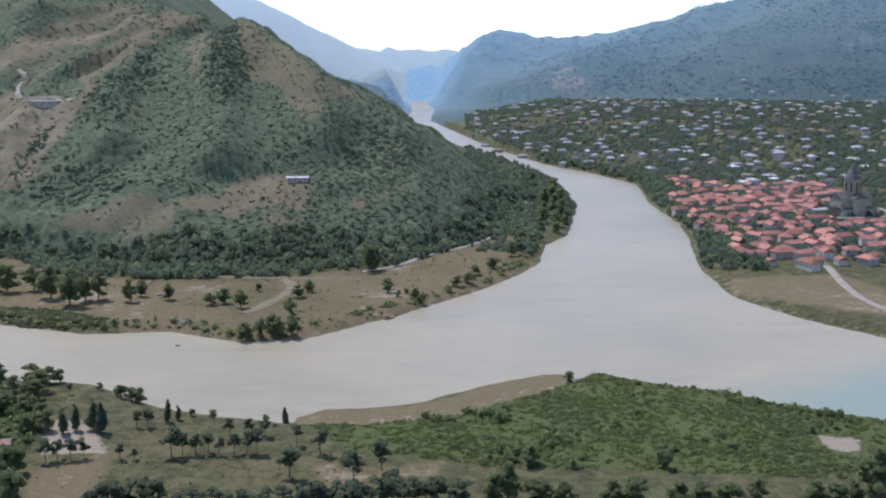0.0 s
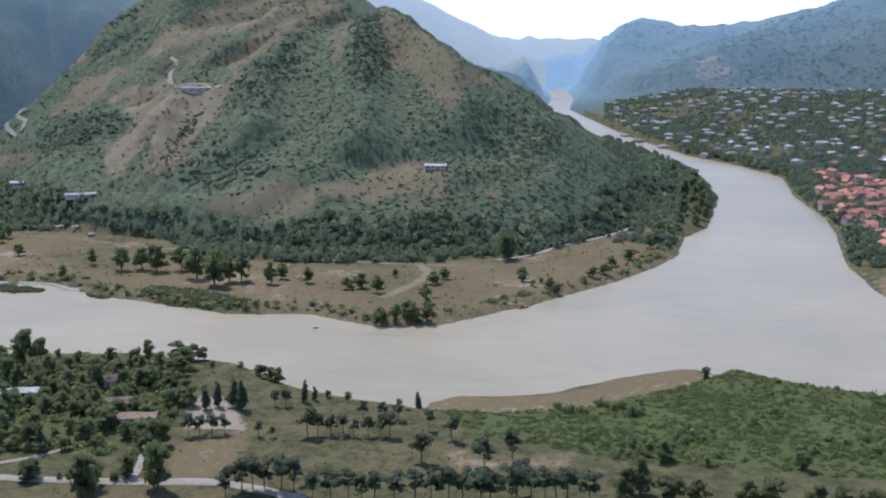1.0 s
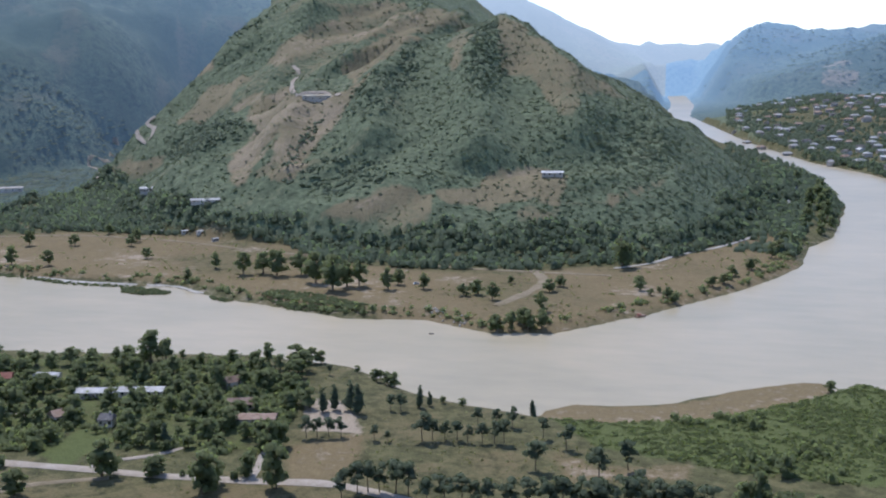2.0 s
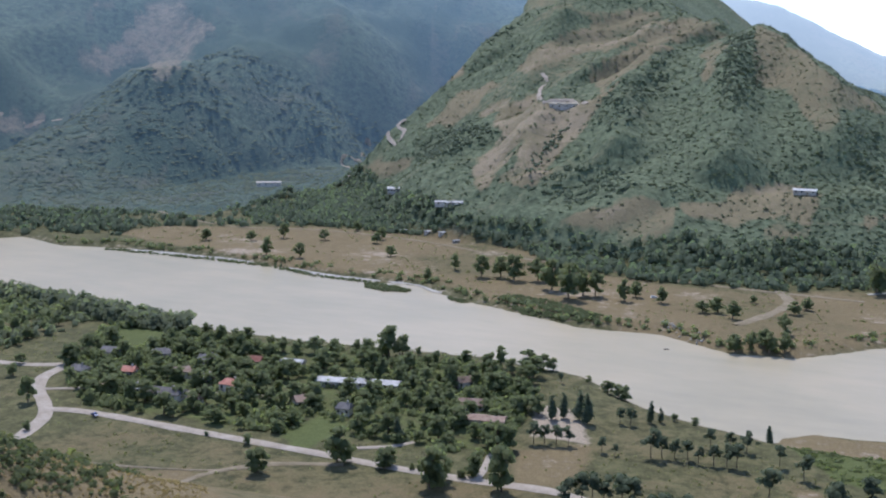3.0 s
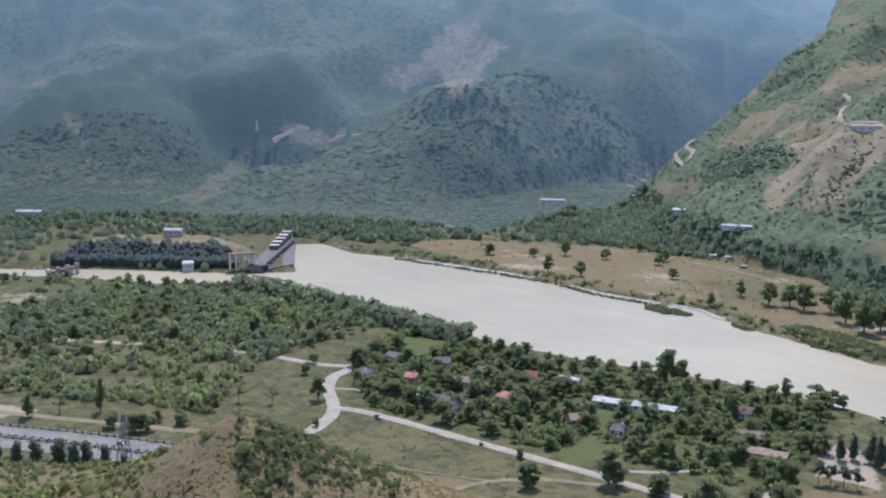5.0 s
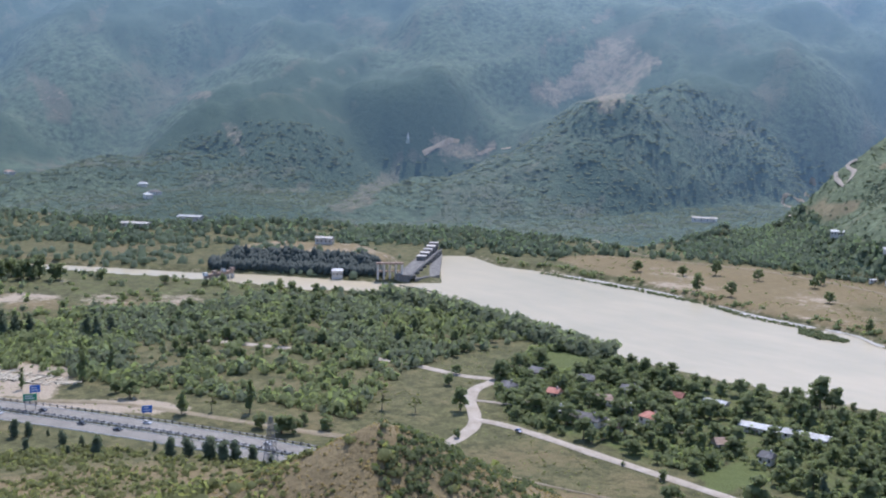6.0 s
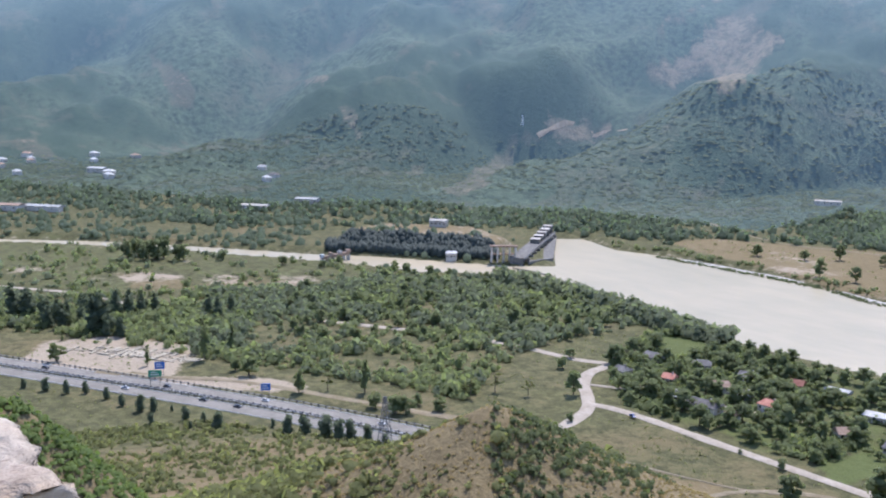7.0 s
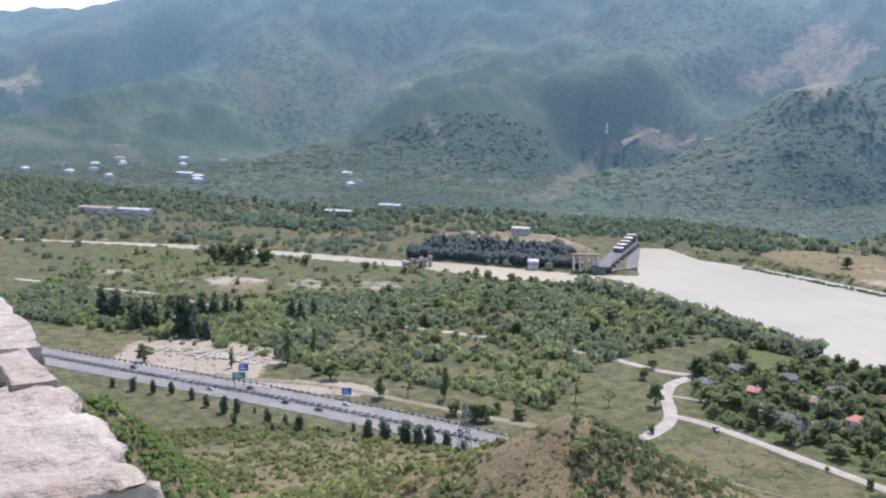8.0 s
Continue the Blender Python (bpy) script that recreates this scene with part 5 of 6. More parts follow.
def strip(name, pts, width, mat, lift, label, category="road", level=None, wobble=0.0, seed=3, offset=0.0):
    """A road as a sheet with a little thickness, laid over the land."""
    c = curve_points([p[:2] for p in pts], 5.0)
    t = np.gradient(c, axis=0)
    side = np.stack([-t[:, 1], t[:, 0]], -1) / np.linalg.norm(t, axis=1)[:, None]
    w = width * (1 + wobble * (fbm(c[:, 0], c[:, 1], 14, seed, 2) - 0.5) * 2)[:, None] / 2
    c = c + side * offset
    rows = []
    for s in (-1.0, -0.5, 0.0, 0.5, 1.0):
        e = c + side * w * s
        z = surface(e[:, 0], e[:, 1]) if level is None else np.full(len(e), level)
        rows.append(np.column_stack([e, z + lift - (0.35 if abs(s) == 1 else 0)]))
    v = np.stack(rows, 1)
    n = len(c)
    f = [(i * 5 + j, i * 5 + j + 1, i * 5 + j + 6, i * 5 + j + 5) for i in range(n - 1) for j in range(4)]
    ob = new(name, mesh(name, v.reshape(-1, 3), f, mat, True))
    return tagged(ob, label, category, kind="structure")


strip("road", ROAD_A, 6.5, DIRT, 0.45, "pale dusty dirt road bending past a pasture", wobble=0.3)
strip("road", ROAD_B, 6.0, DIRT, 0.5, "pale dusty dirt road along the village gardens", wobble=0.3, seed=5)
strip("road", [(-164, 374), (-166, 388), (-170, 404)], 3.5, DIRT, 0.5, "short pale dirt drive between trees", wobble=0.2)
strip("road", [(-232, 373), (-224, 384), (-212, 392), (-205, 402)], 3.0, DIRT, 0.45, "narrow dirt track into the gardens", wobble=0.4)
strip("road", [(-402, 386), (-370, 404), (-345, 412), (-310, 424), (-290, 428)], 3.2, DIRT, 0.45, "narrow pale village lane", wobble=0.3)
strip("road", [(-879, 167), (-812, 213), (-763, 248), (-715, 262)], 5.0, DIRT, 0.45, "thin pale track across the river flats", wobble=0.3)
strip("road", [(-250, 345), (-262, 336), (-290, 326), (-322, 318)], 1.8, TRACK, 0.4, "worn dirt track across the pasture", wobble=0.6)
strip("road", [(-218, 366), (-246, 352), (-262, 330), (-262, 312)], 3.4, TRACK, 0.4, "stony grey dirt track", wobble=0.5)
strip("road", [(300, 640), (281, 700), (281, 757), (290, 818), (300, 880), (345, 960), (380, 1040)], 6.0, DIRT, 0.6, "pale street leading down from the town", wobble=0.2)
strip("road", [(-118, 800), (-105, 760), (-112, 720), (-125, 680)], 8.0, TRACK, 0.45, "broad pale track over the far meadow", wobble=0.6, seed=8)
strip("road", [(-760, 905), (-640, 860), (-540, 880), (-440, 870), (-350, 838), (-240, 812), (-150, 795), (-60, 790)], 4.0, TRACK, 0.5, "pale dirt road along the foot of the hill", wobble=0.4)
strip("road", [(-61, 817), (-36, 840), (-11, 884), (22, 932), (55, 1006), (81, 1127), (108, 1318)], 4.0, GRAVEL, 0.6, "pale railway bed round the foot of the hill", wobble=0.5, seed=12)
strip("road", HIGHWAY, 11.5, ASPHALT, 0.25, "pale grey asphalt carriageway of the highway", level=4.0, offset=7.3)
strip("road", HIGHWAY, 11.5, ASPHALT, 0.25, "pale grey asphalt carriageway of the highway", level=4.0, offset=-7.3)
strip("road", [(-560, 188), (-533, 212), (-510, 236), (-484, 253), (-450, 269), (-407, 290), (-370, 312)], 6.0, TRACK, 0.5, "pale unpaved service road beside the highway", wobble=0.3, level=4.0)

# white edge and lane lines
LINE = plain_mat("road_paint", (0.42, 0.41, 0.38), (0.68, 0.67, 0.64), 0.5, 0.8, 0.1)
for off in (1.9, 12.6, -1.9, -12.6):
    strip("lane_line", HIGHWAY, 0.35, LINE, 0.29, "white painted line along the highway edge", "road marking", level=4.0, offset=off)

STEEL = plain_mat("dull_steel", (0.18, 0.17, 0.16), (0.3, 0.29, 0.28), 0.6, 0.6, 0.5, metal=0.3)
RAIL = plain_mat("galvanised_rail", (0.26, 0.25, 0.24), (0.36, 0.35, 0.34), 0.6, 0.5, 0.5, metal=0.4)
DARK = plain_mat("dark_post", (0.05, 0.05, 0.05), (0.09, 0.085, 0.08), 1.0, 0.8)


def box(bm, x0, y0, z0, x1, y1, z1, m=None):
    r = bmesh.ops.create_cube(bm, size=1.0)["verts"]
    for v in r:
        v.co = Vector((x0 + (v.co.x + 0.5) * (x1 - x0), y0 + (v.co.y + 0.5) * (y1 - y0), z0 + (v.co.z + 0.5) * (z1 - z0)))
        if m:
            v.co = m @ v.co
    return r


def beam(bm, p, q, r):
    p, q = Vector(p), Vector(q)
    turn = (q - p).to_track_quat("Z", "Y").to_matrix().to_4x4()
    box(bm, -r, -r, 0, r, r, (q - p).length, Matrix.Translation(p) @ turn)


def guard_rail(offset, start, stop, label):
    c = curve_points(HIGHWAY, 4.0)
    t = np.gradient(c, axis=0)
    c = c + np.stack([-t[:, 1], t[:, 0]], -1) / np.linalg.norm(t, axis=1)[:, None] * offset
    c = c[(c[:, 0] > start) & (c[:, 0] < stop)]
    top = tagged(new("guard_rail"), label, "barrier", "highway barriers")
    top.location = (c[0][0], c[0][1], 4.2)
    bm = bmesh.new()
    across = np.stack([-np.gradient(c[:, 1]), np.gradient(c[:, 0])], -1)
    across /= np.linalg.norm(across, axis=1)[:, None] / 0.16
    rings = [[bm.verts.new((a[0] + s * v[0], a[1] + s * v[1], z)) for s, z in ((-1, 4.78), (1, 4.78), (1, 5.12), (-1, 5.12))] for a, v in zip(c, across)]
    for a, b in zip(rings, rings[1:]):
        for k in range(4):
            bm.faces.new((a[k], a[(k + 1) % 4], b[(k + 1) % 4], b[k]))
    rail = part("rail", bm, RAIL, top)
    rail.matrix_parent_inverse = Matrix.Translation(-top.location)
    bm = bmesh.new()
    box(bm, -0.25, -0.25, -0.2, 0.25, 0.25, 1.25)
    me = bpy.data.meshes.new("post")
    bm.to_mesh(me)
    bm.free()
    me.materials.append(DARK)
    for a in c:
        post = part("post", me, None, top)
        post.location = (a[0] - c[0][0], a[1] - c[0][1], 0)


guard_rail(1.0, -760, -270, "dark steel barrier along the highway median")
guard_rail(-1.0, -760, -270, "dark steel barrier along the highway median")
guard_rail(13.8, -640, -250, "steel barrier with dark posts along the highway edge")


# ---- buildings ----
PLASTER = plain_mat("plaster", (0.45, 0.40, 0.34), (0.58, 0.53, 0.46), 0.3, 0.9, 0.2, vary=0.25)
TILE = plain_mat("red_roof_tile", (0.4, 0.165, 0.115), (0.54, 0.27, 0.2), 0.35, 0.9, 0.1, 0.05, vary=0.3)
TIN = plain_mat("pale_sheet_roof", (0.36, 0.345, 0.32), (0.6, 0.585, 0.55), 0.22, 0.7, 0.2, vary=0.35)
SLATE = plain_mat("grey_slate_roof", (0.13, 0.12, 0.11), (0.21, 0.195, 0.18), 0.5, 0.9, 0.1, vary=0.25)
RUST = plain_mat("rusty_roof", (0.26, 0.17, 0.12), (0.38, 0.28, 0.21), 0.4, 0.85, 0.2, vary=0.2)
STONE = plain_mat("pale_sandstone", (0.36, 0.31, 0.22), (0.48, 0.42, 0.32), 0.12, 0.9, 0.2, 0.06)
GLASS = plain_mat("window_glass", (0.03, 0.035, 0.04), (0.06, 0.065, 0.07), 0.5, 0.15, 0.6)
WOOD = plain_mat("brown_door", (0.16, 0.1, 0.06), (0.22, 0.15, 0.1), 1.0, 0.8)
# Concrete darkened in colour for the backlit dam's shade; also on the cathedral roofs.
DAMCRETE = plain_mat("shade_dark_concrete", (0.13, 0.125, 0.115), (0.24, 0.225, 0.2), 0.15, 0.95, 0.05, 0.05)
CONCRETE = plain_mat("grey_concrete", (0.3, 0.29, 0.27), (0.42, 0.41, 0.38), 0.2, 0.9, 0.2, 0.05)


def gable(w, d, z, rise, over, hip=0.0):
    """A roof with thick edges over a plan w by d, its ridge along x."""
    bm = bmesh.new()
    x, y = w / 2 + over, d / 2 + over
    low = [(-x, -y), (x, -y), (x, y), (-x, y)]
    b = [bm.verts.new((p, q, z - 0.1)) for p, q in low]
    e = [bm.verts.new((p, q, z + 0.12)) for p, q in low]
    r = [bm.verts.new((-x + hip, 0, z + rise)), bm.verts.new((x - hip, 0, z + rise))]
    for k in range(4):
        bm.faces.new((b[k], b[(k + 1) % 4], e[(k + 1) % 4], e[k]))
    bm.faces.new(b[::-1])
    bm.faces.new((e[0], e[1], r[1], r[0]))
    bm.faces.new((e[2], e[3], r[0], r[1]))
    bm.faces.new((e[1], e[2], r[1]))
    bm.faces.new((e[3], e[0], r[0]))
    return bm


def house(w, d, h, rise, roof, label, hip=0.0, windows=3, chimney=False, name="house", wall=None, category="house"):
    top = tagged(new(name), label, category)
    bm = bmesh.new()
    box(bm, -w / 2, -d / 2, -1.5, w / 2, d / 2, h)
    part("wall", bm, wall or PLASTER, top)
    rf = part("roof", gable(w, d, h, rise, 0.5, hip), roof, top)
    for k in range(windows):
        x = -w / 2 + w * (k + 0.5) / windows
        bm = bmesh.new()
        if k == windows // 2 and h < 5:
            box(bm, x - 0.5, -d / 2 - 0.06, 0, x + 0.5, -d / 2 + 0.1, 2.1)
            part("door", bm, WOOD, top)
        else:
            box(bm, x - 0.6, -d / 2 - 0.06, h * 0.45, x + 0.6, -d / 2 + 0.1, h * 0.45 + 1.4)
            part("window", bm, GLASS, top)
    if chimney:
        bm = bmesh.new()
        box(bm, w * 0.2, -0.4, h, w * 0.2 + 0.7, 0.4, h + rise + 0.9)
        part("chimney", bm, PLASTER, rf)
    return top


def settle(sources, places, group, angle, spread, seed, size=0.15):
    """Copies of the sources at the places, turned about one angle of the streets."""
    rng = np.random.default_rng(seed)
    for k, (x, y) in enumerate(places):
        m = pose(x, y, float(surface(x, y)), 0, 0, angle + rng.choice([0, 90, 180, 270]) + rng.normal(0, spread))
        src = sources[k % len(sources)]
        if k < len(sources):
            ob = src
            ob.matrix_basis = m
        else:
            ob = copy_thing(src, m)
        tagged(ob, group=group)
        ob.scale = [1 + rng.uniform(-size, size) for _ in range(3)]


CHURCH = (398, 1078)
red = [
    house(13, 9, 5.5, 2.8, TILE, "cream house with a red tiled gable roof", 0, 4, True),
    house(11, 10, 4.5, 2.6, TILE, "plastered house with a red tiled hipped roof", 3.5, 3),
    house(16, 8, 6.0, 2.6, TILE, "long two-storey house under red roof tiles", 1.5, 5, True),
    house(9, 8, 3.8, 2.4, TILE, "small house with a red tiled roof", 0, 3),
    house(19, 9, 5.0, 3.0, TILE, "long red-roofed house in the old town", 4, 5),
]
spots = [p for p in scatter(TOWN_RED, 190, 15.5, 31, [CHURCH]) if math.hypot(p[0] - CHURCH[0], p[1] - CHURCH[1]) > 42]
settle(red, spots, "red-roofed houses of the old town", 15, 9, 32)

pale = [
    house(13, 10, 5.0, 2.4, TIN, "house with a pale sheet-metal roof among trees", 4, 2),
    house(11, 9, 4.0, 2.2, TIN, "small pale-roofed house among trees", 0, 2),
    house(12, 9, 5.5, 2.4, SLATE, "grey-roofed house among trees", 3, 2),
    house(16, 10, 6.0, 2.4, TIN, "two-storey house with a pale hipped roof", 4, 3),
    house(12, 9, 5.0, 2.6, RUST, "house with a rusty brown roof among trees", 2, 2),
]
UPPER_TOWN = [(170, 1600), (60, 1990), (60, 2500), (330, 2560), (850, 2350), (950, 2100), (640, 1500), (470, 1350), (360, 1330), (300, 1420), (240, 1500)]
upper = sorted(scatter(UPPER_TOWN, 280, 22, 33), key=lambda p: p[1])
settle(pale, upper[:70], "houses of the upper town", 20, 15, 34, 0.2)


def many_houses(name, places, label, seed):
    """Houses too far off to tell apart: walls and hipped roofs in two meshes."""
    rng = np.random.default_rng(seed)
    base = np.array([(-1, -1, -1.5), (1, -1, -1.5), (1, 1, -1.5), (-1, 1, -1.5), (-1, -1, 1), (1, -1, 1), (1, 1, 1), (-1, 1, 1)], float)
    wall_f = np.array([(0, 1, 5, 4), (1, 2, 6, 5), (2, 3, 7, 6), (3, 0, 4, 7)])
    roof = np.array([(-1.1, -1.1, 0), (1.1, -1.1, 0), (1.1, 1.1, 0), (-1.1, 1.1, 0), (-0.5, 0, 1), (0.5, 0, 1)], float)
    roof_f = [(0, 1, 5, 4), (1, 2, 5), (2, 3, 4, 5), (3, 0, 4), (3, 2, 1, 0)]
    wv, wf, rv, rf = [], [], {0: [], 1: [], 2: []}, {0: [], 1: [], 2: []}
    for k, (x, y) in enumerate(places):
        z, a = float(surface(x, y)), radians(20 + rng.normal(0, 20))
        w, d, h = rng.uniform(5, 8), rng.uniform(4, 5.5), rng.uniform(3.5, 6)
        turn = np.array([[math.cos(a), math.sin(a), 0], [-math.sin(a), math.cos(a), 0], [0, 0, 1]])
        wf += (wall_f + 8 * k).tolist()
        wv.append((base * (w, d, h)) @ turn + (x, y, z))
        j = (0, 0, 0, 1, 2)[rng.integers(0, 5)]
        rf[j] += [tuple(i + 6 * len(rv[j]) for i in f) for f in roof_f]
        rv[j].append((roof * (w, d, 2.4)) @ turn + (x, y, z + h))
    top = tagged(new(name), label, "houses", kind="stuff")
    part("walls", mesh("walls", np.concatenate(wv), wf, PLASTER), None, top)
    for j, mat in enumerate((TIN, SLATE, RUST)):
        if rv[j]:
            part("roofs", mesh("roofs", np.concatenate(rv[j]), rf[j], mat), None, top)


HILL_TOWN = [(70, 2500), (330, 2540), (850, 2330), (1050, 2300), (1150, 2650), (800, 2750), (330, 2720), (60, 2700)]
many_houses("upper_town", upper[70:] + scatter(HILL_TOWN, 60, 34, 38), "many far pale-roofed houses among trees", 37)

SUBURB = [(-1150, 640), (-1330, 470), (-1550, 330), (-1800, 260), (-1900, 480), (-1650, 640), (-1400, 720)]
many_houses("suburb", [p for p in scatter(SUBURB, 26, 42, 35) if surface(*p) < 20], "far pale-roofed houses below the mountain", 36)

# the village by the river: place, width, depth, roof
VILLAGE_HOUSES = [
    (-378, 424, 6, 6, TILE, "small house with a bright red roof in gardens"),
    (-353, 434, 9, 7, RUST, "low house with a brownish red roof"),
    (-318, 428, 9, 8, TILE, "house with a red tiled roof by the lane"),
    (-333, 469, 7, 6, TILE, "small orange-roofed house near the bank"),
    (-337, 403, 16, 9, SLATE, "large house with a dark grey roof"),
    (-385, 457, 9, 8, SLATE, "grey-roofed house in thick gardens"),
    (-357, 461, 9, 8, SLATE, "grey hipped-roof house in gardens"),
    (-412, 448, 10, 8, SLATE, "dark-roofed house half hidden by trees"),
    (-401, 413, 8, 7, SLATE, "dark grey shed-like house by trees"),
    (-274, 423, 8, 7, RUST, "small worn house among dark trees"),
    (-250, 421, 6, 6, SLATE, "small grey-roofed hut among trees"),
    (-318, 400, 6, 5, RUST, "little brown-roofed shed beside the house"),
    (-356, 402, 8, 5, TIN, "low shed with a patched pale roof"),
    (-219, 484, 8, 6, RUST, "worn small house near the river bank"),
    (-334, 430, 6, 5, TIN, "little shed with a white roof"),
    (-201, 454, 12, 7, RUST, "old brown-roofed house near the cypresses"),
]
for k, (x, y, w, d, roof, label) in enumerate(VILLAGE_HOUSES):
    ob = house(w, d, 3.2 + 0.3 * (k % 3), 2.2 + 0.2 * (k % 2), roof, label, (k % 3) * w * 0.12, 3, k % 2 == 0)
    ob.matrix_basis = pose(x, y, float(surface(x, y)), 0, 0, 18 + 37 * (k % 4 == 1) - 8 * (k % 3))
    tagged(ob, group="village houses")
for x, y, w, d, ang, roof, label in (
    (-277, 458, 18, 8, 14, TIN, "long low barn with a patched white roof"),
    (-256, 464, 21, 8, 12, TIN, "long low barn with a pale rusting roof"),
    (-315, 477, 13, 5, 10, TIN, "long shed with a white metal roof"),
    (-373, 402, 16, 6, 16, RUST, "long low building with an orange-brown roof"),
    (-190, 437, 23, 8, 12, RUST, "long half-ruined building with a brown roof"),
):
    ob = house(w, d, 3.0, 1.3, roof, label, 0, 5, False, "barn", category="barn")
    ob.matrix_basis = pose(x, y, float(surface(x, y)), 0, 0, ang)


for az, el, w, d, h, ang, roof, label in (
    (7.47, -6.49, 18, 7, 3.2, 4, TIN, "long white building on a hill terrace"),
    (30.25, -7.3, 24, 7, 3.0, 20, TIN, "long low shed with a pale roof at the hill foot"),
    (28.12, -7.0, 12, 9, 5.0, 20, TIN, "white-roofed house at the hill foot"),
    (25.25, -7.55, 26, 7, 3.0, 20, TIN, "long pale shed at the edge of the woods"),
    (60.66, -7.18, 26, 14, 6.0, 40, TIN, "works hall with a bright white roof"),
    (63.34, -7.45, 30, 10, 5.0, 40, PLASTER, "pale flat-roofed works building"),
    (71.0, -5.47, 24, 12, 6.0, 40, TIN, "far hall with a bright white roof"),
    (73.9, -7.23, 60, 14, 5.0, 40, TIN, "long factory hall with pale roofs"),
    (75.3, -7.15, 40, 16, 6.0, 40, RUST, "brownish factory building among trees"),
    (34.5, -6.6, 30, 10, 5.0, 30, PLASTER, "pale low building in the woods"),
    (19.5, -2.6, 30, 6, 6.0, 20, STONE, "low stone building on a hillside cutting"),
    (53.9, -8.3, 16, 9, 6.0, 40, PLASTER, "pale house above the dam"),
):
    x, y, z = land_hit(az, el)
    ob = house(w, d, h, 1.4, roof, label, 0, 4, False, "hall", category="building")
    ob.matrix_basis = pose(x, y, z, 0, 0, ang)

TRACK_A = [(20.6, -0.88), (20.37, -1.25), (20.71, -1.74), (20.65, -2.1), (19.93, -2.29), (19.06, -2.22), (18.34, -2.35)]
TRACK_B = [(27.51, -3.24), (27.93, -3.52), (27.57, -3.81), (28.37, -4.24), (29.36, -4.8), (29.93, -5.37), (30.77, -5.43), (30.22, -5.79), (30.93, -6.5)]
TRACK_C = [(48.9, -3.66), (48.3, -3.33), (46.7, -3.25), (44.4, -3.25)]
TRACK_D = [(-19.46, -2.58), (-19.31, -2.3), (-19.0, -2.1)]
for pts, w in ((TRACK_A, 5), (TRACK_B, 5), (TRACK_C, 7), (TRACK_D, 8)):
    strip("road", [land_hit(*p) for p in pts], w, DIRT, 0.9, "pale track winding up the hillside", wobble=0.5)

# the cathedral and its wall
top = tagged(new("cathedral"), "tall sandstone cathedral with a conical dome", "church")
for x0, y0, x1, y1, h, rise, nm in ((-19, -7.5, 19, 7.5, 20, 6, "nave"), (-7.5, -13, 7.5, 13, 20, 6, "transept"), (-19, -12, 19, 12, 10, 3, "aisle")):
    bm = bmesh.new()
    box(bm, x0, y0, -2, x1, y1, h)
    wall = part(nm, bm, STONE, top)
    long_x = (x1 - x0) > (y1 - y0)
    rb = gable((x1 - x0) if long_x else (y1 - y0), (y1 - y0) if long_x else (x1 - x0), h, rise, 0.5)
    if not long_x:
        bmesh.ops.rotate(rb, verts=rb.verts, cent=(0, 0, 0), matrix=Matrix.Rotation(radians(90), 3, "Z"))
    part("roof", rb, DAMCRETE, wall)
bm = bmesh.new()
bmesh.ops.create_cone(bm, cap_ends=True, segments=16, radius1=7.2, radius2=7.2, depth=16, matrix=Matrix.Translation((0, 0, 30)))
drum = part("drum", bm, STONE, top)
bm = bmesh.new()
bmesh.ops.create_cone(bm, cap_ends=True, segments=16, radius1=8.0, radius2=0.3, depth=14, matrix=Matrix.Translation((0, 0, 45)))
part("cone_roof", bm, DAMCRETE, top)
for k in range(8):
    bm = bmesh.new()
    box(bm, -0.7, 6.8, 26, 0.7, 7.5, 35, Matrix.Rotation(k * 0.7854, 4, "Z"))
    part("window", bm, GLASS, drum)
for x in (-13, -9, 9, 13):
    bm = bmesh.new()
    box(bm, x - 0.6, -12.1, 3, x + 0.6, -11.9, 8)
    part("window", bm, GLASS, top)
top.matrix_basis = pose(*CHURCH, float(surface(*CHURCH)), 0, 0, 22)
annex = house(26, 12, 8, 1.2, TIN, "long annex with a pale flat roof by the cathedral", 0, 6, False, "annex", STONE, "building")
annex.matrix_basis = pose(372, 1084, float(surface(372, 1084)), 0, 0, 20)
fence = tagged(new("precinct_wall"), "low stone wall round the cathedral yard", "wall")
for p, q in (((358, 1045), (445, 1062)), ((445, 1062), (440, 1120)), ((440, 1120), (350, 1105)), ((350, 1105), (358, 1045))):
    bm = bmesh.new()
    z = float(surface(*p))
    beam(bm, (p[0], p[1], z + 2.0), (q[0], q[1], float(surface(*q)) + 2.0), 2.2)
    part("wall_side", bm, STONE, fence)

strip("gravel_bank", [(-640, 727), (-553, 731), (-491, 729), (-441, 713), (-367, 714), (-338, 700), (-292, 690)], 9.0, GRAVEL, 0.35, "pale gravel line along the far shore", "gravel", level=0.3, wobble=0.65, seed=9)


def reed_edge(x, y, z):
    line = [(-660, 722), (-553, 725), (-491, 722), (-441, 706), (-400, 706)]
    reeds = inside([(-285, 682), (-256, 658), (-205, 652), (-205, 668), (-255, 695), (-285, 700)], x, y)
    return (line_dist(line, x, y) < 4) | reeds


a_ = np.radians(rng.uniform(15, 44, 60000))
d_ = rng.uniform(660, 1000, 60000)
x_, y_ = -np.sin(a_) * d_, np.cos(a_) * d_
k_ = reed_edge(x_, y_, 0)
isle = inside(ISLETS[0], x_, y_) | inside(ISLETS[1], x_, y_)
k_ = k_ | isle
p = np.stack([x_, y_, np.maximum(height(x_, y_), 0.0)], -1)[k_][:1500]
clumps("reed_fringe", p, rng.uniform(0.6, 1.5, len(p)), REEDS, "green reeds growing in the shallow water", "reeds", rng, 1, 0.6)


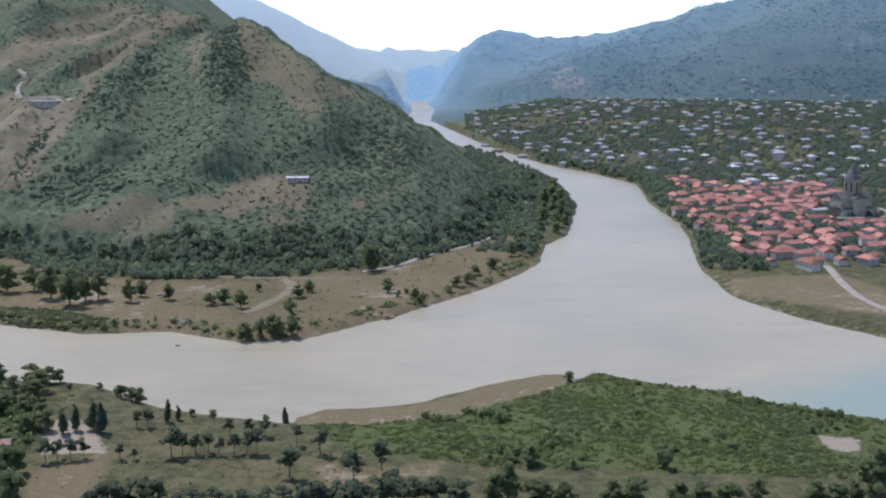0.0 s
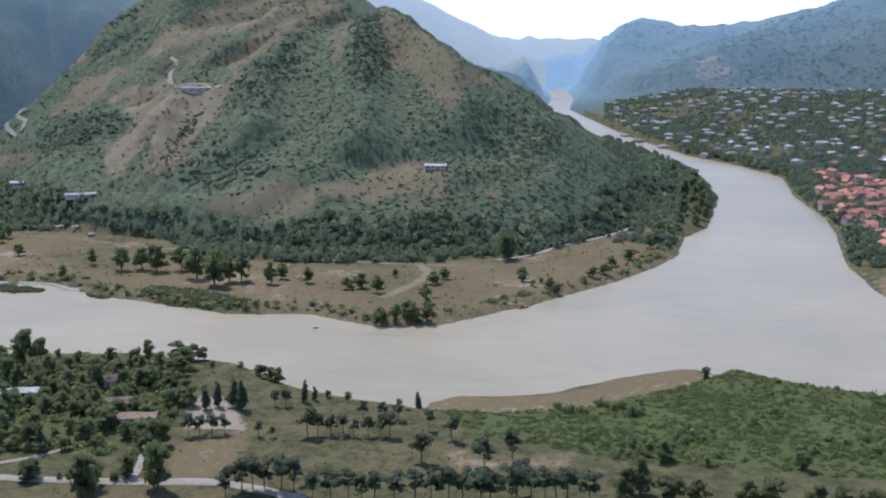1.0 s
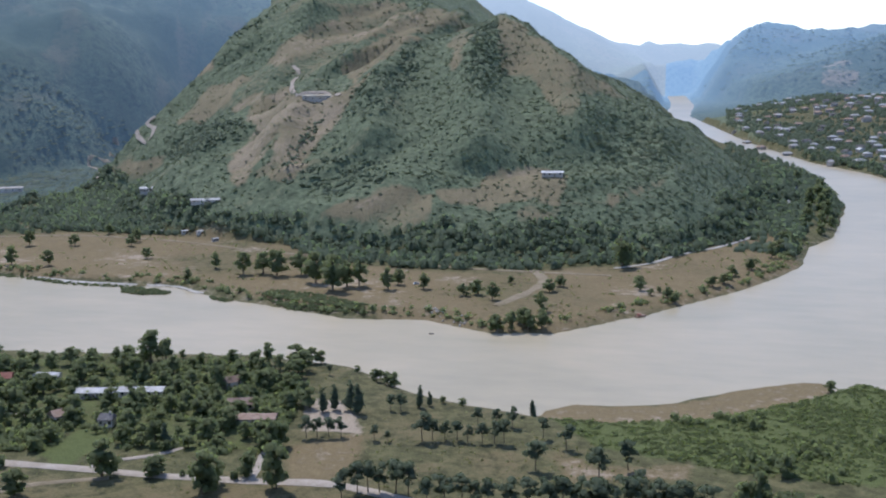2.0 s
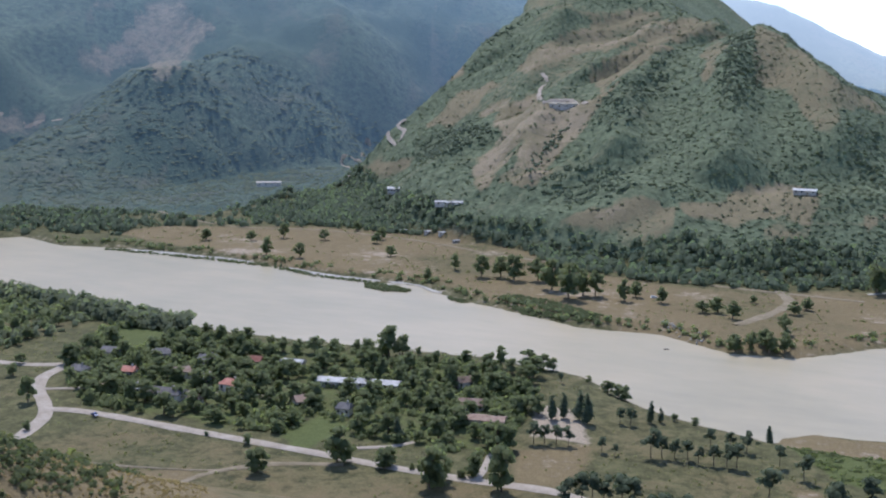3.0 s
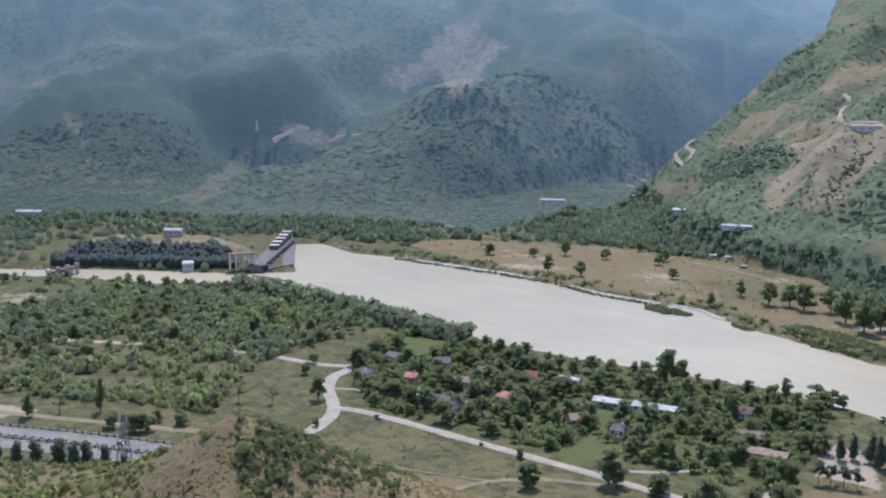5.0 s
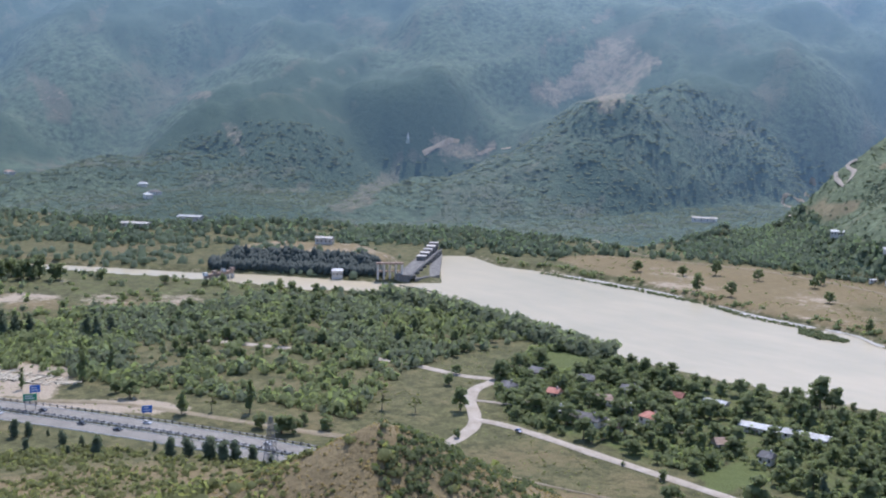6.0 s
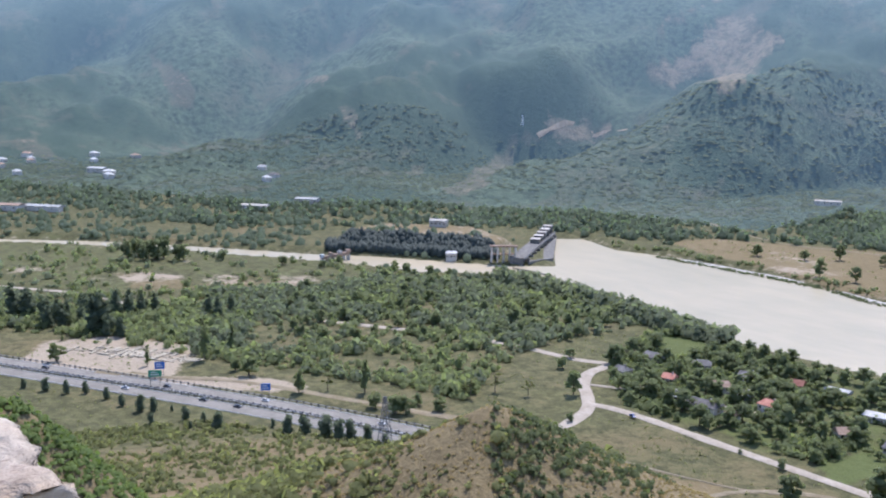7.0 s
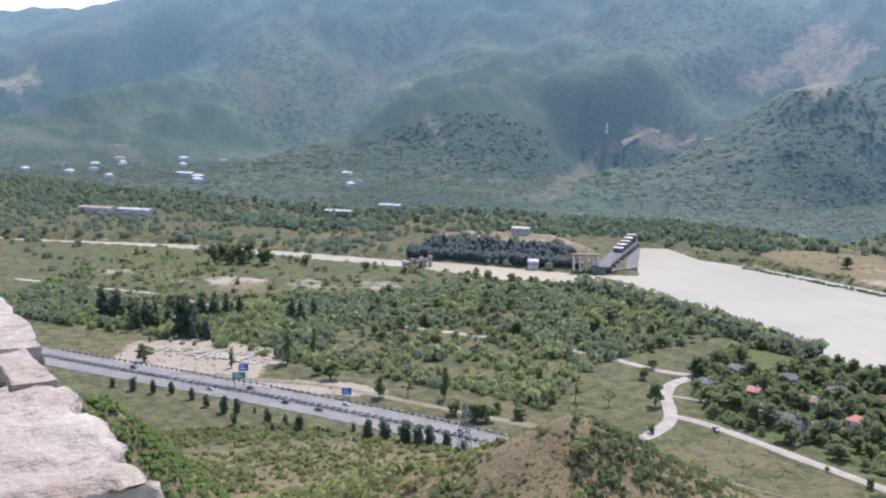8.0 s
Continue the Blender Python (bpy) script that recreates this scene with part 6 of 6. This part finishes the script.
# ---- the dam ----
dam = tagged(new("dam"), "concrete river dam with gate towers", "dam")
A, B = Vector((-698, 590, 0)), Vector((-792, 708, 0))
along = (B - A).normalized()
side = Vector((-along.y, along.x, 0))
dam_m = Matrix((along, side, Vector((0, 0, 1)))).transposed().to_4x4()
dam_m.translation = A
L = (B - A).length
bm = bmesh.new()
box(bm, 0, -5, -4, L, 6, 5.5)
part("base", bm, DAMCRETE, dam)
bm = bmesh.new()
box(bm, 0, -7, 5.504, L, 7, 6.4)
part("deck", bm, DAMCRETE, dam)
for k in range(9):
    x = L * (k + 0.5) / 9
    bm = bmesh.new()
    box(bm, x - 1.4, -9, -3, x + 1.4, -5.004, 5.4)
    part("pier", bm, DAMCRETE, dam)
for k in range(5):
    x = L * (0.55 + 0.42 * k / 4)
    bm = bmesh.new()
    box(bm, x - 4, -4, 6.404, x + 4, 4, 10 + 0.8 * k)
    tw = part("gate_tower", bm, DAMCRETE, dam)
    bm = bmesh.new()
    box(bm, x - 4.3, -4.3, 10.004 + 0.8 * k, x + 4.3, 4.3, 10.7 + 0.8 * k)
    part("roof", bm, PLASTER, tw)
    for s in (-2, 2):
        bm = bmesh.new()
        box(bm, x + s - 0.8, -4.1, 7.4, x + s + 0.8, -3.95, 9.4)
        part("window", bm, GLASS, tw)
for k in range(12):
    x = L * (k + 0.5) / 12
    bm = bmesh.new()
    box(bm, x - L / 26, -6.7, 6.404, x + L / 26, -6.5, 7.5)
    part("railing", bm, STEEL, dam)
bm = bmesh.new()
vs = [bm.verts.new(p) for p in ((2, -9.1, 3.4), (26, -26, 3.4), (L - 8, -9.1, 3.4))]
f_ = bm.faces.new(vs)
for v in bmesh.ops.extrude_face_region(bm, geom=[f_])["geom"]:
    if isinstance(v, bmesh.types.BMVert):
        v.co.z = -4
part("apron", bm, DAMCRETE, dam)
dam.matrix_basis = dam_m

frame_m = pose(-716, 577, float(surface(-716, 577)), 0, 0, 55)
hoist = tagged(new("gantry"), "pale concrete hoisting frame beside the dam", "gantry")
for k in range(5):
    bm = bmesh.new()
    box(bm, k * 5 - 0.7, -2.5, 0, k * 5 + 0.7, 2.5, 13)
    part("pillar", bm, PLASTER, hoist)
bm = bmesh.new()
box(bm, -1.5, -2.8, 13.004, 21.5, 2.8, 14.2)
part("beam", bm, RUST, hoist)
bm = bmesh.new()
box(bm, -1.0, -2.3, 6.5, 21.0, 2.3, 7.2)
part("walkway", bm, RUST, hoist)
hoist.matrix_basis = frame_m

kiosk = house(9, 7, 6, 1.6, TIN, "white control house at the water's edge", 1, 3, False, "control_house", category="building")
kiosk.matrix_basis = pose(-744, 556, float(surface(-744, 556)), 0, 0, 50)

weir = tagged(new("weir_bridge"), "low rusty weir bridge over the channel", "bridge")
P, Q = Vector((-787, 455, 0)), Vector((-798, 487, 0))
wdir = (Q - P).normalized()
for k in range(6):
    c = P + (Q - P) * (k / 5)
    bm = bmesh.new()
    box(bm, c.x - 1.2, c.y - 1.2, -3, c.x + 1.2, c.y + 1.2, 5)
    part("pier", bm, CONCRETE, weir)
bm = bmesh.new()
beam(bm, (P.x, P.y, 5.8), (Q.x, Q.y, 5.8), 1.4)
part("deck", bm, RUST, weir)
for k in range(4):
    c = P + (Q - P) * (k / 3)
    bm = bmesh.new()
    box(bm, c.x - 1.6, c.y - 1.6, 6.5, c.x + 1.6, c.y + 1.6, 9.0)
    part("gate_box", bm, RUST if k % 2 else TIN, weir)

boom = tagged(new("floating_boom"), "thin curved floating boom across the water", "boom")
bc = curve_points([(-689, 578), (-668, 582), (-648, 580), (-632, 572), (-620, 558)], 3.0)
for a, b in zip(bc, bc[1:]):
    bm = bmesh.new()
    beam(bm, (a[0], a[1], 0.2), (b[0], b[1], 0.2), 0.55)
    part("float", bm, DARK, boom)


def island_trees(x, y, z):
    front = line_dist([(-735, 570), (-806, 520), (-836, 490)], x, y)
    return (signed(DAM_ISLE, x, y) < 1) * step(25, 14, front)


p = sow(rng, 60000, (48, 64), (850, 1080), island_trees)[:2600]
clumps("dam_wood", p, rng.uniform(1.6, 3.2, len(p)), DAMWOOD, "dark trees crowding the steep bank below the dam, shade painted in", "woods", rng, 1, 1.5, 0.1)

# ---- highway furniture ----
BLUE = plain_mat("blue_sign", (0.03, 0.12, 0.42), (0.04, 0.15, 0.48), 1.0, 0.4, 0.5)
GREEN = plain_mat("green_sign", (0.02, 0.22, 0.13), (0.03, 0.27, 0.16), 1.0, 0.4, 0.5)
WHITE = plain_mat("white_paint", (0.72, 0.72, 0.7), (0.8, 0.8, 0.78), 1.0, 0.5)


def road_sign(x, y, w, h, clear, mat, label, ang):
    top = tagged(new("road_sign"), label, "sign", "highway signs")
    bm = bmesh.new()
    box(bm, -w / 2, -0.1, clear, w / 2, 0.1, clear + h)
    board = part("board", bm, mat, top)
    for k in range(2):
        bm = bmesh.new()
        box(bm, -w * 0.35, -0.14, clear + h * (0.28 + 0.34 * k), w * (0.3 - 0.15 * k), -0.104, clear + h * (0.4 + 0.34 * k))
        part("text_bar", bm, WHITE, board, "white bar of unreadable writing")
    for s in (-0.35, 0.35):
        bm = bmesh.new()
        box(bm, s * w - 0.15, 0.12, -0.5, s * w + 0.15, 0.42, clear + h * 0.8)
        part("post", bm, STEEL, top)
    top.matrix_basis = pose(x, y, float(surface(x, y)), 0, 0, ang)


road_sign(-475.7, 242.8, 4.8, 3.4, 2.0, BLUE, "blue motorway sign on two posts", 62)
road_sign(-532.7, 211.7, 5.0, 3.6, 4.5, BLUE, "blue motorway sign on tall posts", 68)
road_sign(-518.5, 203.5, 6.5, 3.4, 5.0, GREEN, "green motorway sign over the carriageway edge", 68)


def car(paint, label):
    """A saloon car along x: body, cabin glass, bumpers, lamps, four wheels."""
    top = tagged(new("car"), label, "car")
    bm = bmesh.new()
    side_line = [(-2.1, 0.35), (-2.15, 0.75), (-1.5, 0.92), (1.0, 0.95), (2.05, 0.8), (2.1, 0.35)]
    a = [bm.verts.new((x, -0.85, z)) for x, z in side_line]
    b = [bm.verts.new((x, 0.85, z)) for x, z in side_line]
    n = len(side_line)
    bm.faces.new(a)
    bm.faces.new(b[::-1])
    for k in range(n):
        bm.faces.new((a[k], b[k], b[(k + 1) % n], a[(k + 1) % n]))
    body = part("body", bm, paint, top)
    bm = bmesh.new()
    low = [bm.verts.new(p) for p in ((-1.5, -0.78, 0.93), (0.9, -0.78, 0.95), (0.9, 0.78, 0.95), (-1.5, 0.78, 0.93))]
    up = [bm.verts.new(p) for p in ((-1.0, -0.62, 1.45), (0.25, -0.62, 1.45), (0.25, 0.62, 1.45), (-1.0, 0.62, 1.45))]
    for k in range(4):
        bm.faces.new((low[k], low[(k + 1) % 4], up[(k + 1) % 4], up[k]))
    bm.faces.new(up)
    part("cabin_glass", bm, GLASS, top)
    bm = bmesh.new()
    box(bm, -1.02, -0.64, 1.452, 0.27, 0.64, 1.5)
    part("roof", bm, paint, top)
    for x in (-1.35, 1.35):
        for y in (-0.8, 0.8):
            bm = bmesh.new()
            bmesh.ops.create_cone(bm, cap_ends=True, segments=14, radius1=0.33, radius2=0.33, depth=0.22, matrix=Matrix.Translation((x, y, 0.33)) @ Matrix.Rotation(radians(90), 4, "X"))
            wheel = part("wheel", bm, DARK, top)
            bm = bmesh.new()
            bmesh.ops.create_cone(bm, cap_ends=True, segments=10, radius1=0.19, radius2=0.19, depth=0.24, matrix=Matrix.Translation((x, y, 0.33)) @ Matrix.Rotation(radians(90), 4, "X"))
            part("rim", bm, RAIL, wheel)
    for y in (-0.6, 0.6):
        bm = bmesh.new()
        box(bm, 2.02, y - 0.16, 0.62, 2.12, y + 0.16, 0.76)
        part("headlight", bm, WHITE, body)
    return top


PAINT_BLUE = plain_mat("blue_car_paint", (0.03, 0.06, 0.2), (0.04, 0.08, 0.26), 1.0, 0.3, 0.6)
PAINT_BLACK = plain_mat("black_car_paint", (0.02, 0.02, 0.022), (0.03, 0.03, 0.032), 1.0, 0.3, 0.6)
PAINT_SILVER = plain_mat("silver_car_paint", (0.5, 0.5, 0.5), (0.6, 0.6, 0.6), 1.0, 0.35, 0.6)
c = car(PAINT_BLUE, "dark blue car parked on the dirt road edge")
c.matrix_basis = pose(-348.2, 366.5, float(surface(-348, 366)) + 0.5, 0, 0, 160)
dark_car, light_car = car(PAINT_BLACK, "black car driving on the highway"), car(PAINT_SILVER, "silver car driving on the highway")
for k, (src, x, off, back) in enumerate(((dark_car, -579, -6, 0), (dark_car, -511, -5.5, 0), (dark_car, -466, 6, 180), (light_car, -525, 6, 180), (light_car, -460, -8, 0), (dark_car, -485, 5, 180), (light_car, -402, -6, 0))):
    hc = curve_points(HIGHWAY, 2.0)
    j = int(np.argmin(np.abs(hc[:, 0] - x)))
    t = hc[j + 1] - hc[j]
    t = t / np.linalg.norm(t)
    p = hc[j] + np.array([-t[1], t[0]]) * -off
    m = pose(p[0], p[1], 4.27, 0, 0, math.degrees(math.atan2(t[1], t[0])) + back)
    if k in (0, 3):
        src.matrix_basis = m
    else:
        src = copy_thing(src, m)
    tagged(src, group="cars on the highway")


def pylon(x, y, h, w, label, mat, name="pylon"):
    top = tagged(new(name), label, "pylon")
    levels = 6
    half = lambda k: w / 2 * (1 - 0.82 * k / levels)
    corners = ((-1, -1), (1, -1), (1, 1), (-1, 1))
    for cx, cy in corners:
        bm = bmesh.new()
        beam(bm, (cx * half(0), cy * half(0), -1), (cx * half(levels), cy * half(levels), h), 0.13)
        part("leg", bm, mat, top)
    for k in range(levels):
        for (ax, ay), (bx, by) in zip(corners, corners[1:] + corners[:1]):
            z0, z1 = h * k / levels, h * (k + 1) / levels
            bm = bmesh.new()
            beam(bm, (ax * half(k), ay * half(k), z0), (bx * half(k + 1), by * half(k + 1), z1), 0.07)
            beam(bm, (bx * half(k), by * half(k), z0), (ax * half(k + 1), ay * half(k + 1), z1), 0.07)
            part("brace", bm, mat, top)
    for k, z in enumerate((0.72, 0.86)):
        bm = bmesh.new()
        beam(bm, (-w * 0.55, 0, h * z), (w * 0.55, 0, h * z), 0.12)
        part("crossarm", bm, mat, top)
    top.matrix_basis = pose(x, y, float(surface(x, y)), 0, 0, 30)


pylon(-368, 242, 21, 5, "grey steel lattice pylon below the highway", STEEL)
x, y, z = land_hit(49.68, -3.1)
pylon(x, y, 17, 4, "small white lattice mast on the mountain spur", WHITE, "mast")

# excavated foundations beside the highway
ruin = tagged(new("excavation"), "low pale stone foundations of an excavated site", "ruins")
rr = np.random.default_rng(51)
for k in range(90):
    u, v = rr.uniform(0, 1), rr.uniform(0, 1)
    cx, cy = -618 + 62 * u + 14 * v, 186 + 44 * u + 30 * v
    if inside(RUINS, cx, cy):
        ln, wd, hh = rr.uniform(4, 13), rr.uniform(0.9, 1.5), rr.uniform(0.3, 0.75)
        ang = radians(32 + (90 if k % 2 else 0) + rr.normal(0, 3))
        bm = bmesh.new()
        m = Matrix.Translation((cx, cy, float(surface(cx, cy)))) @ Matrix.Rotation(ang, 4, "Z")
        for v_ in box(bm, -ln / 2, -wd / 2, -0.4, ln / 2, wd / 2, hh, m):
            v_.co += Vector(rr.normal(0, 0.12, 3))
        part("wall_stub", bm, STONE, ruin)

# boats and drift
boat = tagged(new("boat"), "small rusty red boat at the far bank", "boat")
bm = bmesh.new()
for v in box(bm, -4, -1.4, -0.3, 4, 1.4, 0.9):
    if v.co.z < 0:
        v.co.x *= 0.75
        v.co.y *= 0.6
part("hull", bm, RUST, boat)
bm = bmesh.new()
box(bm, -2.5, -0.9, 0.904, 0, 0.9, 2.2)
part("cabin", bm, TILE, boat)
boat.matrix_basis = pose(-34, 683, 0.05, 0, 0, 45)
skiff = tagged(new("skiff"), "tiny dark skiff out on the river", "boat")
bm = bmesh.new()
for v in box(bm, -1.6, -0.6, -0.15, 1.6, 0.6, 0.4):
    if v.co.z < 0:
        v.co.x *= 0.7
part("hull", bm, DARK, skiff)
skiff.matrix_basis = pose(-151.6, 617, 0.02, 0, 0, 20)

# what lies about on the far meadow
for k, (x, y) in enumerate([(-490, 915), (-474, 906), (-462, 903), (-445, 898), (-428, 893), (-406, 876)]):
    ob = house(5.5, 3, 2.4, 0.6, TIN, "small pale shed at the edge of the woods", 0, 2, False, "shed", category="shed")
    ob.matrix_basis = pose(x, y, float(surface(x, y)), 0, 0, 25 + 7 * k)
    tagged(ob, group="sheds along the woods")
van = car(WHITE, "white car parked on the dry far meadow")
van.matrix_basis = pose(-191, 735, float(surface(-191, 735)), 0, 0, 30)
br = np.random.default_rng(81)
rub = np.stack([br.uniform(-168, -136, 90), np.zeros(90), np.zeros(90)], -1)
rub[:, 1] = 664 - 0.9 * (rub[:, 0] + 164) + br.normal(0, 3.0, 90)
rub[:, 2] = np.maximum(height(rub[:, 0], rub[:, 1]), 0.0)
clumps("shore_rubble", rub, br.uniform(0.25, 0.9, 90), GRAVEL, "pale broken stones tipped along the far shore", "stones", br, 1, 0.6, 0.1)

# ---- the stone parapet beside the eye ----
m, n, l, b = material("weathered_limestone", 0.95, 0.15)
lumps, grit = tex(n, l, 3.5, 6, 0.7), tex(n, l, 38, 4, 0.75)
layers = tex(n, l, 5.0, 5, 0.7, (0.5, 0.5, 4.0))
pits = tex(n, l, 22, 5, 0.8, (1.0, 0.45, 1.0))
tone = ramp(n, l, lumps, [(0.3, (0.33, 0.245, 0.175)), (0.5, (0.43, 0.35, 0.27)), (0.72, (0.53, 0.455, 0.365))])
tone = mix(n, l, ramp(n, l, layers, [(0.45, (0, 0, 0)), (0.7, (0.6, 0.6, 0.6))]), tone, (0.3, 0.22, 0.165))
tone = mix(n, l, ramp(n, l, pits, [(0.34, (0.85, 0.85, 0.85)), (0.45, (0, 0, 0))]), tone, (0.15, 0.1, 0.075))
tone = mix(n, l, 1.0, tone, ramp(n, l, grit, [(0.3, (0.8, 0.8, 0.8)), (0.7, (1.12, 1.12, 1.12))]), "MULTIPLY")
l.new(tone, b.inputs["Base Color"])
bump(n, l, b, calc(n, l, "ADD", calc(n, l, "ADD", lumps, calc(n, l, "MULTIPLY", grit, 0.3)), calc(n, l, "ADD", calc(n, l, "MULTIPLY", layers, 0.7), calc(n, l, "MULTIPLY", pits, 0.6))), 1.0, 0.02)
LIME = m


def boulder(rng, sx, sy, sz, cuts=5, rough=0.06):
    """A worn block: a box cut finely, pushed in and out, its edges broken."""
    bm = bmesh.new()
    bmesh.ops.create_cube(bm, size=1.0)
    bmesh.ops.subdivide_edges(bm, edges=bm.edges[:], cuts=cuts, use_grid_fill=True)
    off = Vector(rng.uniform(-50, 50, 3))
    for v in bm.verts:
        p = Vector((v.co.x * sx, v.co.y * sy, v.co.z * sz))
        r = max(abs(v.co.x), abs(v.co.y)) * 2
        k = noise.fractal(p * 2.6 + off, 1.0, 2.0, 5)
        fine = noise.fractal(p * 11 + off, 0.8, 2.0, 4)
        p += Vector((v.co.x * 2, v.co.y * 2, v.co.z * 1.2)) * (rough * k + rough * 0.45 * fine)
        if abs(v.co.z) > 0.49 and r > 0.95:
            p.z -= math.copysign(0.35 * rough, v.co.z)
        v.co = p
    return bm


par = tagged(new("parapet"), "weathered pale limestone parapet of the viewpoint", "wall")
pr = np.random.default_rng(61)
COURSES = [  # x from, x to, y from, y to, z from, z to
    (-2.02, -1.46, -0.35, 0.44, 164.0, 164.44),
    (-2.62, -2.05, -0.35, 0.42, 163.96, 164.42),
    (-2.40, -1.97, 0.36, 0.44, 164.38, 164.455),
    (-3.6, -2.66, -0.35, 0.47, 163.98, 164.43),
    (-2.75, -2.22, 0.385, 0.475, 164.39, 164.46),
    (-4.6, -3.64, -0.35, 0.46, 164.0, 164.44),
    (-2.6, -1.49, -0.36, 0.43, 163.45, 163.98),
    (-3.7, -2.63, -0.36, 0.44, 163.45, 163.96),
    (-4.7, -3.73, -0.36, 0.43, 163.45, 163.98),
    (-3.2, -1.54, -0.4, 0.4, 162.6, 163.43),
    (-4.8, -3.23, -0.4, 0.4, 162.6, 163.43),
]
for k, (x0, x1, y0, y1, z0, z1) in enumerate(COURSES):
    blk = part("stone", boulder(pr, x1 - x0, y1 - y0, z1 - z0, 36 if k < 5 else 8, 0.016 if z1 - z0 < 0.1 else 0.05), LIME, par)
    blk.data.shade_smooth()
    blk.location = ((x0 + x1) / 2, (y0 + y1) / 2, (z0 + z1) / 2)
